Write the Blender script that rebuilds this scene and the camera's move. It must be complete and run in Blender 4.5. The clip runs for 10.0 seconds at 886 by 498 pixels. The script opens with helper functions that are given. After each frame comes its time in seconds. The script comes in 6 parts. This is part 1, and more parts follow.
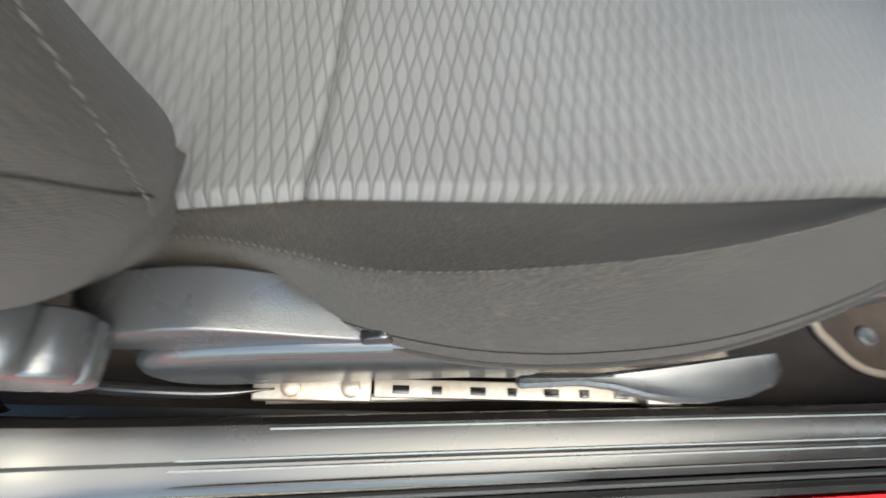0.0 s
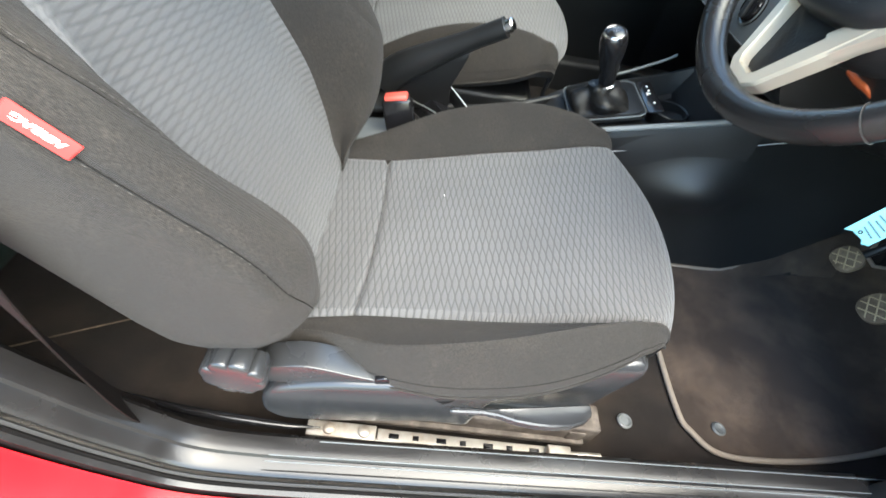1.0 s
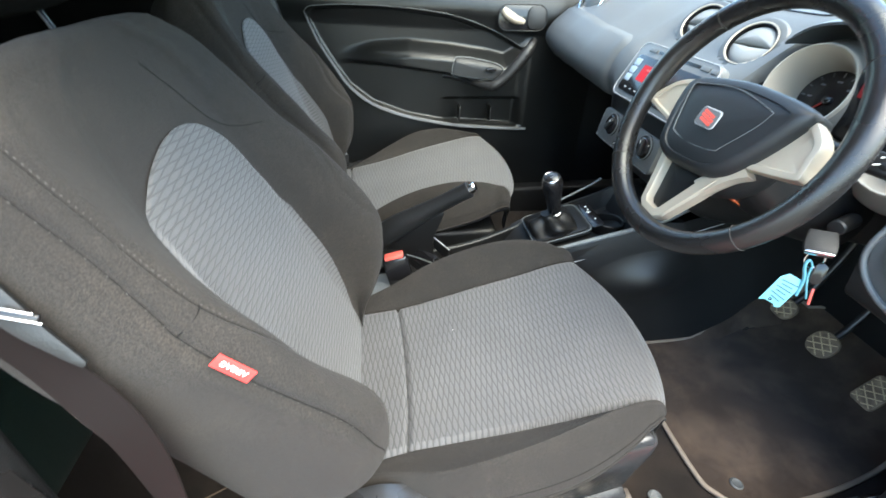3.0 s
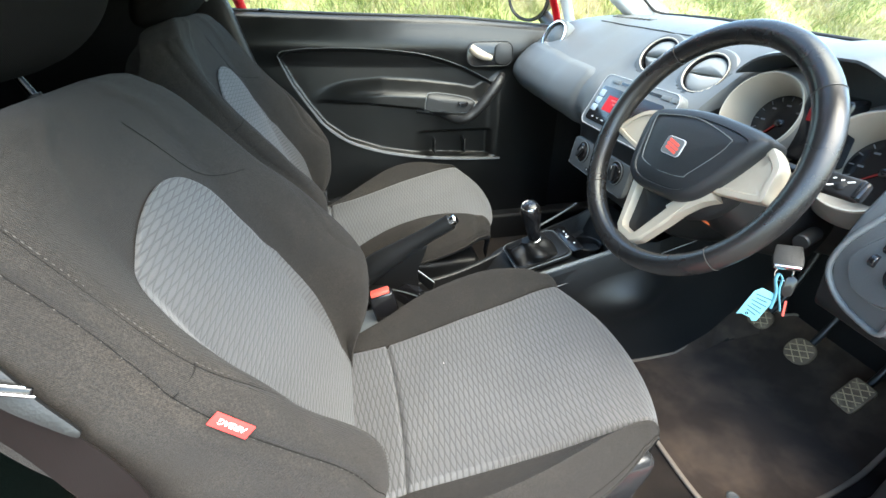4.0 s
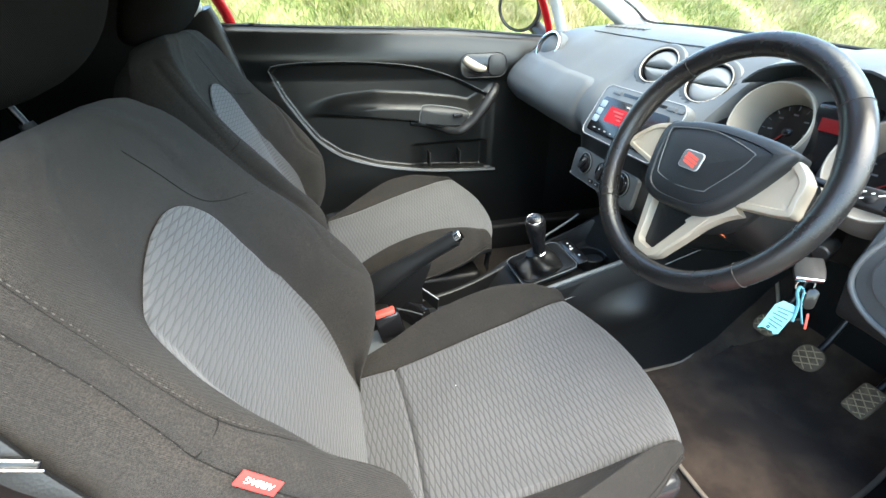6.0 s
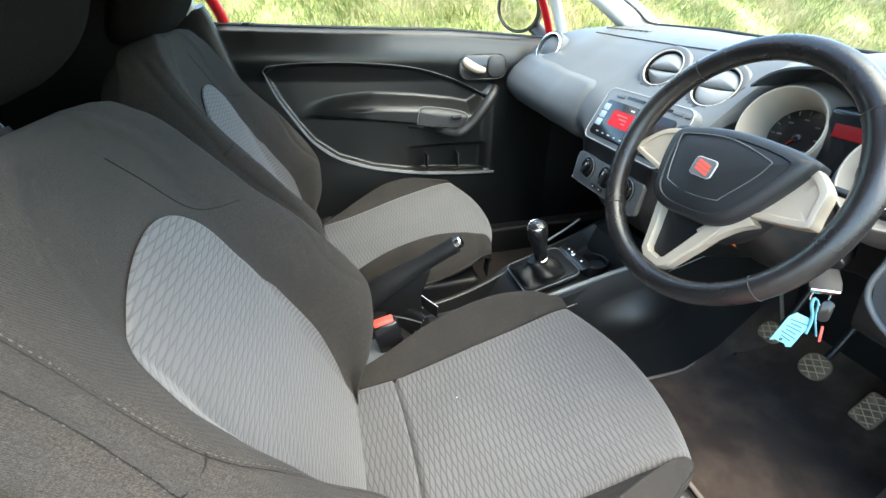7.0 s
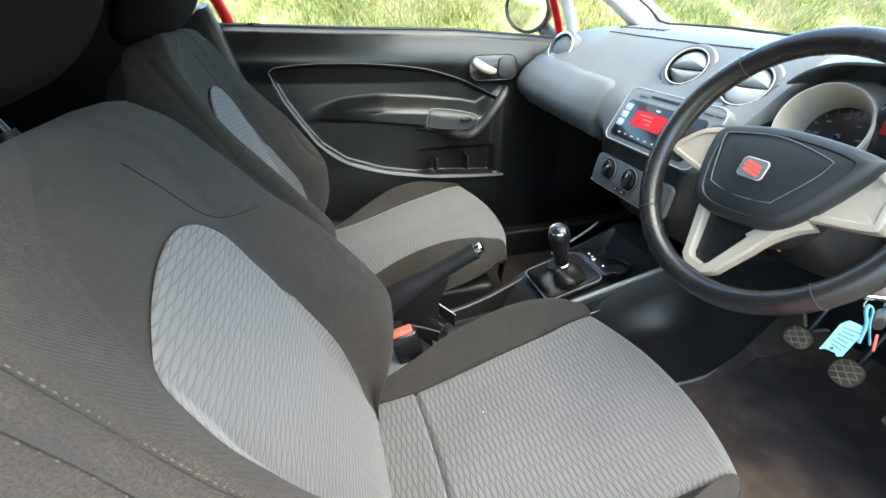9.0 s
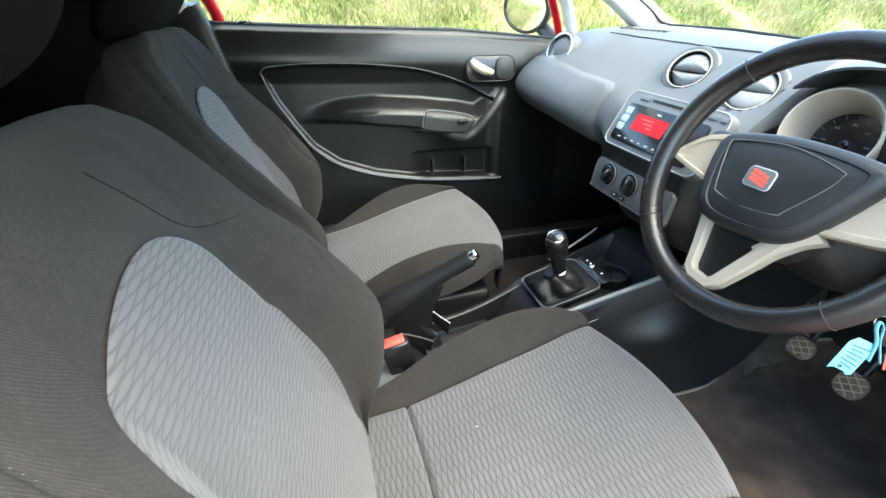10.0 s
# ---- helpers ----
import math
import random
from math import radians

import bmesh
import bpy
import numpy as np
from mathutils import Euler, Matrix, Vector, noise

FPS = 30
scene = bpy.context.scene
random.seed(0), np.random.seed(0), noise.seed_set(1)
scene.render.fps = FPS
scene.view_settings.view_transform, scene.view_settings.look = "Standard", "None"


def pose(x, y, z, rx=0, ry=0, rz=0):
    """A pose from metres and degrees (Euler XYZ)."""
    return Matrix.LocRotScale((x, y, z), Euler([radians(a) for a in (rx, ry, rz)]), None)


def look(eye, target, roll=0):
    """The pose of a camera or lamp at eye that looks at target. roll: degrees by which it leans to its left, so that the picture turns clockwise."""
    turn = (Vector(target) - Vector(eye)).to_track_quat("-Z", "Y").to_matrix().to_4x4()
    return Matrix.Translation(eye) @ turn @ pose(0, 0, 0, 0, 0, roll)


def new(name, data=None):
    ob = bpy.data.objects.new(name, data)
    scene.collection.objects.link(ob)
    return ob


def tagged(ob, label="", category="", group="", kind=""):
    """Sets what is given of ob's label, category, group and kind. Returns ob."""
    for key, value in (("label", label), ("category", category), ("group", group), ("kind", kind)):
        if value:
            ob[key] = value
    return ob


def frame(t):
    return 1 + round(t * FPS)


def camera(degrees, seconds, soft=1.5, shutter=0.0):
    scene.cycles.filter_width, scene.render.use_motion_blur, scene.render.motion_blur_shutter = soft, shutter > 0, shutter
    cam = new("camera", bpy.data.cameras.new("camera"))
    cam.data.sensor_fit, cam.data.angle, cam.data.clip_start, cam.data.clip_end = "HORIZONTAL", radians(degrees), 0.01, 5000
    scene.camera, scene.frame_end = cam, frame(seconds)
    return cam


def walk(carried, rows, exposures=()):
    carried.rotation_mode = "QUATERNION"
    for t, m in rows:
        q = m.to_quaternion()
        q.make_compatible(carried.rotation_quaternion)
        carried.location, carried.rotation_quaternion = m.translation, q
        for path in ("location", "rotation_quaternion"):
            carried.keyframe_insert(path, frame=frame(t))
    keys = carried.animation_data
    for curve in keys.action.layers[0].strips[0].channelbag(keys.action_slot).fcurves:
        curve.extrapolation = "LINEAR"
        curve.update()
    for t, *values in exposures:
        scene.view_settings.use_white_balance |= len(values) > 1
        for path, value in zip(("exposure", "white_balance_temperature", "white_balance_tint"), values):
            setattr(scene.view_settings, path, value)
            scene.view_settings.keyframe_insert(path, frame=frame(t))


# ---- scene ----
cam = camera(89.6, 10.0, shutter=0.5)
PATH = [
    (0, (0.023, 0.079, 0.806), (0.305, 0.901, -0.995), 21.2),
    (0.1, (0.026, 0.066, 0.842), (0.311, 0.928, -0.94), 20.7),
    (0.2, (0.028, 0.047, 0.884), (0.303, 0.96, -0.874), 19.6),
    (0.3, (0.028, 0.025, 0.923), (0.286, 0.99, -0.809), 18.4),
    (0.4, (0.023, -0.002, 0.955), (0.286, 1.028, -0.74), 18.3),
    (0.5, (0.021, -0.027, 0.986), (0.272, 1.079, -0.662), 17.7),
    (0.6, (0.025, -0.043, 1.015), (0.254, 1.129, -0.589), 16.7),
    (0.8, (0.035, -0.069, 1.063), (0.224, 1.203, -0.468), 14.5),
    (1, (0.037, -0.109, 1.087), (0.185, 1.215, -0.405), 12.7),
    (1.5, (0.021, -0.127, 1.119), (0.11, 1.359, -0.216), 9.9),
    (2, (-0.029, -0.114, 1.134), (0.114, 1.385, -0.182), 6.2),
    (2.5, (-0.044, -0.157, 1.183), (0.119, 1.429, -0.024), 3.7),
    (3, (-0.044, -0.193, 1.221), (0.207, 1.453, 0.112), 2.2),
    (4.3, (-0.068, -0.194, 1.247), (0.302, 1.5, 0.25), 0.1),
    (4.5, (-0.079, -0.19, 1.253), (0.307, 1.501, 0.257), -0.0),
    (5, (-0.083, -0.177, 1.252), (0.317, 1.518, 0.27), -0.4),
    (5.5, (-0.089, -0.168, 1.248), (0.316, 1.529, 0.271), -0.5),
    (7, (-0.093, -0.119, 1.245), (0.339, 1.573, 0.269), -0.0),
    (7.5, (-0.097, -0.116, 1.246), (0.341, 1.576, 0.274), -0.1),
    (8, (-0.099, -0.11, 1.243), (0.339, 1.586, 0.278), -0.2),
    (8.5, (-0.106, -0.091, 1.234), (0.338, 1.605, 0.271), -0.4),
    (9, (-0.135, -0.069, 1.232), (0.319, 1.623, 0.269), -0.2),
    (9.5, (-0.136, -0.04, 1.229), (0.322, 1.651, 0.265), 0.1),
    (10, (-0.116, -0.039, 1.232), (0.343, 1.651, 0.266), 0.2),
]
SUN, SKY = 1.35, 0.15
SUN_FROM = Vector((0.34, -0.42, 0.88))
EXPOSURES = [(0.0, 3.25, 6700, -1), (0.3, 3.65, 6700, 0), (0.5, 3.7, 6700, 0), (1.0, 3.62, 6550, 0), (1.5, 3.9, 6350, 0), (2.5, 4.08, 6350, 0), (3.0, 3.48, 6500, 0), (4.5, 3.52, 6650, 0), (8.0, 3.49, 6650, 0), (10.0, 3.59, 6650, 0)]
walk(cam, [(t, look(eye, target, roll)) for t, eye, target, roll in PATH], EXPOSURES)

# ---- light ----
world = bpy.data.worlds.new("world")
scene.world = world
world.use_nodes = True
wn = world.node_tree.nodes
sky = wn.new("ShaderNodeTexSky")
sky.sky_type, sky.sun_disc = "NISHITA", False
sky.sun_elevation, sky.sun_rotation = radians(58.5), radians(141)
sky.air_density, sky.dust_density, sky.ozone_density = 1.0, 1.6, 1.0
wn["Background"].inputs["Strength"].default_value = SKY
world.node_tree.links.new(sky.outputs["Color"], wn["Background"].inputs["Color"])
sun_data = bpy.data.lights.new("sun", "SUN")
sun_data.energy, sun_data.angle, sun_data.color = SUN, radians(75), (1.0, 0.87, 0.72)
sun = new("sun", sun_data)
sun.matrix_world = look((0, 0, 10), Vector((0, 0, 10)) - SUN_FROM)


# ---- materials ----
def nodes_of(m):
    m.use_nodes = True
    t = m.node_tree
    return t, t.nodes, t.links, t.nodes["Principled BSDF"]


def math_node(t, op, a, b=None, c=None):
    n = t.nodes.new("ShaderNodeMath")
    n.operation = op
    for i, v in enumerate((a, b, c)):
        if v is None:
            continue
        if isinstance(v, (int, float)):
            n.inputs[i].default_value = v
        else:
            t.links.new(v, n.inputs[i])
    return n.outputs[0]


def noise_node(t, scale, detail=4.0, rough=0.6, coord="Object"):
    c = t.nodes.new("ShaderNodeTexCoord")
    n = t.nodes.new("ShaderNodeTexNoise")
    n.inputs["Scale"].default_value, n.inputs["Detail"].default_value, n.inputs["Roughness"].default_value = scale, detail, rough
    t.links.new(c.outputs[coord], n.inputs["Vector"])
    return n.outputs["Fac"]


def mix_color(t, fac, a, b):
    n = t.nodes.new("ShaderNodeMix")
    n.data_type = "RGBA"
    for key, v in ((0, fac), (6, a), (7, b)):
        if isinstance(v, (int, float)):
            n.inputs[key].default_value = v
        elif isinstance(v, tuple):
            n.inputs[key].default_value = (*v, 1.0)[:4]
        else:
            t.links.new(v, n.inputs[key])
    return n.outputs[2]


def ramp(t, fac, lo, hi):
    n = t.nodes.new("ShaderNodeMapRange")
    n.inputs["From Min"].default_value, n.inputs["From Max"].default_value = lo, hi
    t.links.new(fac, n.inputs["Value"])
    return n.outputs["Result"]


def material(name, color, rough=0.5, metal=0.0, wear=None, wear_amount=0.35, large=6.0, fine=180.0, bump=0.05, bump_scale=900.0,
             rough_var=0.1, spec=0.5, coat=0.0, sheen=0.0, bump_dist=0.0006):
    """A plain surface with stains at one scale, grain at another and a fine relief."""
    m = bpy.data.materials.new(name)
    t, n, l, p = nodes_of(m)
    wear = wear or tuple(min(1.0, c * 1.6 + 0.01) for c in color)
    stain = ramp(t, noise_node(t, large, 5.0), 0.42, 0.72)
    grain = ramp(t, noise_node(t, fine, 3.0), 0.3, 0.7)
    both = math_node(t, "MULTIPLY", math_node(t, "MULTIPLY_ADD", grain, 0.5, 0.5), stain)
    l.new(mix_color(t, math_node(t, "MULTIPLY", both, wear_amount), color, wear), p.inputs["Base Color"])
    l.new(math_node(t, "MULTIPLY_ADD", stain, rough_var, rough), p.inputs["Roughness"])
    p.inputs["Metallic"].default_value = metal
    p.inputs["Specular IOR Level"].default_value = spec
    p.inputs["Coat Weight"].default_value = coat
    p.inputs["Coat Roughness"].default_value = 0.08
    p.inputs["Sheen Weight"].default_value = sheen
    if bump:
        b = n.new("ShaderNodeBump")
        b.inputs["Strength"].default_value, b.inputs["Distance"].default_value = bump, bump_dist
        l.new(noise_node(t, bump_scale, 2.0), b.inputs["Height"])
        l.new(b.outputs["Normal"], p.inputs["Normal"])
    return m


def grained_plastic(name, color, rough=0.45, size=420.0, strength=0.25, wear=None, spec=0.5, wear_amount=0.3):
    """Moulded plastic or leather with a pebbled grain."""
    m = material(name, color, rough, wear=wear, bump=0, spec=spec, wear_amount=wear_amount)
    t, n, l, p = nodes_of(m)
    c = n.new("ShaderNodeTexCoord")
    v = n.new("ShaderNodeTexVoronoi")
    v.inputs["Scale"].default_value = size
    l.new(c.outputs["Object"], v.inputs["Vector"])
    b = n.new("ShaderNodeBump")
    b.inputs["Strength"].default_value, b.inputs["Distance"].default_value = strength, 0.0006
    l.new(v.outputs["Distance"], b.inputs["Height"])
    l.new(b.outputs["Normal"], p.inputs["Normal"])
    return m


def lens_weave(name, light, dark, pitch=0.0049, length=0.05):
    """Seat cloth: chains of raised lens-shaped cells between wavy dark lines, on metric UVs."""
    m = bpy.data.materials.new(name)
    t, n, l, p = nodes_of(m)
    uv = n.new("ShaderNodeUVMap")
    uv.uv_map = "metric"
    s = n.new("ShaderNodeSeparateXYZ")
    l.new(uv.outputs["UV"], s.inputs[0])
    warp = math_node(t, "MULTIPLY_ADD", noise_node(t, 30.0, 2.0), 0.0016, -0.0008)
    u = math_node(t, "ADD", s.outputs["X"], warp)
    wave = math_node(t, "MULTIPLY", math_node(t, "COSINE", math_node(t, "MULTIPLY", s.outputs["Y"], 2 * math.pi / length)), 0.42)
    x = math_node(t, "DIVIDE", u, 2 * pitch)
    even = math_node(t, "ABSOLUTE", math_node(t, "SUBTRACT", math_node(t, "FRACT", math_node(t, "MULTIPLY_ADD", wave, 0.5, x)), 0.5))
    odd = math_node(t, "ABSOLUTE", math_node(t, "SUBTRACT", math_node(t, "FRACT", math_node(t, "ADD", math_node(t, "MULTIPLY_ADD", wave, -0.5, x), 0.5)), 0.5))
    near = math_node(t, "MINIMUM", even, odd)
    cell = ramp(t, near, 0.0, 0.22)
    knit = noise_node(t, 1500.0, 2.0)
    fade = ramp(t, noise_node(t, 9.0, 4.0), 0.35, 0.7)
    lighter = tuple(c * 1.25 for c in light)
    body = mix_color(t, math_node(t, "MULTIPLY", fade, 0.5), light, lighter)
    body = mix_color(t, math_node(t, "MULTIPLY", ramp(t, knit, 0.3, 0.7), 0.45), body, dark)
    l.new(mix_color(t, ramp(t, near, 0.01, 0.15), dark, body), p.inputs["Base Color"])
    p.inputs["Roughness"].default_value = 0.9
    p.inputs["Sheen Weight"].default_value = 0.15
    p.inputs["Specular IOR Level"].default_value = 0.2
    b = n.new("ShaderNodeBump")
    b.inputs["Strength"].default_value, b.inputs["Distance"].default_value = 0.38, 0.0022
    l.new(math_node(t, "MULTIPLY_ADD", knit, 0.08, cell), b.inputs["Height"])
    l.new(b.outputs["Normal"], p.inputs["Normal"])
    return m


def twill(name, color, wear, amount=0.5, spec=0.12, sheen=0.04):
    """Plain seat cloth: fine diagonal twill with pale dusty rubbing."""
    m = material(name, color, 0.92, wear=wear, wear_amount=amount, large=7.0, fine=260.0, bump=0, spec=spec, sheen=sheen)
    t, n, l, p = nodes_of(m)
    c = n.new("ShaderNodeTexCoord")
    w = n.new("ShaderNodeTexWave")
    w.bands_direction = "DIAGONAL"
    w.inputs["Scale"].default_value, w.inputs["Distortion"].default_value, w.inputs["Detail"].default_value = 270.0, 3.0, 2.0
    l.new(c.outputs["Object"], w.inputs["Vector"])
    base = p.inputs["Base Color"].links[0].from_socket
    fleck = ramp(t, noise_node(t, 620.0, 3.0, 0.7), 0.38, 0.62)
    lint = ramp(t, noise_node(t, 55.0, 5.0, 0.75), 0.60, 0.75)
    speck = mix_color(t, fleck, tuple(c * 0.64 for c in color), base)
    ribbed = mix_color(t, math_node(t, "MULTIPLY", w.outputs["Fac"], 0.22), speck, tuple(c * 0.45 for c in color))
    l.new(mix_color(t, math_node(t, "MULTIPLY", lint, 0.35), ribbed, wear), p.inputs["Base Color"])
    b = n.new("ShaderNodeBump")
    b.inputs["Strength"].default_value, b.inputs["Distance"].default_value = 0.6, 0.0008
    l.new(math_node(t, "ADD", w.outputs["Fac"], noise_node(t, 1200.0, 2.0)), b.inputs["Height"])
    l.new(b.outputs["Normal"], p.inputs["Normal"])
    return m


def emitter(name, color, strength):
    m = bpy.data.materials.new(name)
    t, n, l, p = nodes_of(m)
    p.inputs["Base Color"].default_value = (0.01, 0.01, 0.01, 1)
    p.inputs["Specular IOR Level"].default_value = 0.1
    p.inputs["Emission Color"].default_value = (*color, 1)
    p.inputs["Emission Strength"].default_value = strength
    return m


def glass_pane(name):
    m = bpy.data.materials.new(name)
    t, n, l, p = nodes_of(m)
    clear = n.new("ShaderNodeBsdfTransparent")
    clear.inputs["Color"].default_value = (0.93, 0.96, 0.95, 1)
    gloss = n.new("ShaderNodeBsdfGlossy")
    gloss.inputs["Roughness"].default_value = 0.01
    mix = n.new("ShaderNodeMixShader")
    mix.inputs[0].default_value = 0.05
    l.new(clear.outputs[0], mix.inputs[1])
    l.new(gloss.outputs[0], mix.inputs[2])
    l.new(mix.outputs[0], n["Material Output"].inputs["Surface"])
    return m


WEAVE = lens_weave("lens_weave_cloth", (0.090, 0.0892, 0.0892), (0.047, 0.0467, 0.047))
CLOTH = twill("dark_twill_cloth", (0.0282, 0.0257, 0.0235), (0.066, 0.056, 0.046), 0.70)
# Seat twill darkened for the headrests, standing for shade under the roof.
HEAD_CLOTH = twill("shaded_headrest_cloth", (0.0105, 0.0100, 0.0092), (0.018, 0.016, 0.014), 0.3, 0.05, 0.0)
THREAD = material("grey_thread", (0.052, 0.049, 0.045), 0.9, bump=0, spec=0.1)
DARK_THREAD = material("dark_seam_thread", (0.0125, 0.0120, 0.0115), 0.95, bump=0, spec=0.03, wear_amount=0.1)
PEDAL_RIB = material("pale_pedal_ribs", (0.36, 0.28, 0.17), 0.6, wear=(0.14, 0.10, 0.06), wear_amount=0.6, large=30.0, bump=0.1)
PLASTIC = grained_plastic("black_plastic", (0.0095, 0.0099, 0.0102), 0.36, spec=0.4)
DASH = grained_plastic("dark_grey_dash_plastic", (0.066, 0.072, 0.074), 0.48, 520.0, 0.3)
STACK = material("grey_satin_plastic", (0.100, 0.108, 0.110), 0.42, bump=0.03)
# Satin grey paled for the vent flaps, standing for sky reflected in them.
FLAP = material("sky_paled_flap_plastic", (0.19, 0.20, 0.20), 0.40, bump=0.03)
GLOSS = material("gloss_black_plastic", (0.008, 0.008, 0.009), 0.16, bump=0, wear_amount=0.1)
BASEPL = grained_plastic("dark_seat_base_plastic", (0.020, 0.0208, 0.0222), 0.21, 700.0, 0.10, spec=0.55)
LEATHER = grained_plastic("black_wheel_leather", (0.0085, 0.0085, 0.0088), 0.25, 900.0, 0.22, wear=(0.05, 0.045, 0.04))
BOOT = grained_plastic("black_boot_leather", (0.006, 0.006, 0.006), 0.42, 600.0, 0.25, spec=0.30, wear_amount=0.1)
SILVER = material("champagne_silver_paint", (0.50, 0.44, 0.345), 0.38, 0.45, bump=0.02, wear_amount=0.2)
CHROME = material("chrome", (0.78, 0.78, 0.78), 0.12, 1.0, bump=0, wear_amount=0.1)
POST = material("dark_polished_steel", (0.016, 0.016, 0.017), 0.25, 1.0, bump=0, wear_amount=0.1)
STEEL = material("zinc_plated_steel", (0.42, 0.40, 0.36), 0.42, 0.7, wear=(0.18, 0.10, 0.05), wear_amount=0.7, large=18.0)
RUST = material("rusty_rail_steel", (0.055, 0.044, 0.036), 0.65, 0.4, wear=(0.22, 0.19, 0.16), wear_amount=0.7, large=40.0)
CARPET = material("dusty_black_carpet", (0.0108, 0.0083, 0.0070), 0.95, wear=(0.050, 0.037, 0.028), wear_amount=0.6, large=9.0, fine=420.0,
                  bump=0.6, bump_scale=1400.0, bump_dist=0.002, spec=0.1, sheen=0.1)
MATTING = material("dusty_floor_mat_pile", (0.036, 0.0258, 0.0195), 0.95, wear=(0.130, 0.093, 0.067), wear_amount=0.85, large=8.0, fine=500.0,
                   bump=0.6, bump_scale=1600.0, bump_dist=0.002, spec=0.1, sheen=0.1)
BINDING = material("tan_binding_tape", (0.20, 0.165, 0.13), 0.9, bump=0.3)
DOOR_ACCENT = material("mid_grey_satin_accent", (0.15, 0.157, 0.165), 0.36, bump=0.02)
ACCENT = material("pale_grey_accent", (0.36, 0.37, 0.38), 0.35, bump=0.02)
PADSKIN = grained_plastic("dark_pad_skin", (0.0115, 0.0130, 0.0142), 0.44, 620.0, 0.25, spec=0.42)
PALE_BUTTON = material("pale_blue_grey_button", (0.24, 0.30, 0.36), 0.3, bump=0)
CONSOLE = grained_plastic("matt_black_console_plastic", (0.010, 0.0102, 0.0105), 0.5, 420.0, 0.25, spec=0.35)
RED_PAINT = material("red_car_paint", (0.42, 0.007, 0.012), 0.35, coat=0.08, spec=0.15, bump=0, wear_amount=0.1)
RED_PLASTIC = material("red_plastic", (0.62, 0.085, 0.06), 0.4, bump=0)
RED_LABEL = material("red_woven_label", (0.55, 0.035, 0.03), 0.85, bump=0.1)
WHITE = material("white_print", (0.78, 0.77, 0.74), 0.7, bump=0, wear_amount=0.1)
PRINT_DARK = material("faint_blue_grey_print", (0.035, 0.08, 0.10), 0.7, bump=0)
GREY_PRINT = material("grey_print", (0.35, 0.35, 0.35), 0.6, bump=0)
RUBBER = material("black_rubber", (0.014, 0.014, 0.014), 0.7, bump=0.1)
# Darker than real webbing, standing for the shade between pillar and seat.
BELT = material("shaded_belt_webbing", (0.0042, 0.0025, 0.0021), 0.75, wear=(0.010, 0.005, 0.004), bump=0.3, spec=0.2)
HEADLINER = material("pale_grey_trim", (0.55, 0.55, 0.53), 0.8, bump=0.1)
PEDAL = material("worn_pedal_rubber", (0.085, 0.062, 0.040), 0.7, wear=(0.30, 0.23, 0.15), wear_amount=0.8, large=30.0)
TAG_BLUE = material("pale_blue_card", (0.15, 0.40, 0.47), 0.6, bump=0, wear_amount=0.15)
ORANGE = material("orange_plastic", (0.65, 0.14, 0.04), 0.45, bump=0)
LCD = emitter("red_display", (1.0, 0.012, 0.035), 0.085)
LCD_DIM = emitter("dim_red_display", (1.0, 0.012, 0.03), 0.014)
NEEDLE = emitter("red_needle", (1.0, 0.04, 0.02), 0.010)
GLASS = glass_pane("window_glass")
MIRROR = material("mirror_glass", (0.85, 0.86, 0.86), 0.02, 1.0, bump=0, wear_amount=0.0, rough_var=0.0)


# ---- mesh helpers ----
def mesh_ob(name, verts, faces, mat, parent=None, label="", uvs=None, smooth=True, sharp=40):
    me = bpy.data.meshes.new(name)
    me.from_pydata([tuple(v) for v in verts], [], faces)
    me.validate()
    if uvs is not None:
        layer = me.uv_layers.new(name="metric")
        for loop in me.loops:
            layer.data[loop.index].uv = uvs[loop.vertex_index]
    bm = bmesh.new()
    bm.from_mesh(me)
    bmesh.ops.recalc_face_normals(bm, faces=bm.faces)
    bm.to_mesh(me)
    bm.free()
    if smooth:
        me.shade_smooth()
        me.set_sharp_from_angle(angle=radians(sharp))
    me.materials.append(mat)
    ob = new(name, me)
    ob.parent = parent
    if label:
        ob["label"] = label
    return ob


def part(name, bm, mat, parent=None, label="", sharp=40):
    me = bpy.data.meshes.new(name)
    bmesh.ops.recalc_face_normals(bm, faces=bm.faces)
    bm.to_mesh(me)
    bm.free()
    me.shade_smooth()
    me.set_sharp_from_angle(angle=radians(sharp))
    me.materials.append(mat)
    ob = new(name, me)
    ob.parent = parent
    if label:
        ob["label"] = label
    return ob


def root(name, label, category, group="", kind="", at=(0, 0, 0)):
    ob = new(name)
    ob.location = at
    ob.empty_display_size = 0.05
    return tagged(ob, label, category, group, kind)


def spline(points, n):
    """n + 1 points on a smooth curve through the given ones."""
    p = np.array(points, float)
    q = np.vstack([2 * p[0] - p[1], p, 2 * p[-1] - p[-2]])
    out = []
    for s in np.linspace(0, len(p) - 1, n + 1):
        i = min(int(s), len(p) - 2)
        f = s - i
        a, b, c, d = q[i:i + 4]
        out.append(0.5 * (2 * b + (c - a) * f + (2 * a - 5 * b + 4 * c - d) * f * f + (3 * b - a - 3 * c + d) * f ** 3))
    return np.array(out)


def closed_spline(points, n):
    p = np.array(points, float)
    k = len(p)
    out = []
    for s in np.linspace(0, k, n, endpoint=False):
        i = int(s)
        f = s - i
        a, b, c, d = p[(i - 1) % k], p[i % k], p[(i + 1) % k], p[(i + 2) % k]
        out.append(0.5 * (2 * b + (c - a) * f + (2 * a - 5 * b + 4 * c - d) * f * f + (3 * b - a - 3 * c + d) * f ** 3))
    return np.array(out)


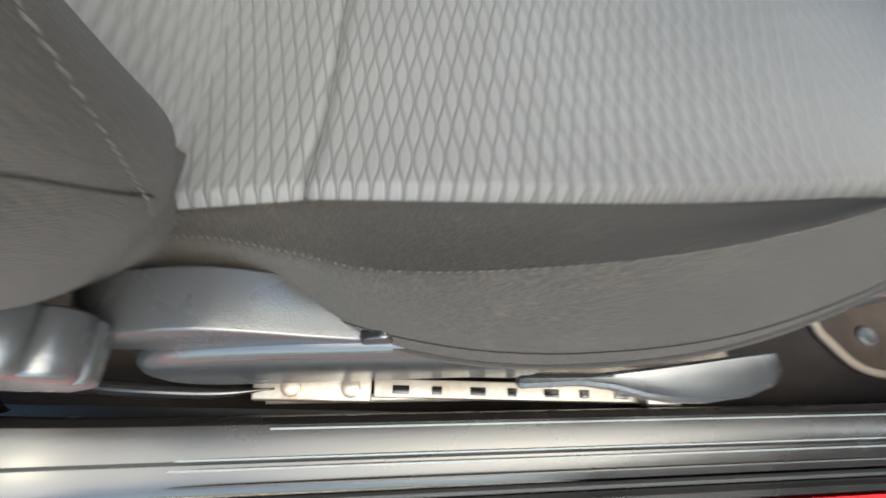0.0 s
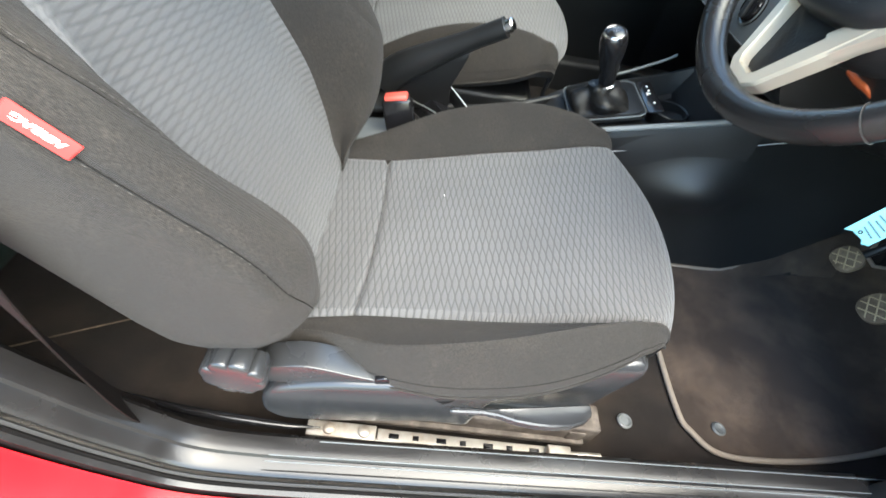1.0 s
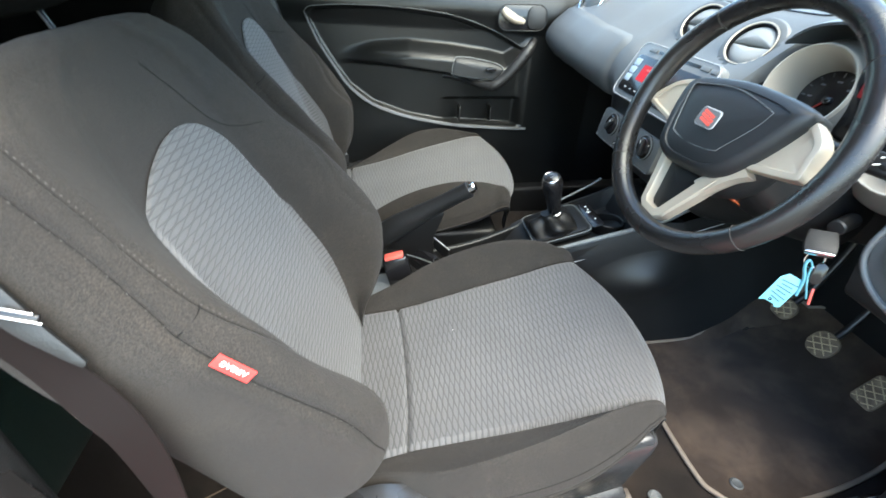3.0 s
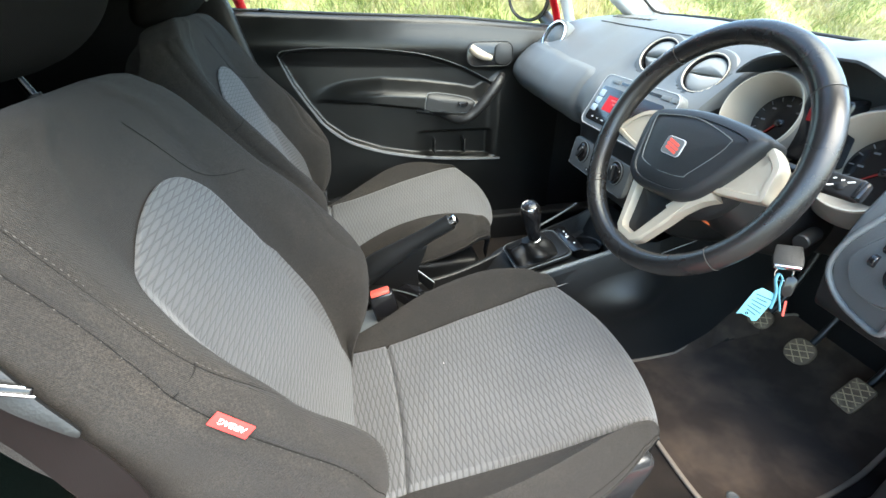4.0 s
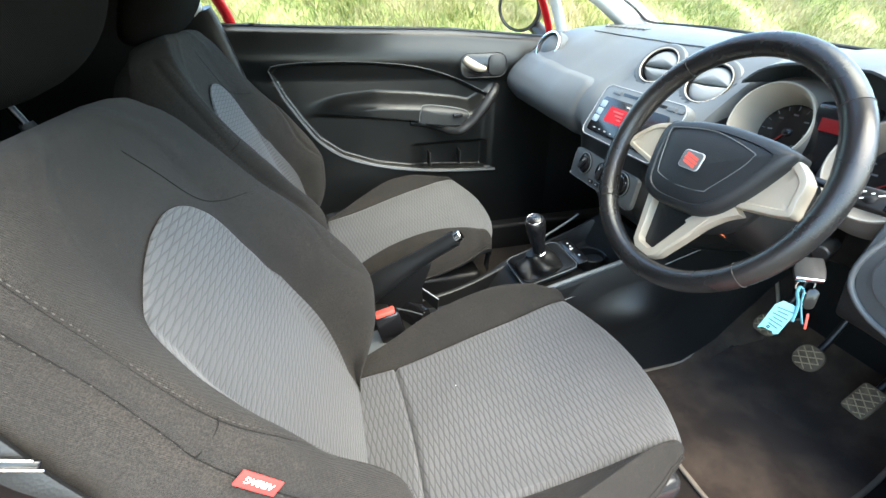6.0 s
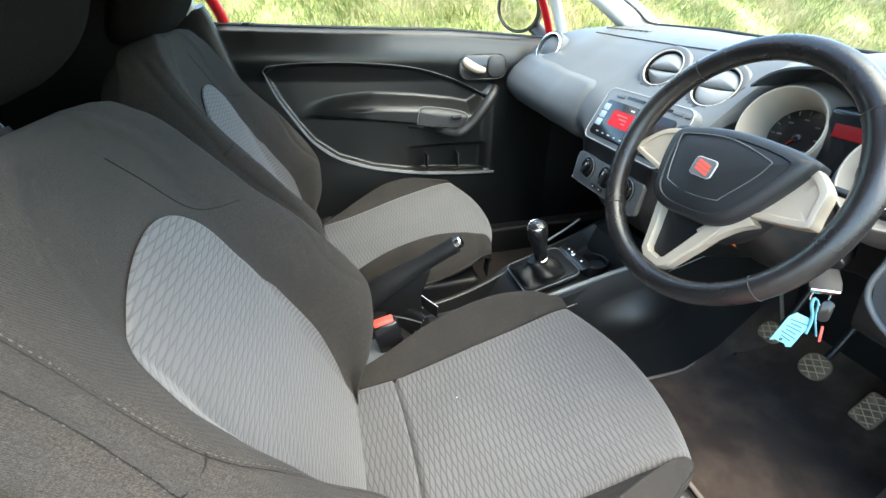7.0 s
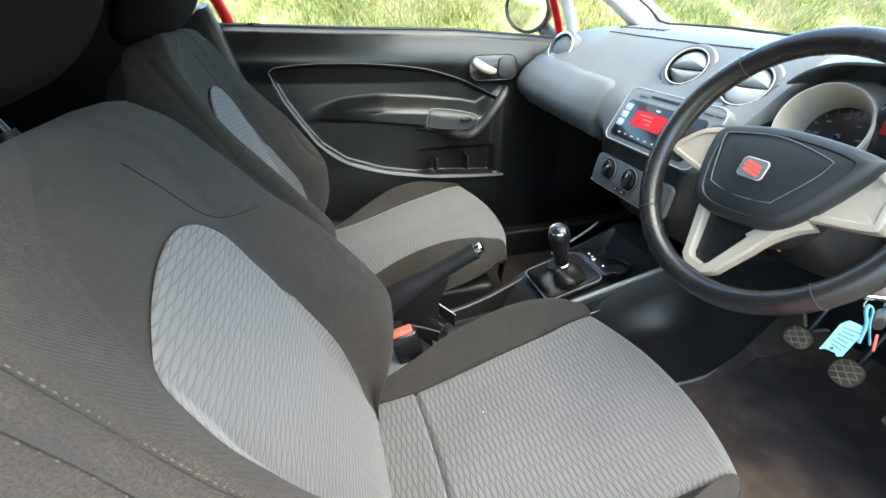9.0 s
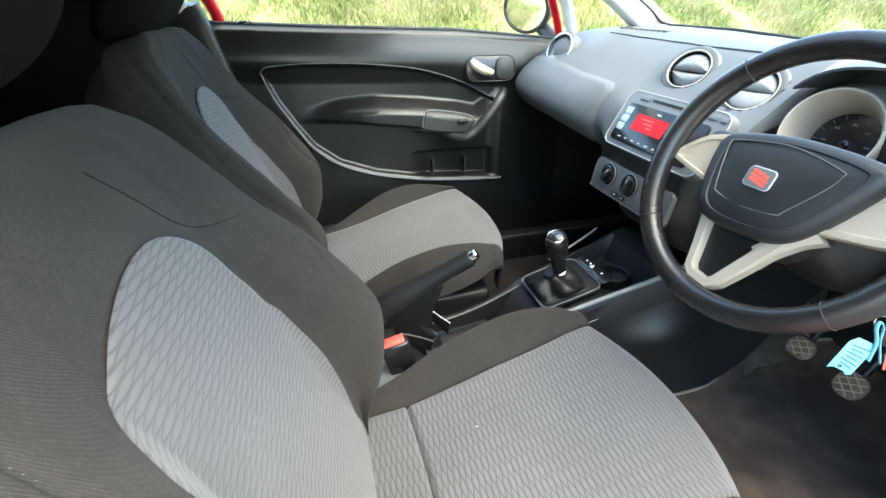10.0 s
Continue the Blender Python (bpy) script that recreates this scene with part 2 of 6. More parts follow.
def table(x, pairs):
    """Smooth value at x from pairs of (x, value)."""
    xs, ys = zip(*pairs)
    if x <= xs[0]:
        return ys[0]
    for (a, va), (b, vb) in zip(pairs, pairs[1:]):
        if x <= b:
            f = (x - a) / (b - a)
            f = f * f * (3 - 2 * f)
            return va + (vb - va) * f
    return ys[-1]


def smooth(x, pairs):
    """Value at x on a smooth curve through pairs of (x, value)."""
    if x <= pairs[0][0]:
        return pairs[0][1]
    if x >= pairs[-1][0]:
        return pairs[-1][1]
    n = len(pairs)

    def slope(i):
        a, c = pairs[max(i - 1, 0)], pairs[min(i + 1, n - 1)]
        return (c[1] - a[1]) / (c[0] - a[0])

    for i in range(n - 1):
        (xa, va), (xb, vb) = pairs[i], pairs[i + 1]
        if x <= xb:
            d = xb - xa
            f = (x - xa) / d
            return (2 * f ** 3 - 3 * f * f + 1) * va + (f ** 3 - 2 * f * f + f) * d * slope(i) + (3 * f * f - 2 * f ** 3) * vb + (f ** 3 - f * f) * d * slope(i + 1)


def lin(x, pairs):
    xs, ys = zip(*pairs)
    return float(np.interp(x, xs, ys))


def grid_ob(name, fn, nu, nv, mat, parent=None, label="", sharp=60):
    """A sheet of nu by nv faces; fn(u, v) gives x, y, z and, if it likes, two metric UVs."""
    pts = [fn(i / nu, j / nv) for i in range(nu + 1) for j in range(nv + 1)]
    w = nv + 1
    faces = [(i * w + j, i * w + j + 1, (i + 1) * w + j + 1, (i + 1) * w + j) for i in range(nu) for j in range(nv)]
    uvs = [p[3:5] for p in pts] if len(pts[0]) > 3 else None
    return mesh_ob(name, [p[:3] for p in pts], faces, mat, parent, label, uvs, sharp=sharp)


def loft_ob(name, loops, mat, parent=None, label="", caps=True, sharp=40, closed=True, wrap=False):
    """Skin over loops of equally many points."""
    n = len(loops[0])
    verts = [tuple(p) for lp in loops for p in lp]
    faces = []
    rows = len(loops)
    for i in range(rows if wrap else rows - 1):
        k = (i + 1) % rows
        for j in range(n if closed else n - 1):
            a, b = j, (j + 1) % n
            faces.append((i * n + a, i * n + b, k * n + b, k * n + a))
    if caps and not wrap and closed:
        faces.append(tuple(range(n - 1, -1, -1)))
        faces.append(tuple((rows - 1) * n + j for j in range(n)))
    return mesh_ob(name, verts, faces, mat, parent, label, sharp=sharp)


def tube_loops(path, radius, n=10, flat=1.0, up=None):
    path = [Vector(p) for p in path]
    loops = []
    ref = Vector(up) if up else None
    for i, p in enumerate(path):
        d = (path[min(i + 1, len(path) - 1)] - path[max(i - 1, 0)]).normalized()
        r = radius(i / (len(path) - 1)) if callable(radius) else radius
        if ref is None:
            ref = Vector((0, 0, 1)) if abs(d.z) < 0.9 else Vector((1, 0, 0))
        a = (ref - d * ref.dot(d)).normalized()
        b = d.cross(a)
        if up is None:
            ref = a
        loops.append([p + r * (math.cos(2 * math.pi * k / n) * b + flat * math.sin(2 * math.pi * k / n) * a) for k in range(n)])
    return loops


def tube(name, path, radius, mat, parent=None, label="", n=10, flat=1.0, up=None, wrap=False):
    loops = tube_loops(path, radius, n, flat, up)
    return loft_ob(name, loops, mat, parent, label, wrap=wrap, sharp=50)


def block(size, bevel=0.004, segments=3, m=Matrix()):
    bm = bmesh.new()
    bmesh.ops.create_cube(bm, size=1.0, matrix=m @ Matrix.Diagonal((*size, 1)))
    if bevel:
        bmesh.ops.bevel(bm, geom=bm.edges[:], offset=bevel, segments=segments, profile=0.5, affect="EDGES")
    return bm


def box(name, lo, hi, mat, parent=None, label="", bevel=0.004, m=None, segments=3):
    c = [(a + b) / 2 for a, b in zip(lo, hi)]
    s = [b - a for a, b in zip(lo, hi)]
    return part(name, block(s, min(bevel, 0.45 * min(s)), segments, (m or Matrix()) @ Matrix.Translation(c)), mat, parent, label)


def lathe(name, profile, mat, parent=None, label="", n=28, m=None, squash=(1, 1), sharp=35):
    """A body turned round the local z axis from (radius, z) pairs."""
    m = m or Matrix()
    loops = [[m @ Vector((r * math.cos(2 * math.pi * k / n) * squash[0], r * math.sin(2 * math.pi * k / n) * squash[1], z)) for k in range(n)]
             for r, z in profile]
    ring = profile[0][0] > 0.0 and profile[-1][0] > 0.0
    return loft_ob(name, loops, mat, parent, label, sharp=sharp, wrap=ring)


def prism(name, outline, depth, mat, parent=None, label="", m=None, bevel=0.002, segments=2):
    """An outline in the local xy plane, made depth thick along z, with softened edges."""
    bm = bmesh.new()
    vs = [bm.verts.new((x, y, 0)) for x, y in outline]
    f = bm.faces.new(vs)
    r = bmesh.ops.extrude_face_region(bm, geom=[f])
    bmesh.ops.translate(bm, vec=(0, 0, depth), verts=[v for v in r["geom"] if isinstance(v, bmesh.types.BMVert)])
    if bevel:
        edges = [e for e in bm.edges if len(e.link_faces) == 2 and e.calc_face_angle(0) > 0.6]
        bmesh.ops.bevel(bm, geom=edges, offset=bevel, segments=segments, profile=0.5, affect="EDGES", clamp_overlap=True)
    if m:
        bmesh.ops.transform(bm, matrix=m, verts=bm.verts)
    return part(name, bm, mat, parent, label)


def corners_of(points, n):
    """An outline with its corners rounded off by short curves."""
    out = []
    for i, p in enumerate(points):
        p, a, b = Vector(p), Vector(points[i - 1]), Vector(points[(i + 1) % len(points)])
        p0, p1 = p.lerp(a, 0.25), p.lerp(b, 0.25)
        for k in range(n + 1):
            f = k / n
            out.append(p0 * (1 - f) ** 2 + p * 2 * f * (1 - f) + p1 * f * f)
    return out


def rounded(w, h, r, n=5):
    """A rectangle with round corners, about the origin."""
    out = []
    for cx, cy, a in ((w / 2 - r, h / 2 - r, 0), (-w / 2 + r, h / 2 - r, 90), (-w / 2 + r, -h / 2 + r, 180), (w / 2 - r, -h / 2 + r, 270)):
        for k in range(n + 1):
            t = radians(a + 90 * k / n)
            out.append((cx + r * math.cos(t), cy + r * math.sin(t)))
    return out


def lettering(name, words, size, mat, m, parent, depth=0.0002):
    cu = bpy.data.curves.new(name, "FONT")
    cu.body, cu.size, cu.extrude, cu.align_x, cu.align_y = words, size, depth, "CENTER", "CENTER"
    tmp = bpy.data.objects.new(name, cu)
    scene.collection.objects.link(tmp)
    me = bpy.data.meshes.new_from_object(tmp.evaluated_get(bpy.context.evaluated_depsgraph_get()))
    bpy.data.objects.remove(tmp)
    me.transform(m)
    me.materials.clear()
    me.materials.append(mat)
    ob = new(name, me)
    ob.parent = parent
    return ob


def stitches(name, path, parent, length=0.0032, gap=0.0016, r=0.0005, mat=None):
    """One row of thread stitches along a smooth path."""
    path = [Vector(p) for p in path]
    verts, faces = [], []
    run = 0.0
    for a, b in zip(path, path[1:]):
        seg = (b - a).length
        d = (b - a).normalized() if seg else Vector((1, 0, 0))
        while run < seg:
            p = a + d * run
            q = a + d * min(run + length, seg)
            s = d.cross(Vector((0.3, 0.2, 0.93))).normalized() * r
            t = d.cross(s).normalized() * r
            k = len(verts)
            mid = (p + q) / 2
            verts += [p, mid + s, mid + t, mid - s, mid - t, q]
            faces += [(k, k + 1, k + 2), (k, k + 2, k + 3), (k, k + 3, k + 4), (k, k + 4, k + 1),
                      (k + 5, k + 2, k + 1), (k + 5, k + 3, k + 2), (k + 5, k + 4, k + 3), (k + 5, k + 1, k + 4)]
            run += length + gap
        run -= seg
    return mesh_ob(name, verts, faces, mat or THREAD, parent)


def facing(at, normal, up=(0, 0, 1)):
    """A pose whose local z looks along normal, with local y as near to up as it goes."""
    z = Vector(normal).normalized()
    x = Vector(up).cross(z).normalized()
    y = z.cross(x)
    m = Matrix((x, y, z)).transposed().to_4x4()
    m.translation = at
    return m


# ---- plan of the car: x ahead, y to its left, z up from the ground ----
YC, YD = 0.78, 0.405      # centre line, driver's seat
FLOOR = 0.32
DOOR_Y = 1.46


def sill_y(x):
    return 0.095 + 0.035 * x


# ---- ground and grass bank outside ----
GROUND = material("worn_tarmac_and_gravel", (0.125, 0.110, 0.090), 0.95, wear=(0.21, 0.185, 0.15), large=1.5, fine=60.0, bump=0.6, bump_scale=80.0, bump_dist=0.01)
SOIL = material("grassy_bank_soil", (0.20, 0.24, 0.07), 0.95, wear=(0.36, 0.32, 0.17), wear_amount=0.8, large=2.0, fine=30.0, bump=0.6, bump_scale=60.0, bump_dist=0.02)


BANK = 1.6


def bank_height(x, y):
    d = y - 2.9 + 0.25 * math.sin(x * 0.9) - 0.35 * max(0.0, x - 2.0) * 0.4
    rise = max(0.0, min(1.0, d / 3.2))
    return BANK * rise * rise * (3 - 2 * rise) + 0.10 * noise.noise(Vector((x * 0.7, y * 0.7, 0))) * min(1.0, max(0.0, d))


def ground_fn(u, v):
    x = -14 + 34 * u
    y = -14 + 34 * v
    return (x, y, bank_height(x, y))


tagged(grid_ob("ground", ground_fn, 100, 100, GROUND), "worn grey tarmac and gravel beside the parked car", "ground", kind="structure")
reach = mesh_ob("ground", [(-900, -900, -0.05), (900, -900, -0.05), (900, 900, -0.05), (-900, 900, -0.05)], [(0, 1, 2, 3)], GROUND)
tagged(reach, "worn grey ground reaching to the horizon", "ground", kind="structure")

LEAF = bpy.data.materials.new("grass_blades")
gt, gn, gl, gp = nodes_of(LEAF)
geo = gn.new("ShaderNodeNewGeometry")
pick = gn.new("ShaderNodeValToRGB")
pick.color_ramp.elements[0].color, pick.color_ramp.elements[1].color = (0.075, 0.115, 0.026, 1), (0.44, 0.38, 0.22, 1)
mid = pick.color_ramp.elements.new(0.55)
mid.color = (0.190, 0.225, 0.055, 1)
late = pick.color_ramp.elements.new(0.80)
late.color = (0.32, 0.30, 0.12, 1)
gl.new(geo.outputs["Random Per Island"], pick.inputs["Fac"])
tint = mix_color(gt, math_node(gt, "MULTIPLY", ramp(gt, noise_node(gt, 1.3, 4.0), 0.46, 0.62), 0.75), pick.outputs["Color"], (0.40, 0.34, 0.20))
gl.new(tint, gp.inputs["Base Color"])
gp.inputs["Roughness"].default_value = 0.6
thin = gn.new("ShaderNodeBsdfTranslucent")
gl.new(tint, thin.inputs["Color"])
blend = gn.new("ShaderNodeMixShader")
blend.inputs[0].default_value = 0.30
gl.new(gp.outputs[0], blend.inputs[1])
gl.new(thin.outputs[0], blend.inputs[2])
gl.new(blend.outputs[0], gn["Material Output"].inputs["Surface"])


def grass(name, count, seed, x0, x1, y0, y1, tall):
    rng = random.Random(seed)
    verts, faces = [], []
    for _ in range(count):
        x, y = rng.uniform(x0, x1), y0 + (y1 - y0) * rng.random() ** 1.3
        clump = noise.noise(Vector((x * 1.3, y * 1.3, 3.0)))
        if clump < -0.25 and rng.random() < 0.6:
            continue
        z = bank_height(x, y) - 0.01
        h = tall * rng.uniform(0.45, 1.2) * (1.0 + 0.9 * clump)
        a = rng.uniform(0, 2 * math.pi)
        w = rng.uniform(0.002, 0.007) * (1 + 0.12 * (y - y0))
        dx, dy = math.cos(a) * w, math.sin(a) * w
        b = rng.uniform(0, 2 * math.pi)
        lean = h * rng.uniform(0.2, 1.5)
        lx, ly = math.cos(b) * lean, math.sin(b) * lean - 0.1 * h
        k = len(verts)
        verts += [(x - dx, y - dy, z), (x + dx, y + dy, z), (x - dx * 0.8 + lx * 0.35, y - dy * 0.8 + ly * 0.35, z + h * 0.6),
                  (x + dx * 0.8 + lx * 0.35, y + dy * 0.8 + ly * 0.35, z + h * 0.6), (x + lx, y + ly, z + h)]
        faces += [(k, k + 1, k + 3, k + 2), (k + 2, k + 3, k + 4)]
    me = bpy.data.meshes.new(name)
    me.from_pydata(verts, [], faces)
    me.materials.append(LEAF)
    return tagged(new(name, me), "long yellow-green grass on the bank beside the car", "grass", kind="stuff")


grass("grass", 190000, 3, -6.0, 12.0, 2.9, 7.0, 0.13)


def bank_fn(u, v):
    x = -14 + 34 * u
    y = 2.75 + 10 * v
    return (x, y, bank_height(x, y) + 0.012)


tagged(grid_ob("ground", bank_fn, 90, 40, SOIL), "sloping earth bank under long green grass", "ground", kind="structure")


# ---- seats ----
TOE = 0.077          # the driver's seat points a little towards the middle of the car


def cushion_z(x):
    return 0.5623 + 0.17 * x - 0.35 * max(0.0, x - 0.30) ** 2 * 4


def cushion_half(x, outer=False):
    h = lin(x, [(-0.135, 0.175), (-0.02, 0.168), (0.1, 0.174), (0.3, 0.190), (0.4, 0.200)])
    return h + (smooth(x, [(-0.10, 0.0), (0.0, 0.005), (0.12, 0.010), (0.25, 0.008), (0.36, 0.002), (0.4, 0.0)]) if outer else 0.0)


def cushion_at(u, o):
    front = 0.462 - 0.055 * abs(o / 0.2) ** 2.3
    r = 0.042
    flat = front - r
    if u < 0.72:
        x = -0.135 + (flat + 0.135) * u / 0.72
        return x, cushion_z(x), x
    if u < 0.9:
        a = (u - 0.72) / 0.18 * math.pi / 2
        return flat + r * math.sin(a), cushion_z(flat) - r * (1 - math.cos(a)), flat + r * a
    f = (u - 0.9) / 0.1
    return front - 0.012 * f, cushion_z(flat) - r - 0.085 * f, flat + r * 1.57 + 0.085 * f


def seat(yc, s, recline, toe, roll, deep, label, group, dx=0.0, short=0.0, up_by=0.0, back_x=0.0, back_y=0.0, split=0.152, lean=0.0, head_up=0.0):
    top = root("car_seat", label, "car seat", group)
    UPX, UPZ = -math.sin(radians(recline)), math.cos(radians(recline))

    def side(x, o, z):
        """A place in the car from one of the seat: o is out towards its door."""
        x -= short * max(0.0, x - 0.05)
        return (x, yc - s * o + toe * (x - 0.18), z + up_by + roll * o * (z < 0.75))

    def back_point(a, f, o):
        x = -0.115 + UPX * a + UPZ * f
        return (x + back_x, yc + back_y + lean * max(0.0, a) - s * o + toe * (x - 0.18), 0.565 + up_by + UPZ * a - UPX * f)

    # cushion centre panel
    def insert(u0, u1):
        def fn(u, v):
            w = 2 * v - 1
            ends = max(0.0, 1 - u * (u1 - u0) * 140) ** 2 * (u0 > 0) + max(0.0, 1 - (1 - u) * (u1 - u0) * 140) ** 2 * (u1 < 0.5)
            k = u0 + (u1 - u0) * u
            x, z, run = cushion_at(k, 0.2 * w)
            o = w * cushion_half(min(x, 0.4), w > 0)
            x, z, run = cushion_at(k, o)
            edge = max(0.0, abs(w) - 0.965) / 0.035
            z += 0.010 * w ** 4 - 0.010 * edge ** 2 + 0.004 * noise.noise(Vector((x * 7, o * 7, yc))) - 0.011 * ends
            return (*side(x, o, z), run + (0.002 if u0 > 0 else 0), o)
        return fn

    grid_ob("cushion_strip", insert(0.0, split), 26, 60, WEAVE, top, "light grey lens-weave cloth strip at the back of the cushion", sharp=80)
    grid_ob("seat_cushion", insert(split, 0.9), 90, 60, WEAVE, top, "light grey lens-weave cloth cushion panel", sharp=80)

    # side bolsters of the cushion
    for way in (1, -1):
        loops, ridge, hem, fold = [], [], [], []
        for i in range(49):
            u = 0.965 * i / 48
            x, z, _ = cushion_at(u, 0.2)
            hw = cushion_half(min(x, 0.4), way > 0)
            x, z, _ = cushion_at(u, hw)
            xx = x if u < 0.72 else 0.36 + 0.06 * (u - 0.72) / 0.2
            wf = smooth(xx, [(-0.135, 0.85), (0.0, 1.0), (0.2, 1.0), (0.32, 0.80), (0.37, 0.48), (0.42, 0.14)]) * 0.97
            if way > 0:
                wf = smooth(xx, [(-0.135, 0.40), (-0.088, 0.46), (-0.045, 0.60), (0.015, 0.89), (0.083, 1.04), (0.144, 1.05), (0.225, 0.95), (0.30, 0.70), (0.345, 0.46), (0.37, 0.26), (0.39, 0.12), (0.42, 0.04)])
            crease = smooth(xx, [(-0.135, 0.014), (-0.075, 0.0225), (-0.032, 0.037), (0.017, 0.0525), (0.084, 0.058), (0.15, 0.055), (0.22, 0.042), (0.29, 0.022), (0.363, 0.005), (0.42, 0.001)]) if way > 0 else 0.046 * wf
            rise = [(-0.12, -0.1), (0.0, 0.35), (0.12, 0.95), (0.18, 1.05), (0.24, 0.95), (0.33, 0.45), (0.40, 0.1)] if way > 0 else [(-0.12, 0.10), (-0.04, 0.45), (0.05, 0.88), (0.13, 1.04), (0.22, 1.0), (0.31, 0.66), (0.37, 0.30), (0.42, 0.05)]
            h = (0.044 if way > 0 else 0.072) * smooth(xx, rise)
            drop = lin(xx, [(-0.135, 0.75), (0.0, 1.0), (0.30, 1.0), (0.37, 0.8), (0.42, 0.5)])
            if way > 0:
                drop = smooth(xx, [(-0.135, 0.75), (0.0, 1.0), (0.20, 1.0), (0.28, 0.85), (0.34, 0.55), (0.37, 0.36), (0.42, 0.18)])
            sec = [(-0.004, -0.014), (0.001, 0.003), (0.52 * crease, 0.50 * h + 0.002), (crease - 0.0028, h + 0.0022), (crease + 0.0028, h + 0.0020), (0.6 * crease + 0.4 * 0.083 * wf, 0.66 * h - 0.004),
                   (0.083 * wf, -0.026 * drop), (0.080 * wf, -0.046 * drop), (0.055 * wf, -0.066 * drop), (0.0, -0.08 * drop), (-0.03, -0.06 * drop)]
            pts = closed_spline(sec, 34)
            loops.append([side(x, way * (hw + d), z + dz) for d, dz in pts])
            if 2 <= i <= 43:
                ridge.append(side(x, way * (hw + (pts[10][0] + pts[11][0]) / 2 + 0.0003), z + (pts[10][1] + pts[11][1]) / 2 + 0.0008))
                hem.append(side(x, way * (hw + pts[18][0] + 0.0006), z + pts[18][1] + 0.0004))
                fold.append(side(x, way * (hw + pts[20][0] + 0.0012), z + pts[20][1]))
        b = loft_ob("bolster", loops, CLOTH, top, "dark grey twill side bolster", sharp=70)
        stitches("stitching", ridge, b, 0.0034, 0.0018, 0.0006)
        stitches("stitching", hem, b, 0.0030, 0.0018, 0.0005)
        tube("seam", hem, 0.0004, DARK_THREAD, b, n=5)
        tube("piping", fold, 0.0018, CLOTH, b, n=6)

    def front_panel(u, v):
        w = 2 * v - 1
        x, z, run = cushion_at(0.89 + 0.11 * u, 0.2 * w)
        return side(x - 0.003, 0.2 * w, z)

    grid_ob("front_panel", front_panel, 4, 20, CLOTH, top)
    box("seat_pan", (-0.13, yc - 0.19, 0.43), (0.36, yc + 0.19, 0.515), PLASTIC, top, bevel=0.02)

    # backrest
    W = [(-0.05, 0.205), (0.0, 0.228), (0.03, 0.245), (0.055, 0.257), (0.085, 0.268), (0.13, 0.276), (0.25, 0.281), (0.36, 0.277), (0.43, 0.268), (0.50, 0.257), (0.55, 0.246), (0.585, 0.226), (0.608, 0.192)]
    W_IN = W[:-3] + [(0.55, 0.236), (0.585, 0.205), (0.608, 0.165)]
    P = [(a, p * deep) for a, p in ((-0.05, 0.0), (0.0, 0.02), (0.045, 0.072), (0.085, 0.100), (0.15, 0.124), (0.20, 0.118), (0.28, 0.084), (0.36, 0.052), (0.43, 0.026), (0.52, 0.008), (0.60, 0.0))]
    Q = [(0.05, 0.0), (0.15, 0.0), (0.24, 0.014), (0.33, 0.024), (0.42, 0.024), (0.52, 0.016), (0.60, 0.004)]
    F = [(0.50, 0.0), (0.60, 0.004)]
    D = [(-0.078, 0.108), (0.0, 0.114), (0.06, 0.110), (0.12, 0.100), (0.25, 0.106), (0.40, 0.143), (0.50, 0.150), (0.58, 0.12), (0.608, 0.09)]

    def half_ring(a, outer):
        """Half a section at height a: out from the middle of the front, round the bolster and to the back."""
        w, f, d = smooth(a, W if outer else W_IN), table(a, F), smooth(a, D)
        p = smooth(a, P) + smooth(a, Q) * (1.0 if outer else 0.85)
        m = table(a, [(0.30, 0.0), (0.42, 1.0)])
        hi = min(0.152, w - 0.09) * (1 - m) + min(0.140, w - 0.125) * m
        k = table(a, [(0.14, 0.0), (0.30, 1.0)])
        rise = ((hi + 0.02, f + (0.20 - 0.10 * k) * p + 0.003), (w - 0.085 + 0.005 * k, f + (0.78 - 0.28 * k) * p), (w - 0.048 + 0.003 * k, f + (1.0 - 0.12 * k) * p))
        crest = (w - 0.018, f + p - min(0.013 - 0.009 * k, 0.002 + 0.25 * p))
        return [(0, f - 0.004), (hi * 0.55, f - 0.003), (hi * 0.95, f - 0.001), *rise,
                crest, (w - 0.003, f + p - 0.035), (w, f + p - 0.075), (w - 0.012, -d + 0.045), (w - 0.045, -d + 0.008), (w - 0.10, -d), (w * 0.4, -d - 0.008)]

    def front_at(a, o, outer, lift=0.0015):
        """The place on the front skin at height a and offset o."""
        r = half_ring(a, outer)[:9]
        q = spline(r, 80)
        k = int(np.argmin(abs(q[:, 0] - o)))
        return back_point(a, float(q[k, 1]) + lift, o if outer else -o)

    def on_ring(a, k, outer, rise=0.0010):
        """The place on the bolster at height a and step k of its section."""
        r = np.array(half_ring(a, outer))
        i = min(int(k), 10)
        p0, p1, p2, p3 = r[i - 1:i + 3]
        f = k - i
        q = 0.5 * (2 * p1 + (p2 - p0) * f + (2 * p0 - 5 * p1 + 4 * p2 - p3) * f * f + (3 * p1 - p0 - 3 * p2 + p3) * f ** 3)
        d = 0.5 * ((p2 - p0) + 2 * (2 * p0 - 5 * p1 + 4 * p2 - p3) * f + 3 * (3 * p1 - p0 - 3 * p2 + p3) * f * f)
        n = np.array((-d[1], d[0])) / np.linalg.norm(d)
        o, g = q + n * rise
        return back_point(a, float(g), float(o) if outer else -float(o))

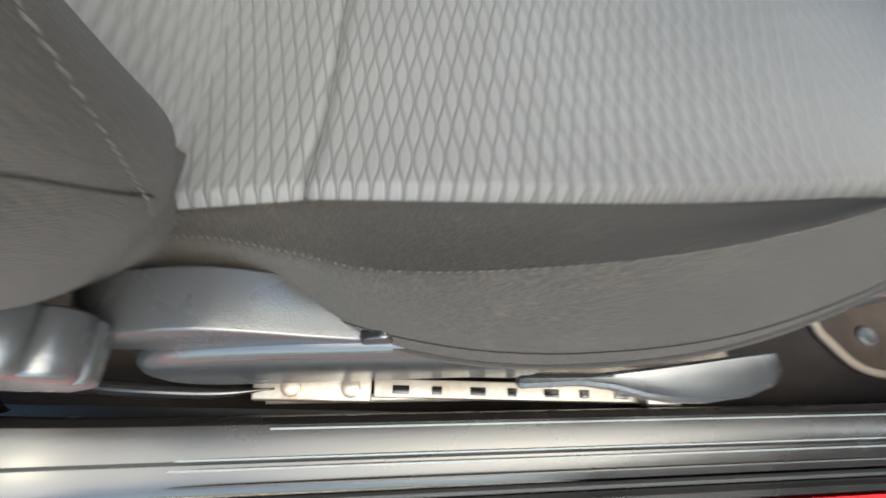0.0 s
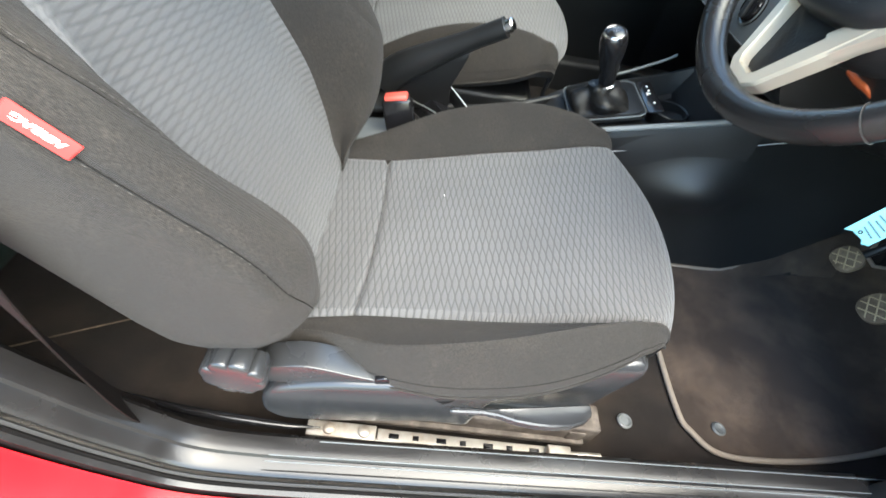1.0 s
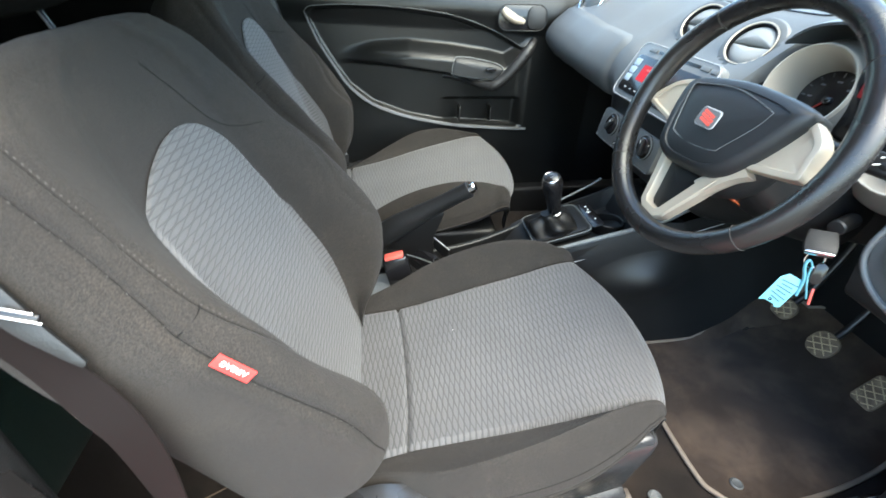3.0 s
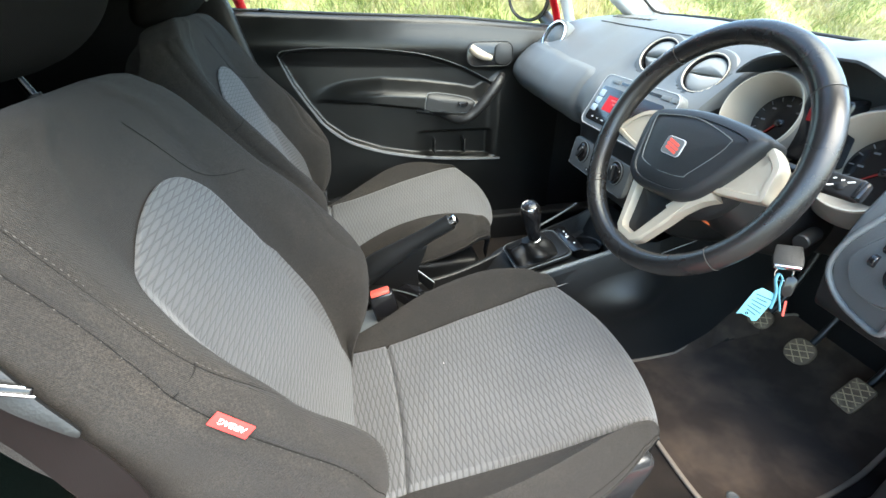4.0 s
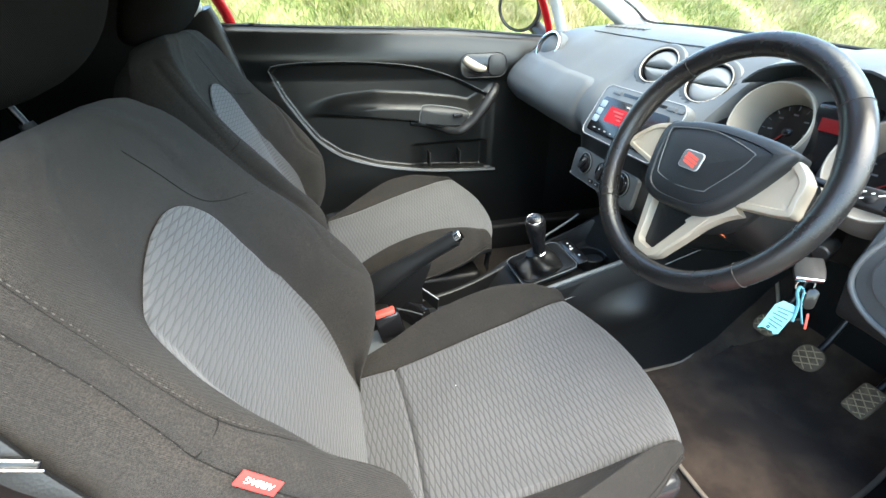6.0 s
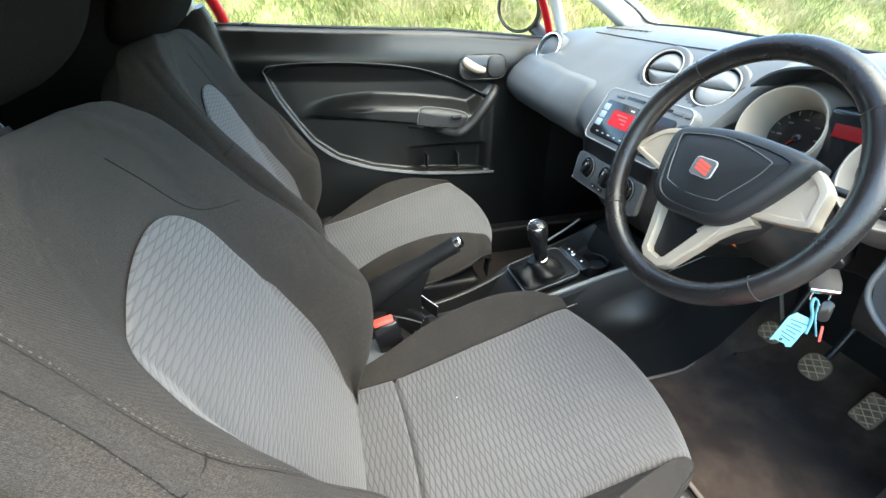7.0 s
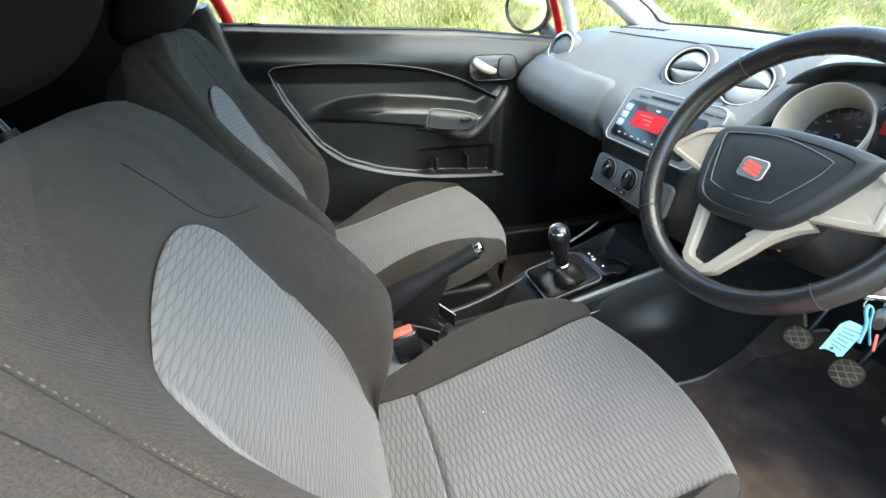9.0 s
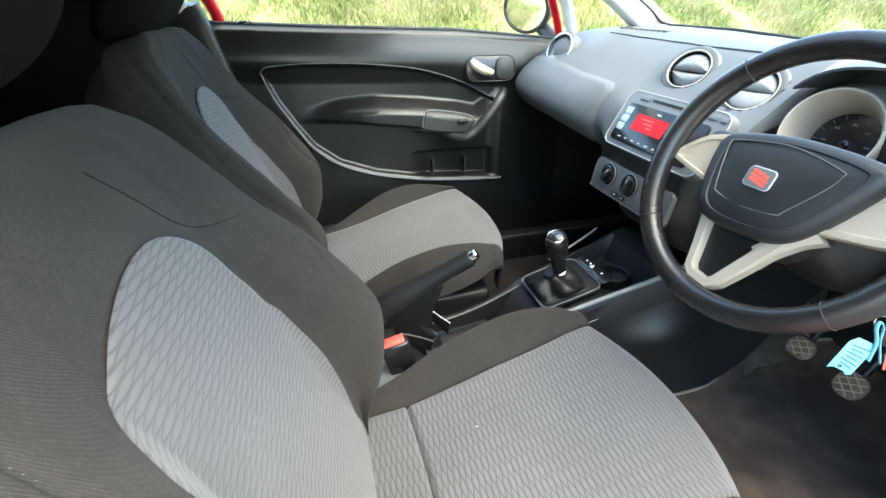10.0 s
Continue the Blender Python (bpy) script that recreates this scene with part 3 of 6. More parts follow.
    UPPER = [(0.04, 5.6), (0.10, 5.25), (0.16, 4.85), (0.21, 4.5), (0.25, 4.6), (0.28, 4.8), (0.34, 5.3), (0.38, 5.75), (0.41, 5.87), (0.50, 5.8), (0.54, 5.9), (0.58, 6.2)]
    LOWER = [(0.05, 5.3), (0.105, 5.75), (0.15, 6.3), (0.195, 6.55), (0.22, 6.65), (0.27, 6.8), (0.32, 6.95), (0.39, 6.9), (0.415, 6.75), (0.47, 6.58), (0.51, 6.6), (0.55, 6.7), (0.59, 6.9)]
    rows = []
    for i in range(141):
        a = -0.078 + 0.686 * i / 140
        d = smooth(a, D)
        outer, inner = half_ring(a, True), half_ring(a, False)
        ring = outer + [(0, -d - 0.01)] + [(-o, g) for o, g in inner[:0:-1]]
        rows.append([back_point(a, g, o) for o, g in closed_spline(ring, 288)])
    skin = np.array(rows)
    # the cloth is drawn in along the seams and swells beside them
    around = np.roll(skin, -1, 1) - np.roll(skin, 1, 1)
    normal = np.cross(around, np.gradient(skin, axis=0))
    normal /= np.linalg.norm(normal, axis=2, keepdims=True) + 1e-9
    middle = skin.mean(axis=1, keepdims=True)
    if ((skin - middle) * normal).sum() < 0:
        normal = -normal
    for line, depth in ((UPPER, 0.0030), (LOWER, 0.0040)):
        for outer in (True, False):
            seam_line = np.array([on_ring(a, smooth(a, line), outer, 0.0) for a in np.linspace(0.05, 0.585, 160)])
            gap = np.concatenate([np.sqrt(((row[:, None, :] - seam_line[None]) ** 2).sum(-1)).min(1)[None] for row in skin])[..., None]
            fade = np.clip((np.linspace(-0.078, 0.608, 141) - 0.08) / 0.12, 0.25, 1.0)[:, None, None]
            skin = skin + normal * depth * fade * (1.0 if outer else 0.35) * (0.45 * np.exp(-((gap - 0.013) / 0.008) ** 2) - np.exp(-(gap / 0.0045) ** 2))
    loops = [[tuple(q) for q in row] for row in skin.tolist()]
    last = loops[-1]
    c = sum((Vector(q) for q in last), Vector()) / len(last)
    for k, (lift, shrink) in enumerate(((0.010, 0.90), (0.017, 0.72), (0.021, 0.45))):
        loops.append([c + (Vector(q) - c) * shrink + Vector((UPX, 0, UPZ)) * lift for q in last])
    first = loops[0]
    c = sum((Vector(q) for q in first), Vector()) / len(first)
    for lift, shrink in ((0.014, 0.93), (0.024, 0.78), (0.030, 0.5)):
        loops.insert(0, [c + (Vector(q) - c) * shrink - Vector((UPX, 0, UPZ)) * lift for q in first])
    back = loft_ob("backrest", loops, CLOTH, top, "dark grey twill backrest with deep side bolsters", sharp=75)

    heights = {}

    def skin_height(a, o):
        key = (round(a, 5), o >= 0)
        if key not in heights:
            q = spline(half_ring(a, o >= 0)[:7], 60)
            heights[key] = (q[:, 0], q[:, 1])
        return float(np.interp(abs(o), *heights[key]))

    EDGE_OUT = [(-0.05, 0.125), (0.03, 0.145), (0.12, 0.168), (0.25, 0.180), (0.33, 0.197), (0.37, 0.208), (0.405, 0.205), (0.425, 0.188), (0.445, 0.166), (0.46, 0.142), (0.475, 0.112), (0.485, 0.087), (0.493, 0.058), (0.498, 0.030), (0.5, 0.001)]
    EDGE_IN = [(-0.05, 0.140), (0.03, 0.160), (0.10, 0.166), (0.28, 0.166), (0.315, 0.157), (0.35, 0.150), (0.385, 0.138), (0.415, 0.129), (0.445, 0.114), (0.47, 0.089), (0.485, 0.066), (0.494, 0.042), (0.4985, 0.020), (0.5, 0.001)]

    def back_insert(u, v):
        a = -0.05 + 0.55 * (1 - (1 - u) ** 1.7)
        w = 2 * v - 1
        o = w * smooth(a, EDGE_OUT if w > 0 and s > 0 else EDGE_IN) + (0.0 if s > 0 else 0.009)
        edge = max(0.0, abs(w) - 0.93) / 0.07
        f = max(table(a, F) + 0.0038 - 0.0030 * edge ** 2, skin_height(a, o) + 0.0020 - 0.0015 * edge ** 2)
        return (*back_point(a, f, o), 1.05 * a, 0.80 * o)

    grid_ob("back_panel", back_insert, 100, 90, WEAVE, back, "light grey lens-weave cloth centre panel", sharp=80)
    for outer in (True, False):
        up = [on_ring(a, smooth(a, UPPER), outer, 0.0010) for a in np.linspace(0.05, 0.578, 90)]
        low = [on_ring(a, smooth(a, LOWER), outer, -0.0030 * min(1.0, max(0.25, (a - 0.08) / 0.12))) for a in np.linspace(0.06, 0.585, 120)]
        stitches("stitching", up, back, 0.0036, 0.0022, 0.0007)
        tube("seam", [on_ring(a, smooth(a, UPPER) + 0.06, outer, -0.0018) for a in np.linspace(0.05, 0.578, 90)], 0.00035, DARK_THREAD, back, n=5)
        tube("seam", low, 0.0006, DARK_THREAD, back, n=5)
        stitches("stitching", [on_ring(a, smooth(a, LOWER) - 0.02, outer, 0.0004) for a in np.linspace(0.14, 0.585, 120)], back, 0.0036, 0.0060, 0.0006)
        tube("seam", [on_ring(0.402 - 0.011 * k / 10, 5.87 + 1.02 * k / 10, outer, 0.0034 * math.sin(math.pi * k / 10) ** 0.7 - 0.0016) for k in range(11)], 0.0006, DARK_THREAD, back, n=5)
    yoke = spline([(0.575, 0.035), (0.53, 0.075), (0.475, 0.118), (0.440, 0.172), (0.418, 0.238)], 30)
    for outer in ((False,) if s > 0 else (True,)):
        tube("seam", [front_at(float(a), float(o), outer, 0.0003) for a, o in yoke[:27]], 0.0006, DARK_THREAD, back, n=5)

    # woven safety label in the side seam
    at = Vector(on_ring(0.342, 6.80, True, 0.0030))
    out = (Vector(on_ring(0.342, 6.80, True, 0.01)) - Vector(on_ring(0.342, 6.80, True, 0.0))).normalized()
    along = (Vector(on_ring(0.322, 6.93, True)) - Vector(on_ring(0.362, 6.93, True))).normalized()
    along = (along - out * along.dot(out)).normalized()
    if s > 0:
        along = -along
    tag_m = Matrix((along, out.cross(along), out)).transposed().to_4x4()
    tag_m.translation = at
    tag = prism("label", rounded(0.040, 0.0145, 0.0008), 0.0014, RED_LABEL, back, "small red woven label with white print", m=tag_m, bevel=0.0004)
    lettering("print", "AIRBAG", 0.0080, WHITE, tag_m @ Matrix.Translation((0, -0.0006, 0.0017)), tag)

    # headrest on two posts
    head = []
    for i in range(41):
        t = i / 40
        a = 0.652 + head_up + 0.154 * t
        k = math.sqrt(max(0.0, 1 - (2 * t - 1) ** 4)) * 0.96 + 0.04
        w, d0, d1 = 0.147 * (0.30 + 0.70 * math.sqrt(max(0.0, 1 - abs(2 * t - 1) ** 2.9))), 0.064 * k, 0.082 * k
        f0 = -0.040 + 0.131 * t
        ring = [(0, f0 + d0), (w * 0.6, f0 + d0 * 0.95), (w * 0.93, f0 + d0 * 0.55), (w, f0), (w * 0.93, f0 - d1 * 0.6), (w * 0.5, f0 - d1)]
        ring = ring + [(0, f0 - d1 * 1.03)] + [(-o, g) for o, g in ring[:0:-1]]
        head.append([back_point(a, g, o) for o, g in closed_spline(ring, 64)])
    hr = loft_ob("headrest", head, HEAD_CLOTH, top, "cloth headrest darkened for the shade under the roof", sharp=70)
    for o in (0.05, -0.05):
        tube("post", [back_point(a, -0.065, o) for a in (0.58, 0.64, 0.70)], 0.0045, POST, hr, n=10)
        lathe("collar", [(0.004, 0), (0.014, 0), (0.014, 0.010), (0.0080, 0.013), (0.0075, 0.029), (0.004, 0.029)], RUBBER, hr, n=16,
              m=facing(back_point(0.606 + head_up, -0.065, o), (UPX, 0, UPZ), (1, 0, 0)))

    # plastic side cover, lever, recline knob and rails
    def side_prism(name, pts, o, depth, mat, parent, label="", bevel=0.006, n=40):
        line = closed_spline(pts, n)
        m = Matrix(((1, 0, 0, 0), (toe * 0.5, 0, -s, yc - s * o), (0, 1, 0, 0), (0, 0, 0, 1)))
        return prism(name, [tuple(q) for q in line], depth, mat, parent, label, m, bevel, 3)

    base = side_prism("side_cover", [(-0.138, 0.455), (-0.134, 0.420), (-0.105, 0.398), (-0.04, 0.402), (0.03, 0.412), (0.10, 0.424), (0.155, 0.418), (0.165, 0.45), (0.175, 0.50), (0.20, 0.56),
                                     (0.13, 0.552), (0.03, 0.535), (-0.03, 0.528), (-0.09, 0.512), (-0.125, 0.490)], 0.235, 0.040, BASEPL, top,
                      "dark grey moulded plastic side cover", 0.014)
    side_prism("front_cover", [(0.12, 0.445), (0.16, 0.400), (0.24, 0.384), (0.305, 0.398), (0.340, 0.440), (0.358, 0.50), (0.378, 0.555), (0.368, 0.588), (0.30, 0.586), (0.20, 0.570), (0.14, 0.53)],
               0.196, 0.050, BASEPL, base, "", 0.016)
    side_prism("recline_cover", [(-0.150, 0.520), (-0.135, 0.545), (-0.10, 0.558), (-0.072, 0.563), (-0.045, 0.558), (-0.015, 0.548), (0.020, 0.537), (0.022, 0.524), (-0.02, 0.520), (-0.09, 0.512)],
               0.232, 0.036, BASEPL, base, "", 0.008)
    # Flush black plate stands for the dark inside a notch.
    side_prism("recess", [(0.016, 0.540), (0.030, 0.548), (0.036, 0.536), (0.020, 0.524)], 0.259, 0.010, GLOSS, base, "", 0.002, 16)
    loops = []
    for x, y0, y1, hz in ((0.118, 0.117, 0.123, 0.004), (0.121, 0.1160, 0.1236, 0.006), (0.161, 0.1188, 0.1250, 0.006), (0.183, 0.1168, 0.1275, 0.007), (0.204, 0.1118, 0.1302, 0.008), (0.229, 0.1093, 0.1338, 0.009),
                          (0.252, 0.1095, 0.1372, 0.009), (0.2785, 0.1131, 0.1414, 0.009), (0.300, 0.1210, 0.1446, 0.009), (0.309, 0.1295, 0.1456, 0.008), (0.3115, 0.1350, 0.1450, 0.005)):
        c, h, e = (y0 + y1) / 2, (y1 - y0) / 2, 0.0022
        ring = [(-h, -hz + e), (-h + e, -hz), (h - e, -hz), (h, -hz + e), (h, hz - e), (h - e, hz), (0.3 * h, hz - 0.0012), (-0.4 * h, hz - 0.0012), (-h + e, hz - 0.0004), (-h, hz - e)]
        loops.append([(x, YD - s * (YD - c - d) if s > 0 else yc + YD - c - d, 0.517 + up_by + z) for d, z in ring])
    lever = loft_ob("height_lever", loops, BASEPL, base, "dark grey plastic lift lever", sharp=35)
    # Another black plate for the dark notch by the lever.
    side_prism("recess", [(0.098, 0.512), (0.118, 0.530), (0.125, 0.515), (0.112, 0.500)], 0.2645, 0.0115, GLOSS, lever, "", 0.002, 14)
    n = 128
    knob_m = Matrix(((0.80, 0, 0, -0.145), (0, 0, -s * 0.75, yc - s * 0.266), (0, 0.80, 0, 0.567), (0, 0, 0, 1)))
    loops = []
    for r, z in ((0.030, 0.0), (0.046, 0.002), (0.048, 0.005), (0.048, 0.040), (0.0465, 0.0435), (0.042, 0.0450), (0.030, 0.0455), (0.010, 0.0455)):
        cut = 0.0075 if r > 0.041 else 0.0
        loops.append([knob_m @ Vector(((r - cut * (1 - abs(math.sin(4 * t)) ** 0.45)) * math.cos(t), (r - cut * (1 - abs(math.sin(4 * t)) ** 0.45)) * math.sin(t), z))
                      for t in (2 * math.pi * k / n for k in range(n))])
    loft_ob("recline_knob", loops, BASEPL, base, "scalloped dark plastic recline knob", sharp=50)

    for o in (0.222, -0.222):
        rail = box("seat_rail", (-0.10, yc - s * o - 0.022, FLOOR + 0.012), (0.385, yc - s * o + 0.022, FLOOR + 0.075), RUST, top, "dark seat rail with rusty patches", 0.004)
        box("slide", (-0.09, yc - s * o - 0.030, FLOOR + 0.020), (0.37, yc - s * o + 0.030, FLOOR + 0.034), RUST, rail, bevel=0.003)
        ye = yc - s * (o + 0.052)
        plate = box("bracket", (-0.082, ye - 0.012, FLOOR + 0.035), (0.025, ye + 0.012, FLOOR + 0.045), STEEL, rail, bevel=0.002)
        flange = box("flange", (0.027, ye - 0.007, FLOOR + 0.028), (0.335, ye + 0.011, FLOOR + 0.038), STEEL, rail, "pale steel flange with punched slots", bevel=0.0015)
        # Black blocks laid on the steel stand for the dark of the slots.
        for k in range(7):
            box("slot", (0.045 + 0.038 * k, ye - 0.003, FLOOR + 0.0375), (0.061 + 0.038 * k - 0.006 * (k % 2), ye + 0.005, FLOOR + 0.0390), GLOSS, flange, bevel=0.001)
        box("end_stop", (0.300, ye - 0.010, FLOOR + 0.036), (0.338, ye + 0.010, FLOOR + 0.052), STEEL, flange, bevel=0.002)
        for x in (-0.048, 0.006):
            lathe("bolt", [(0.0, 0), (0.009, 0), (0.009, 0.004), (0.006, 0.006), (0.0, 0.006)], STEEL, plate, n=12, m=facing((x, yc - s * (o + 0.052), FLOOR + 0.045), (0, 0, 1), (1, 0, 0)))
        box("end_plate", (0.335, yc - s * o - 0.024, FLOOR + 0.03), (0.365, yc - s * o + 0.024, FLOOR + 0.062), RUST, rail, bevel=0.003)
        box("foot", (-0.11, yc - s * o - 0.02, FLOOR - 0.005), (-0.05, yc - s * o + 0.02, FLOOR + 0.02), STEEL, rail, bevel=0.002)
        box("foot", (0.33, yc - s * o - 0.02, FLOOR - 0.005), (0.38, yc - s * o + 0.02, FLOOR + 0.02), STEEL, rail, bevel=0.002)
    box("frame", (-0.08, yc - 0.24, FLOOR + 0.06), (0.34, yc + 0.24, 0.45), PLASTIC, top, bevel=0.01)
    top.location.x = dx
    return top


seat(YD, 1, 21, TOE, 0.0, 1.0, "driver's seat in dark grey twill with light lens-weave centre panels", "front seats")
seat(1.138, -1, 19.0, 0.17, 0.05, 1.0, "passenger's seat in dark grey twill with light lens-weave centre panels", "front seats", -0.06, 0.045, 0.028, -0.030, 0.020, 0.06, 0.030, -0.030)


# ---- floor ----
def floor_z(x, y):
    toe = 0.55 * max(0.0, x - 0.98) + 0.9 * max(0.0, x - 1.12)
    side = abs(y - YC)
    tunnel = (0.11 + 0.30 * table(x, [(0.78, 0.0), (1.05, 1.0)])) * (1 - table(side, [(0.08, 0.0), (0.16, 1.0)]))
    return FLOOR + min(toe, 0.62) + tunnel + 0.002 * noise.noise(Vector((x * 6, y * 6, 0)))


def floor_fn(u, v):
    x, y = -1.45 + 2.61 * u, 0.115 + 1.36 * v
    return (x, y, floor_z(x, y))


tagged(grid_ob("floor", floor_fn, 120, 70, CARPET), "dusty black carpet over the car floor", "carpet", kind="structure")
tagged(box("floor", (-1.45, 0.05, 0.22), (1.5, 1.50, 0.30), PLASTIC), "steel floor pan under the carpet", "floor pan", kind="structure")
tube_ob = tube("carpet_seam", [(x, 0.34 + 0.10 * (x + 0.36) / 0.2, floor_z(x, 0.4) + 0.002) for x in np.linspace(-0.75, -0.30, 10)], 0.0012, PEDAL, n=6)
tagged(tube_ob, "thin seam in the dark carpet behind the seat", "seam", kind="structure")

MAT_LINE = [(0.585, 0.592), (0.574, 0.400), (0.576, 0.245), (0.592, 0.205), (0.632, 0.172), (0.72, 0.168), (0.85, 0.182), (1.00, 0.216), (1.12, 0.262), (1.16, 0.36), (1.14, 0.60), (1.0, 0.672), (0.8, 0.622)]
mat_top = root("floor_mat", "dusty black carpet mat with tan binding on the driver's floor", "floor mat")
line = closed_spline(MAT_LINE, 90)
centre = line.mean(0)
verts, faces = [], []
rings = 14
for k in range(rings + 1):
    f = 1 - k / rings
    for x, y in line:
        px, py = centre[0] + (x - centre[0]) * f, centre[1] + (y - centre[1]) * f
        verts.append((px, py, floor_z(px, py) + 0.010 + 0.003 * noise.noise(Vector((px * 9, py * 9, 5)))))
m90 = len(line)
for k in range(rings):
    faces += [(k * m90 + j, k * m90 + (j + 1) % m90, (k + 1) * m90 + (j + 1) % m90, (k + 1) * m90 + j) for j in range(m90)]
mesh_ob("carpet_top", verts, faces, MATTING, mat_top)
tube("binding", [(x, y, floor_z(x, y) + 0.008) for x, y in line], 0.0055, BINDING, mat_top, n=8, wrap=True, up=(0, 0, 1))
lathe("fastener", [(0.0, 0.0), (0.013, 0.0), (0.013, 0.001), (0.010, 0.003), (0.007, 0.001), (0.0, 0.001)], DASH, mat_top, n=24, m=Matrix.Translation((0.645, 0.215, FLOOR + 0.013)))
plug = lathe("carpet_fastener", [(0.0, 0.0), (0.014, 0.0), (0.014, 0.003), (0.011, 0.005), (0.008, 0.002), (0.0, 0.002)], STACK, n=24, m=Matrix.Translation((0.468, 0.214, FLOOR + 0.002)))
tagged(plug, "round grey fastener set in the carpet", "fastener")

# ---- door sill on the driver's side, rising into the rear door pillar ----
SILL_LINE = spline([(1.45, 0.42), (1.0, 0.42), (0.6, 0.42), (0.25, 0.42), (0.0, 0.42), (-0.14, 0.424), (-0.215, 0.447), (-0.262, 0.515), (-0.292, 0.61), (-0.318, 0.70), (-0.338, 0.80), (-0.350, 0.90), (-0.37, 1.12), (-0.41, 1.38)], 130)


def sill_sweep(name, section, mat, label="", parent=None, closed=True):
    """Run a section of (outward, up) offsets along the door opening; up is the way into the opening."""
    loops = []
    for i, (x, z) in enumerate(SILL_LINE):
        a, b = SILL_LINE[max(i - 1, 0)], SILL_LINE[min(i + 1, len(SILL_LINE) - 1)]
        d = (b - a) / np.linalg.norm(b - a)
        nx, nz = -d[1], d[0]
        if nz < 0 and abs(nz) > abs(nx):
            nx, nz = -nx, -nz
        if abs(nz) <= abs(nx) and nx < 0:
            nx, nz = -nx, -nz
        x -= 0.058 * min(1.0, max(0.0, (z - 0.47) / 0.20))
        loops.append([(x + nx * h, sill_y(max(x, -0.35)) - o, z + nz * h) for o, h in section])
    return loft_ob(name, loops, mat, parent, label, sharp=35)


SATIN = material("satin_sill_plastic", (0.010, 0.0095, 0.0095), 0.24, spec=0.42, bump=0.12, bump_scale=500.0, wear=(0.035, 0.032, 0.031))
door_sill = root("door_sill", "dark ribbed plastic sill trim along the open door", "door sill", kind="structure")
sill_sweep("trim", [(-0.014, -0.10), (-0.012, -0.03), (-0.009, -0.008), (-0.003, -0.001), (0.012, 0.0), (0.021, -0.002), (0.024, -0.006), (0.040, -0.009), (0.045, -0.014), (0.046, -0.06), (0.02, -0.10)], SATIN, "", door_sill)
sill_sweep("seal", [(0.0475, -0.034), (0.048, -0.022), (0.0505, -0.019), (0.0535, -0.022), (0.054, -0.034), (0.051, -0.04)], RUBBER, "", door_sill)
sill_sweep("edge", [(0.0545, -0.045), (0.055, -0.022), (0.060, -0.018), (0.066, -0.021), (0.069, -0.05), (0.060, -0.08)], SATIN, "", door_sill)
sill_sweep("body_sill", [(0.066, -0.10), (0.0705, -0.030), (0.085, -0.031), (0.115, -0.045), (0.150, -0.10), (0.165, -0.20), (0.08, -0.22)], RED_PAINT, "glossy red painted body sill", door_sill)
for o, x0, h in ((0.000, -0.05, 0.0005), (0.0205, -0.13, -0.0015), (0.0275, -0.125, -0.0060), (0.0385, -0.125, -0.0080)):
    tube("rib", [(x, sill_y(x) - o, 0.4205 + h) for x in np.linspace(x0, 1.3, 30)], 0.0009, STACK if o < 0.03 else SATIN, door_sill, n=6)
strip = tube("carpet_edge_strip", [(x, sill_y(x) + 0.028, FLOOR + 0.035) for x in np.linspace(-0.07, 0.395, 12)], 0.004, STEEL, n=8, flat=0.5)
tagged(strip, "pale metal strip along the edge of the carpet", "trim strip", kind="structure")
cover = tube("carpet_edge_trim", spline([(-0.36, 0.145, 0.385), (-0.25, 0.128, 0.388), (-0.12, 0.122, 0.385), (-0.06, 0.128, 0.375)], 20), lambda t: 0.006 * math.sin(math.pi * min(1, t + 0.05)) + 0.001, GLOSS, n=10)
tagged(cover, "glossy black edge trim beside the carpet", "trim strip", kind="structure")

# ---- rear of the cabin, roof, pillars ----
tagged(box("wall_rear", (-1.50, 0.06, 0.30), (-1.44, 1.50, 1.42), PLASTIC, bevel=0.02), "dark rear end of the cabin", "cabin wall", kind="structure")
tagged(box("ceiling", (-1.50, 0.20, 1.375), (0.20, 1.32, 1.42), HEADLINER, bevel=0.02), "pale grey cloth headliner", "headliner", kind="structure")
# Solid up to the roof in place of side windows, keeping the rear dark.
tagged(box("wall_quarter", (-1.45, 0.08, 0.30), (-0.50, 0.13, 1.42), PLASTIC, bevel=0.02), "plain dark rear side wall without its window", "side trim", kind="structure")
tagged(box("wall_quarter", (-1.45, 1.42, 0.30), (-0.50, 1.48, 1.42), PLASTIC, bevel=0.02), "plain dark rear side wall without its window", "side trim", kind="structure")
BENCH = twill("dark_green_grey_cloth", (0.018, 0.034, 0.028), (0.03, 0.055, 0.045))
bench = root("rear_bench", "dark green-grey cloth rear bench seat", "rear seat")
box("cushion", (-1.30, 0.16, 0.34), (-0.66, 1.38, 0.60), BENCH, bench, bevel=0.05)
box("backrest", (-1.43, 0.20, 0.55), (-1.25, 1.38, 1.08), BENCH, bench, bevel=0.05)


def pillar(name, path, w, d, mat, label):
    loops = []
    path = [Vector(p) for p in path]
    for i, p in enumerate(path):
        t = (path[min(i + 1, len(path) - 1)] - path[max(i - 1, 0)]).normalized()
        a = Vector((0, 1, 0))
        a = (a - t * a.dot(t)).normalized()
        b = t.cross(a)
        loops.append([p + b * (w / 2) * x + a * (d / 2) * y for x, y in closed_spline([(1, 0), (0.85, 0.85), (0, 1), (-0.85, 0.85), (-1, 0), (-0.85, -0.85), (0, -1), (0.85, -0.85)], 24)])
    ob = loft_ob(name, loops, mat)
    return tagged(ob, label, "pillar", kind="structure")


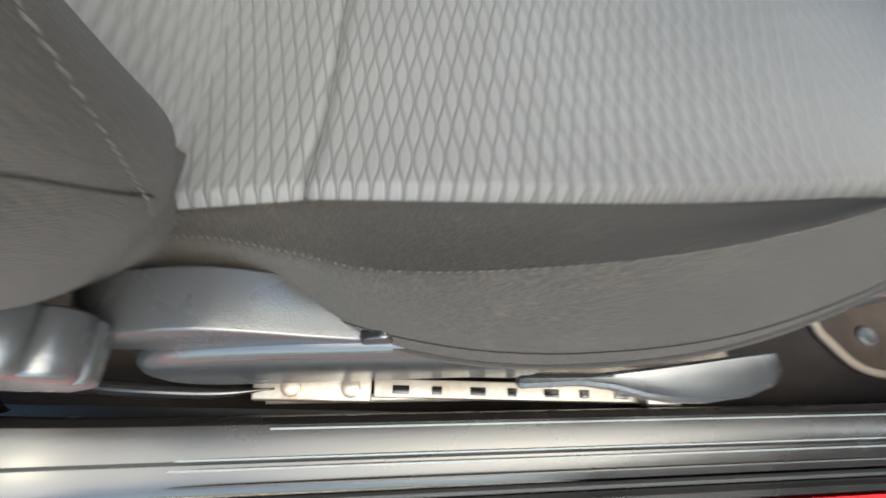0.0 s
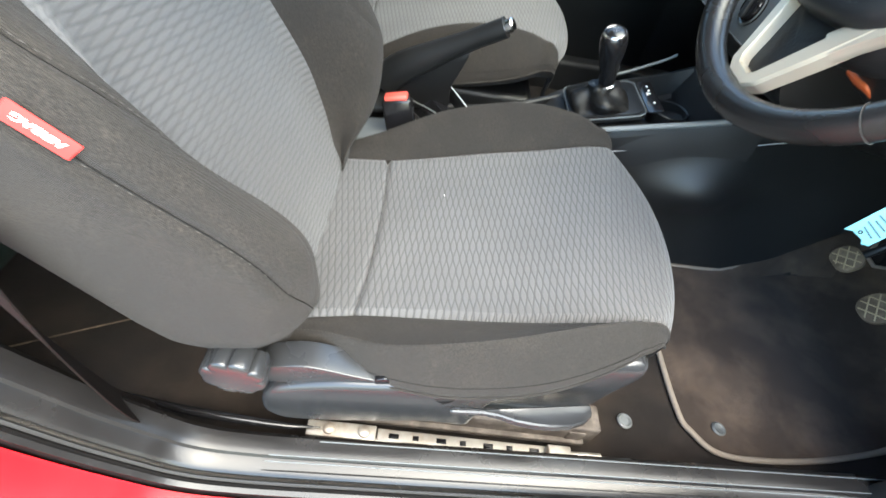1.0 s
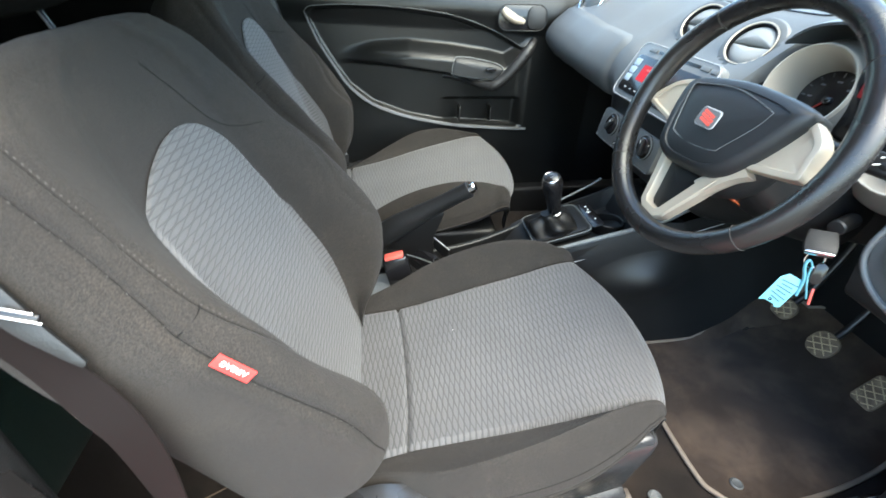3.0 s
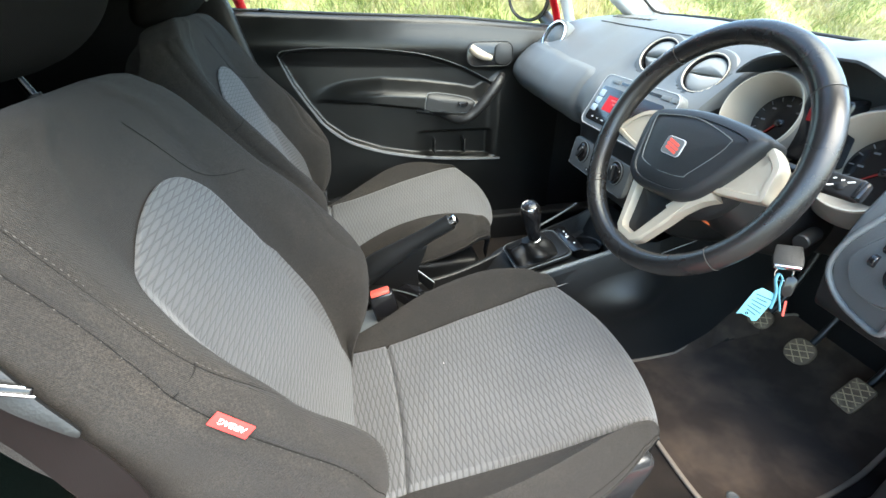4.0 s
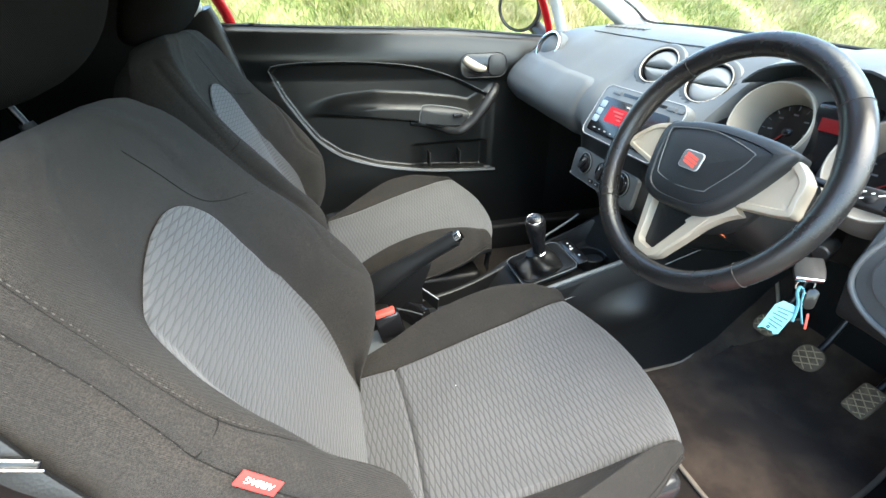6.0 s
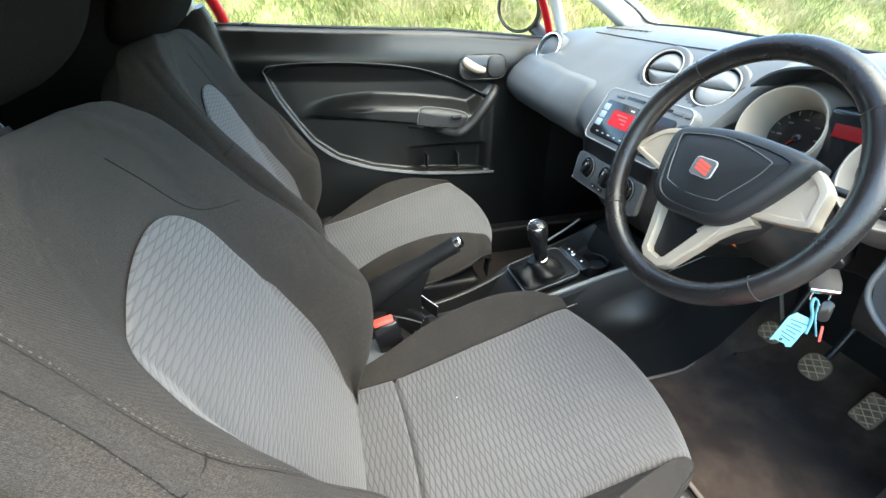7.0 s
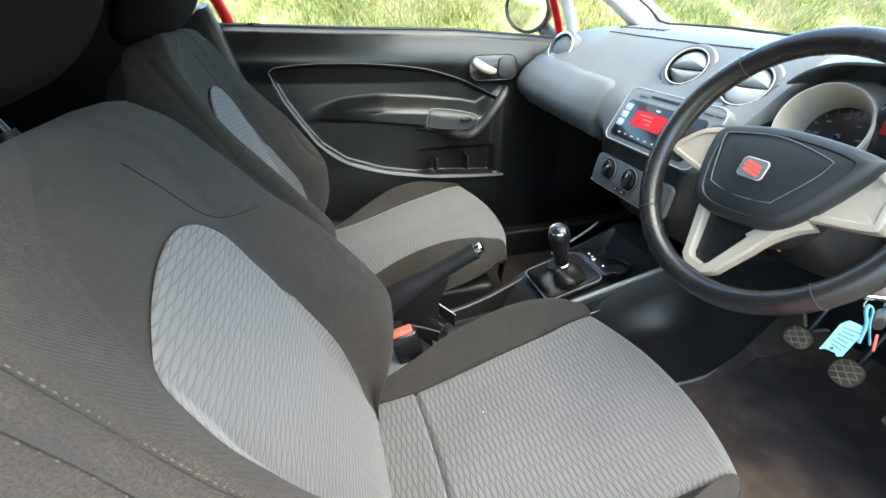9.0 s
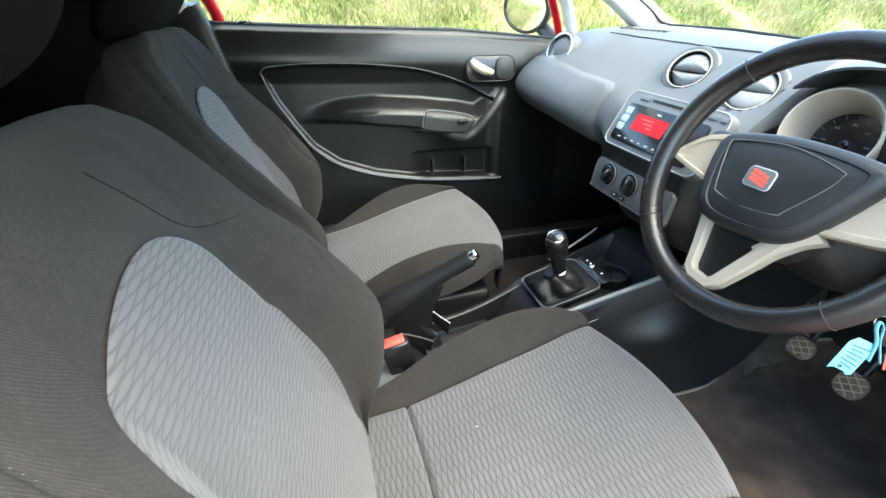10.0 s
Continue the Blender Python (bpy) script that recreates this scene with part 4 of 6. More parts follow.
pillar("pillar", spline([(1.10, 1.39, 1.10), (0.95, 1.375, 1.19), (0.75, 1.35, 1.30), (0.45, 1.31, 1.385), (0.18, 1.29, 1.42)], 24), 0.085, 0.07, HEADLINER, "pale grey windscreen pillar trim")
pillar("pillar", spline([(1.10, 0.09, 1.10), (0.95, 0.105, 1.19), (0.75, 0.14, 1.28), (0.45, 0.165, 1.35), (0.20, 0.19, 1.40)], 24), 0.07, 0.06, HEADLINER, "pale grey windscreen pillar trim")
pillar("pillar", spline([(-0.36, 1.45, 0.60), (-0.40, 1.445, 0.95), (-0.440, 1.43, 1.14), (-0.460, 1.412, 1.212)], 20), 0.15, 0.05, PLASTIC, "dark plastic door pillar trim")
pillar("pillar", spline([(-0.462, 1.411, 1.214), (-0.462, 1.39, 1.27), (-0.48, 1.33, 1.40)], 12), 0.100, 0.046, HEADLINER, "pale grey upper door pillar trim")
pillar("pillar", spline([(-0.47, 0.09, 0.55), (-0.47, 0.09, 0.95), (-0.49, 0.12, 1.20), (-0.53, 0.22, 1.43)], 20), 0.14, 0.05, PLASTIC, "dark plastic door pillar trim")
# Roof edges out of view, added to shade the headrests and upper backrests.
pillar("roof_rail", spline([(-1.45, 0.17, 1.34), (-0.5, 0.135, 1.365), (0.1, 0.145, 1.37), (0.30, 0.165, 1.365), (0.50, 0.165, 1.345)], 20), 0.11, 0.10, HEADLINER, "unseen pale grey roof edge trim over the door opening")
pillar("roof_rail", spline([(-1.45, 1.36, 1.38), (-0.5, 1.38, 1.40), (0.05, 1.36, 1.40), (0.22, 1.33, 1.40)], 20), 0.06, 0.06, HEADLINER, "unseen pale grey roof edge trim over the passenger door")
tagged(box("wall_roof", (-1.55, 0.14, 1.422), (0.20, 1.40, 1.46), RED_PAINT, bevel=0.02), "red painted steel roof", "roof", kind="structure")


def quad_pane(name, corners, thick, label):
    c = [Vector(q) for q in corners]
    nrm = (c[1] - c[0]).cross(c[2] - c[0]).normalized() * thick
    n = 8
    vs, fs = [], []
    for side in (0, 1):
        for i in range(n + 1):
            for j in range(n + 1):
                u, v = i / n, j / n
                p = (c[0] * (1 - u) + c[1] * u) * (1 - v) + (c[3] * (1 - u) + c[2] * u) * v
                vs.append(p + nrm * side)
    w = n + 1
    for side in (0, 1):
        b = side * w * w
        fs += [(b + i * w + j, b + i * w + j + 1, b + (i + 1) * w + j + 1, b + (i + 1) * w + j) for i in range(n) for j in range(n)]
    ob = mesh_ob(name, vs, fs, GLASS)
    ob.visible_shadow = False
    return tagged(ob, label, "car window", kind="structure")


quad_pane("window_1", [(1.13, 0.20, 1.125), (1.13, 1.36, 1.15), (0.20, 1.28, 1.415), (0.20, 0.22, 1.415)], 0.005, "clear laminated windscreen")
quad_pane("window_2", [(-0.40, 1.485, 1.16), (0.68, 1.485, 1.12), (0.42, 1.36, 1.42), (-0.44, 1.36, 1.42)], 0.004, "clear passenger door window")
FRIT = tube("windscreen_surround", [(1.03, y, lin(y, [(0.2, 1.141), (0.56, 1.144), (0.85, 1.157), (1.08, 1.169), (1.36, 1.171)])) for y in np.linspace(0.20, 1.34, 30)], 0.0045, RUBBER, n=8)
SIDE = tube("windscreen_surround", spline([(1.03, 1.33, 1.171), (0.985, 1.338, 1.182), (0.93, 1.325, 1.215), (0.86, 1.312, 1.25), (0.74, 1.295, 1.31)], 20), 0.0045, RUBBER, n=8)
tagged(SIDE, "black rubber edge beside the windscreen", "window seal", kind="structure")
tagged(FRIT, "black rubber edge below the windscreen", "window seal", kind="structure")

tagged(box("wall_kick", (0.72, 1.472, 0.30), (1.20, 1.492, 1.12), PLASTIC, bevel=0.004), "dark plastic footwell side trim", "side trim", kind="structure")
tagged(box("wall_kick", (0.80, 0.085, 0.30), (1.20, 0.115, 1.12), PLASTIC, bevel=0.004), "dark plastic footwell side trim", "side trim", kind="structure")

tagged(box("wall_sill", (-0.50, 1.405, 0.26), (1.20, 1.50, 0.425), PLASTIC, bevel=0.015), "dark plastic sill trim under the passenger door", "door sill", kind="structure")

# ---- driver's door, swung open on its front hinges ----
# Out of view; added for the shade it throws on footwell and seats.
open_door = root("door_2", "unseen open driver's door with red painted skin and black trim", "car door", kind="structure")
DM = Matrix.Translation((0.985, 0.045, 0.0)) @ Matrix.Rotation(radians(67), 4, "Z")
prism("door_skin", [tuple(q) for q in corners_of([(0.0, 0.36), (-0.40, 0.30), (-0.98, 0.30), (-1.10, 0.42), (-1.12, 0.75), (-1.09, 1.10), (-0.50, 1.09), (0.0, 1.06)], 6)], 0.035, RED_PAINT, open_door, "red painted outer skin",
      m=DM @ Matrix(((1, 0, 0, 0), (0, 0, 1, -0.11), (0, 1, 0, 0), (0, 0, 0, 1))), bevel=0.010)
prism("door_trim", [tuple(q) for q in corners_of([(-0.03, 0.42), (-0.40, 0.36), (-0.95, 0.36), (-1.05, 0.46), (-1.07, 0.75), (-1.05, 1.09), (-0.50, 1.08), (-0.03, 1.05)], 6)], 0.065, PLASTIC, open_door, "black moulded inner trim",
      m=DM @ Matrix(((1, 0, 0, 0), (0, 0, 1, -0.072), (0, 1, 0, 0), (0, 0, 0, 1))), bevel=0.015)
tube("window_frame", [DM @ Vector(q) for q in spline([(0.0, -0.06, 1.06), (-0.22, -0.05, 1.20), (-0.55, -0.01, 1.345), (-0.95, 0.01, 1.375), (-1.05, 0.0, 1.33), (-1.09, -0.05, 1.10)], 40)], 0.018, RUBBER, open_door, n=8)

# ---- passenger door ----
door = root("door_1", "closed passenger door with black plastic trim and red painted frame", "car door", kind="structure", at=(0, 0, 0))


def belt_line(x):
    return lin(x, [(-0.40, 1.188), (-0.05, 1.174), (0.33, 1.163), (0.66, 1.135), (0.80, 1.12)])


def door_depth(x, z):
    """How far the trim stands into the cabin from its base plane."""
    d = 0.0
    top = belt_line(x)
    d += 0.022 * table(z - (top - 0.17), [(0.0, 0.0), (0.07, 1.0)]) * (1 - 0.9 * table(z - (top - 0.10), [(0.0, 0.0), (0.10, 1.0)]))
    upper = lin(x, [(-0.270, 1.040), (-0.241, 1.063), (-0.143, 1.069), (0.025, 1.065), (0.203, 1.045), (0.346, 1.002), (0.47, 0.942), (0.52, 0.91)])
    lower = lin(x, [(-0.268, 1.040), (-0.234, 0.957), (-0.187, 0.877), (-0.143, 0.814), (-0.067, 0.755), (0.055, 0.710), (0.217, 0.679), (0.512, 0.658)])
    inside = table(upper - z, [(-0.004, 0.0), (0.010, 1.0)]) * table(z - lower, [(-0.002, 0.0), (0.012, 1.0)])
    d -= 0.018 * inside * (1 - table(x, [(0.455, 0.0), (0.505, 1.0)]))
    pocket = table(x, [(0.17, 0.0), (0.24, 1.0)]) * (1 - table(x, [(0.455, 0.0), (0.485, 1.0)])) * table(z - lower, [(0.006, 0.0), (0.014, 1.0)]) * table(0.775 - z, [(0.0, 0.0), (0.012, 1.0)])
    d -= 0.016 * pocket
    arm_top = lin(x, [(-0.20, 0.898), (-0.157, 0.906), (-0.059, 0.926), (0.065, 0.934), (0.213, 0.922), (0.34, 0.905), (0.40, 0.892), (0.46, 0.925), (0.51, 0.975)])
    arm_low = lin(x, [(-0.20, 0.896), (-0.141, 0.902), (0.006, 0.892), (0.19, 0.868), (0.34, 0.828), (0.40, 0.838), (0.46, 0.885), (0.51, 0.945)])
    arm = table(arm_top - z, [(-0.040, 0.0), (0.016, 1.0)]) * table(z - arm_low, [(-0.012, 0.0), (0.006, 1.0)])
    arm *= table(x, [(-0.20, 0.0), (0.06, 1.0)]) * (1 - table(x, [(0.42, 0.0), (0.51, 1.0)]))
    d += 0.062 * arm
    return d


def door_fn(u, v):
    x = -0.42 + 1.16 * u
    z = 0.40 + (belt_line(x) - 0.40) * v
    roll = 0.03 * max(0.0, (v - 0.965) / 0.035) ** 2
    return (x, DOOR_Y - door_depth(x, z) + roll + 0.02 * max(0.0, (z - 0.95)) * 0.3, z)


DOOR_TRIM = grained_plastic("satin_black_door_trim", (0.0058, 0.0064, 0.0064), 0.29, 420.0, 0.14, spec=0.42)
grid_ob("trim_panel", door_fn, 250, 240, DOOR_TRIM, door, "black moulded door trim")
loop = []
for x, z in spline([(-0.270, 1.050), (-0.256, 1.010), (-0.234, 0.957), (-0.187, 0.877), (-0.143, 0.814), (-0.067, 0.755), (0.055, 0.710), (0.217, 0.679), (0.37, 0.665), (0.512, 0.658)], 70):
    loop.append((x, DOOR_Y - door_depth(x, z - 0.012) - 0.006, z))
band = []
for i, p in enumerate(loop):
    q0, q1 = Vector(loop[max(i - 1, 0)]), Vector(loop[min(i + 1, len(loop) - 1)])
    d = (q1 - q0).normalized()
    side = Vector((-d.z, 0, d.x)) * lin(i / len(loop), [(0.0, 0.0016), (0.25, 0.0030), (0.5, 0.0050), (0.8, 0.0055), (1.0, 0.004)])
    c = Vector(p)
    band.append([c - side, c - side * 0.8 - Vector((0, 0.004, 0)), c + side * 0.8 - Vector((0, 0.004, 0)), c + side, c + Vector((0, 0.012, 0))])
loft_ob("accent_strip", band, DOOR_ACCENT, door, "thin mid-grey accent strip", sharp=40)
loop = []
for x, z in spline([(-0.270, 1.047), (-0.262, 1.057), (-0.241, 1.065), (-0.143, 1.071), (0.025, 1.067), (0.203, 1.047), (0.346, 1.004), (0.47, 0.944)], 50):
    loop.append((x, DOOR_Y - door_depth(x, z + 0.01) - 0.001, z + 0.002))
# Grey tube stands for the thin highlight along the inset's top edge.
tube("trim_line", loop, 0.0010, STACK, door, n=6)
# pull handle and window switch on the armrest
def door_skin(x, z, lift):
    return (x, DOOR_Y - door_depth(x, z) - lift + 0.006 * max(0.0, z - 0.95), z)


pull = spline([door_skin(0.185, 0.852, 0.002), door_skin(0.25, 0.842, 0.006), (0.335, 1.394, 0.832), (0.384, 1.388, 0.856), (0.430, 1.388, 0.906), (0.472, 1.400, 0.956), (0.492, 1.428, 0.976)], 40)
tube("pull_handle", pull, lambda t: 0.010 + 0.008 * table(t, [(0.1, 0.0), (0.5, 1.0)]) - 0.006 * table(t, [(0.75, 0.0), (1.0, 1.0)]), PLASTIC, door, "black pull handle", n=12)
PLATE = [(0.216, 0.905), (0.236, 0.921), (0.343, 0.906), (0.388, 0.888), (0.376, 0.862), (0.360, 0.852), (0.222, 0.864), (0.211, 0.872)]
line = closed_spline(PLATE, 48)
cx, cz = line.mean(0)
plate = loft_ob("switch_plate", [[door_skin(cx + (x - cx) * k, cz + (z - cz) * k, lift) for x, z in line] for k, lift in ((1.03, -0.004), (1.0, 0.004), (0.95, 0.006), (0.7, 0.006), (0.4, 0.006), (0.05, 0.006))], PADSKIN, door, "satin black switch plate")
tube("edge_line", [door_skin(cx + (x - cx) * 1.03, cz + (z - cz) * 1.03, 0.002) for x, z in line], 0.0016, STACK, plate, n=6, wrap=True)
part("window_switch", block((0.034, 0.016, 0.012), 0.003, 2, Matrix.Translation(Vector(door_skin(0.345, 0.886, 0.010)))), GLOSS, plate)
# inner release handle in its bowl
bowl = prism("handle_bowl", [(x, y) for x, y in rounded(0.165, 0.076, 0.030)], 0.004, GLOSS, door, "black recessed handle bowl", m=facing((0.445, 1.437, 1.045), (0, -1, 0.1), (0, 0, 1)), bevel=0.002)
hb = facing((0.445, 1.435, 1.045), (0, -1, 0.1), (0, 0, 1))
tube("bowl_rim", [hb @ Vector((x, y, 0.003)) for x, y in rounded(0.168, 0.079, 0.031)], 0.0016, PADSKIN, bowl, n=6, wrap=True)
prism("cover", rounded(0.062, 0.070, 0.022), 0.006, PLASTIC, bowl, "black bowl cover", m=hb @ pose(-0.048 if (hb @ Vector((-1, 0, 0))).x > 0.445 else 0.048, 0, 0.002), bevel=0.002)
loops = tube_loops(spline([(0.375, 1.428, 1.068), (0.388, 1.419, 1.056), (0.415, 1.412, 1.042), (0.445, 1.420, 1.034)], 16), lambda t: 0.015 * (0.55 + 0.45 * math.sin(math.pi * (0.15 + 0.8 * t))), 12)
loft_ob("release_handle", loops, SILVER, bowl, "silver release handle")
lathe("lock_pin", [(0.0, 0.0), (0.016, 0.0), (0.016, 0.004), (0.013, 0.0065), (0.010, 0.0065), (0.009, 0.004), (0.0, 0.004)], GLOSS, door, n=24, m=Matrix.Translation((-0.285, 1.447, belt_line(-0.285) - 0.003)), squash=(1.2, 0.7))
box("outer_skin", (-0.42, 1.50, 0.35), (0.74, 1.53, 1.10), RED_PAINT, door, "red painted outer skin", bevel=0.01)
tube("weather_strip", [(x, 1.478, belt_line(x) - 0.006) for x in np.linspace(-0.40, 0.70, 20)], 0.005, RUBBER, door, n=8)
tube("window_frame", spline([(-0.355, 1.50, 1.10), (-0.362, 1.495, 1.20), (-0.41, 1.43, 1.33), (-0.45, 1.36, 1.43)], 14), 0.016, RED_PAINT, door, "red painted window frame", n=10)
tube("window_frame", spline([(0.735, 1.515, 1.08), (0.70, 1.50, 1.18), (0.62, 1.45, 1.30), (0.50, 1.37, 1.43)], 14), 0.013, RED_PAINT, door, "red painted window frame", n=10)
tube("window_frame", spline([(0.765, 1.475, 1.08), (0.73, 1.465, 1.18), (0.65, 1.42, 1.30), (0.53, 1.34, 1.43)], 14), 0.018, HEADLINER, door, "pale grey inner frame", n=10)
for x in (0.245, 0.36):
    box("pocket_rib", (x - 0.003, 1.420, 0.700), (x + 0.003, 1.470, 0.752), PLASTIC, door, bevel=0.002)

mirror = root("door_mirror", "black door mirror with a clear glass outside the passenger window", "door mirror")
mm = facing((0.655, 1.66, 1.215), (-0.87, -0.44, -0.10), (0, 0, 1))
lathe("housing", [(0.02, -0.09), (0.05, -0.075), (0.08, -0.04), (0.092, 0.0), (0.090, 0.006), (0.084, 0.006), (0.080, 0.0), (0.0, 0.0)], PLASTIC, mirror, n=36, m=mm, squash=(1.15, 0.92))
lathe("mirror_glass", [(0.0, 0.003), (0.078, 0.003), (0.078, 0.0015), (0.0, 0.0015)], MIRROR, mirror, n=36, m=mm, squash=(1.15, 0.92))
tube("arm", [(0.70, 1.65, 1.17), (0.72, 1.58, 1.13), (0.73, 1.52, 1.11)], 0.025, PLASTIC, mirror, n=10)

# ---- dashboard ----
SECTIONS = [
    (0.13, [(1.16, 1.128), (1.00, 1.140), (0.86, 1.146), (0.76, 1.150), (0.70, 1.115), (0.66, 1.06), (0.630, 0.99), (0.612, 0.92), (0.616, 0.85), (0.645, 0.808), (0.80, 0.79), (1.15, 0.78)]),
    (0.228, [(1.16, 1.128), (1.00, 1.142), (0.88, 1.158), (0.79, 1.172), (0.74, 1.14), (0.70, 1.07), (0.645, 0.99), (0.618, 0.92), (0.620, 0.85), (0.648, 0.808), (0.80, 0.79), (1.15, 0.78)]),
    (0.243, [(1.16, 1.128), (1.00, 1.142), (0.88, 1.158), (0.79, 1.172), (0.74, 1.14), (0.70, 1.07), (0.645, 0.99), (0.618, 0.92), (0.620, 0.85), (0.648, 0.808), (0.80, 0.79), (1.15, 0.78)]),
    (0.268, [(1.16, 1.128), (1.00, 1.143), (0.90, 1.160), (0.86, 1.160), (0.84, 1.14), (0.83, 1.09), (0.82, 1.02), (0.80, 0.96), (0.80, 0.88), (0.81, 0.82), (0.87, 0.79), (1.15, 0.78)]),
    (0.36, [(1.16, 1.128), (1.00, 1.143), (0.90, 1.160), (0.86, 1.160), (0.84, 1.14), (0.83, 1.09), (0.82, 1.02), (0.80, 0.96), (0.80, 0.89), (0.81, 0.82), (0.87, 0.79), (1.15, 0.78)]),
    (0.555, [(1.16, 1.130), (1.00, 1.143), (0.90, 1.156), (0.85, 1.152), (0.83, 1.13), (0.82, 1.09), (0.80, 1.02), (0.77, 0.96), (0.75, 0.89), (0.74, 0.80), (0.80, 0.74), (1.15, 0.68)]),
    (0.585, [(1.16, 1.130), (1.00, 1.144), (0.86, 1.153), (0.77, 1.150), (0.71, 1.115), (0.65, 1.07), (0.60, 1.025), (0.57, 0.975), (0.56, 0.92), (0.57, 0.83), (0.68, 0.74), (1.15, 0.68)]),
    (0.63, [(1.16, 1.132), (1.00, 1.147), (0.85, 1.155), (0.765, 1.148), (0.70, 1.110), (0.635, 1.062), (0.575, 1.022), (0.545, 0.968), (0.532, 0.92), (0.535, 0.83), (0.64, 0.76), (1.15, 0.70)]),
    (0.78, [(1.16, 1.138), (1.00, 1.153), (0.85, 1.160), (0.765, 1.148), (0.70, 1.108), (0.635, 1.060), (0.572, 1.020), (0.542, 0.966), (0.530, 0.92), (0.535, 0.83), (0.64, 0.76), (1.15, 0.70)]),
    (0.89, [(1.16, 1.144), (1.00, 1.159), (0.85, 1.164), (0.765, 1.148), (0.70, 1.112), (0.640, 1.064), (0.580, 1.020), (0.552, 0.964), (0.545, 0.92), (0.56, 0.85), (0.66, 0.80), (1.15, 0.70)]),
    (0.95, [(1.16, 1.146), (1.00, 1.162), (0.85, 1.166), (0.765, 1.150), (0.70, 1.118), (0.640, 1.078), (0.585, 1.040), (0.558, 0.995), (0.556, 0.950), (0.60, 0.898), (0.72, 0.85), (1.15, 0.72)]),
    (1.10, [(1.16, 1.150), (1.00, 1.168), (0.85, 1.168), (0.765, 1.152), (0.70, 1.125), (0.640, 1.088), (0.578, 1.045), (0.542, 1.003), (0.538, 0.960), (0.60, 0.910), (0.72, 0.87), (1.15, 0.74)]),
    (1.26, [(1.16, 1.155), (1.00, 1.170), (0.85, 1.168), (0.765, 1.156), (0.70, 1.134), (0.642, 1.102), (0.578, 1.056), (0.540, 1.016), (0.533, 0.970), (0.60, 0.918), (0.72, 0.88), (1.15, 0.76)]),
    (1.38, [(1.16, 1.158), (1.00, 1.170), (0.86, 1.166), (0.77, 1.158), (0.705, 1.142), (0.645, 1.112), (0.582, 1.064), (0.541, 1.024), (0.534, 0.979), (0.604, 0.919), (0.72, 0.88), (1.15, 0.76)]),
    (1.425, [(1.16, 1.156), (1.00, 1.166), (0.86, 1.162), (0.78, 1.155), (0.71, 1.140), (0.650, 1.110), (0.588, 1.062), (0.547, 1.022), (0.542, 0.979), (0.612, 0.921), (0.72, 0.88), (1.15, 0.76)]),
]
ys = [y for y, _ in SECTIONS]
curves = [spline(p, 66) for _, p in SECTIONS]


def dash_point(y, t):
    i = min(max(int(np.searchsorted(ys, y)) - 1, 0), len(ys) - 2)
    f = min(max((y - ys[i]) / (ys[i + 1] - ys[i]), 0.0), 1.0)
    f = f * f * (3 - 2 * f)
    k = t * 66
    j = min(int(k), 65)
    a = curves[i][j] * (1 - k + j) + curves[i][j + 1] * (k - j)
    b = curves[i + 1][j] * (1 - k + j) + curves[i + 1][j + 1] * (k - j)
    x, z = a * (1 - f) + b * f
    return (float(x), y, float(z))


dash = root("dashboard", "dark grey moulded dashboard with a paler centre stack", "dashboard")
def lower_from(y):
    """Where along the section the black lower half begins."""
    # Black climbs behind the column to stand for the dark cavity there.
    return lin(y, [(0.13, 8.25), (0.19, 8.2), (0.222, 7.8), (0.240, 7.0), (0.262, 5.2), (0.57, 5.2), (0.60, 7.6), (0.93, 7.6), (0.97, 9.2), (1.43, 9.2)]) / 11


moulding = grid_ob("moulding", lambda u, v: dash_point(0.13 + 1.295 * v, u * lower_from(0.13 + 1.295 * v)), 90, 200, DASH, dash, "dark grey grained dashboard moulding", sharp=50)
grid_ob("lower_moulding", lambda u, v: dash_point(0.13 + 1.295 * v, lower_from(0.13 + 1.295 * v) * (1 - u) + u), 40, 200, PLASTIC, dash, "black lower dashboard moulding", sharp=50)
box("bulkhead", (1.14, 0.10, 0.40), (1.22, 1.47, 1.10), PLASTIC, dash, bevel=0.01)
for y in (0.128, 1.4265):
    f = [Vector(dash_point(min(max(y, 0.13), 1.425), k / 40)) for k in range(41)]
    mesh_ob("end_panel", [(p.x, y, p.z) for p in f], [tuple(range(41))], DASH, dash, smooth=False)

# glovebox lid standing a little proud of the moulding
def lid_fn(u, v):
    y, t = 0.965 + 0.455 * v, (5.55 + 3.3 * u) / 11
    p = Vector(dash_point(y, t))
    q = Vector(dash_point(y, min(t + 0.02, 1.0)))
    n = (q - p).cross(Vector((0, 1, 0))).normalized()
    n = n if n.x < 0 else -n
    a, c = min(u, 1 - u) * 0.24, v * 0.455
    edge = math.hypot(max(0.0, 0.035 - a), max(0.0, 0.035 - c))
    lift = 0.0085 * table(0.035 - edge, [(-0.014, -0.35), (0.024, 1.0)])
    return tuple(p + n * lift)


grid_ob("glovebox_lid", lid_fn, 60, 70, DASH, dash, "dark grey bulging glovebox lid", sharp=60)

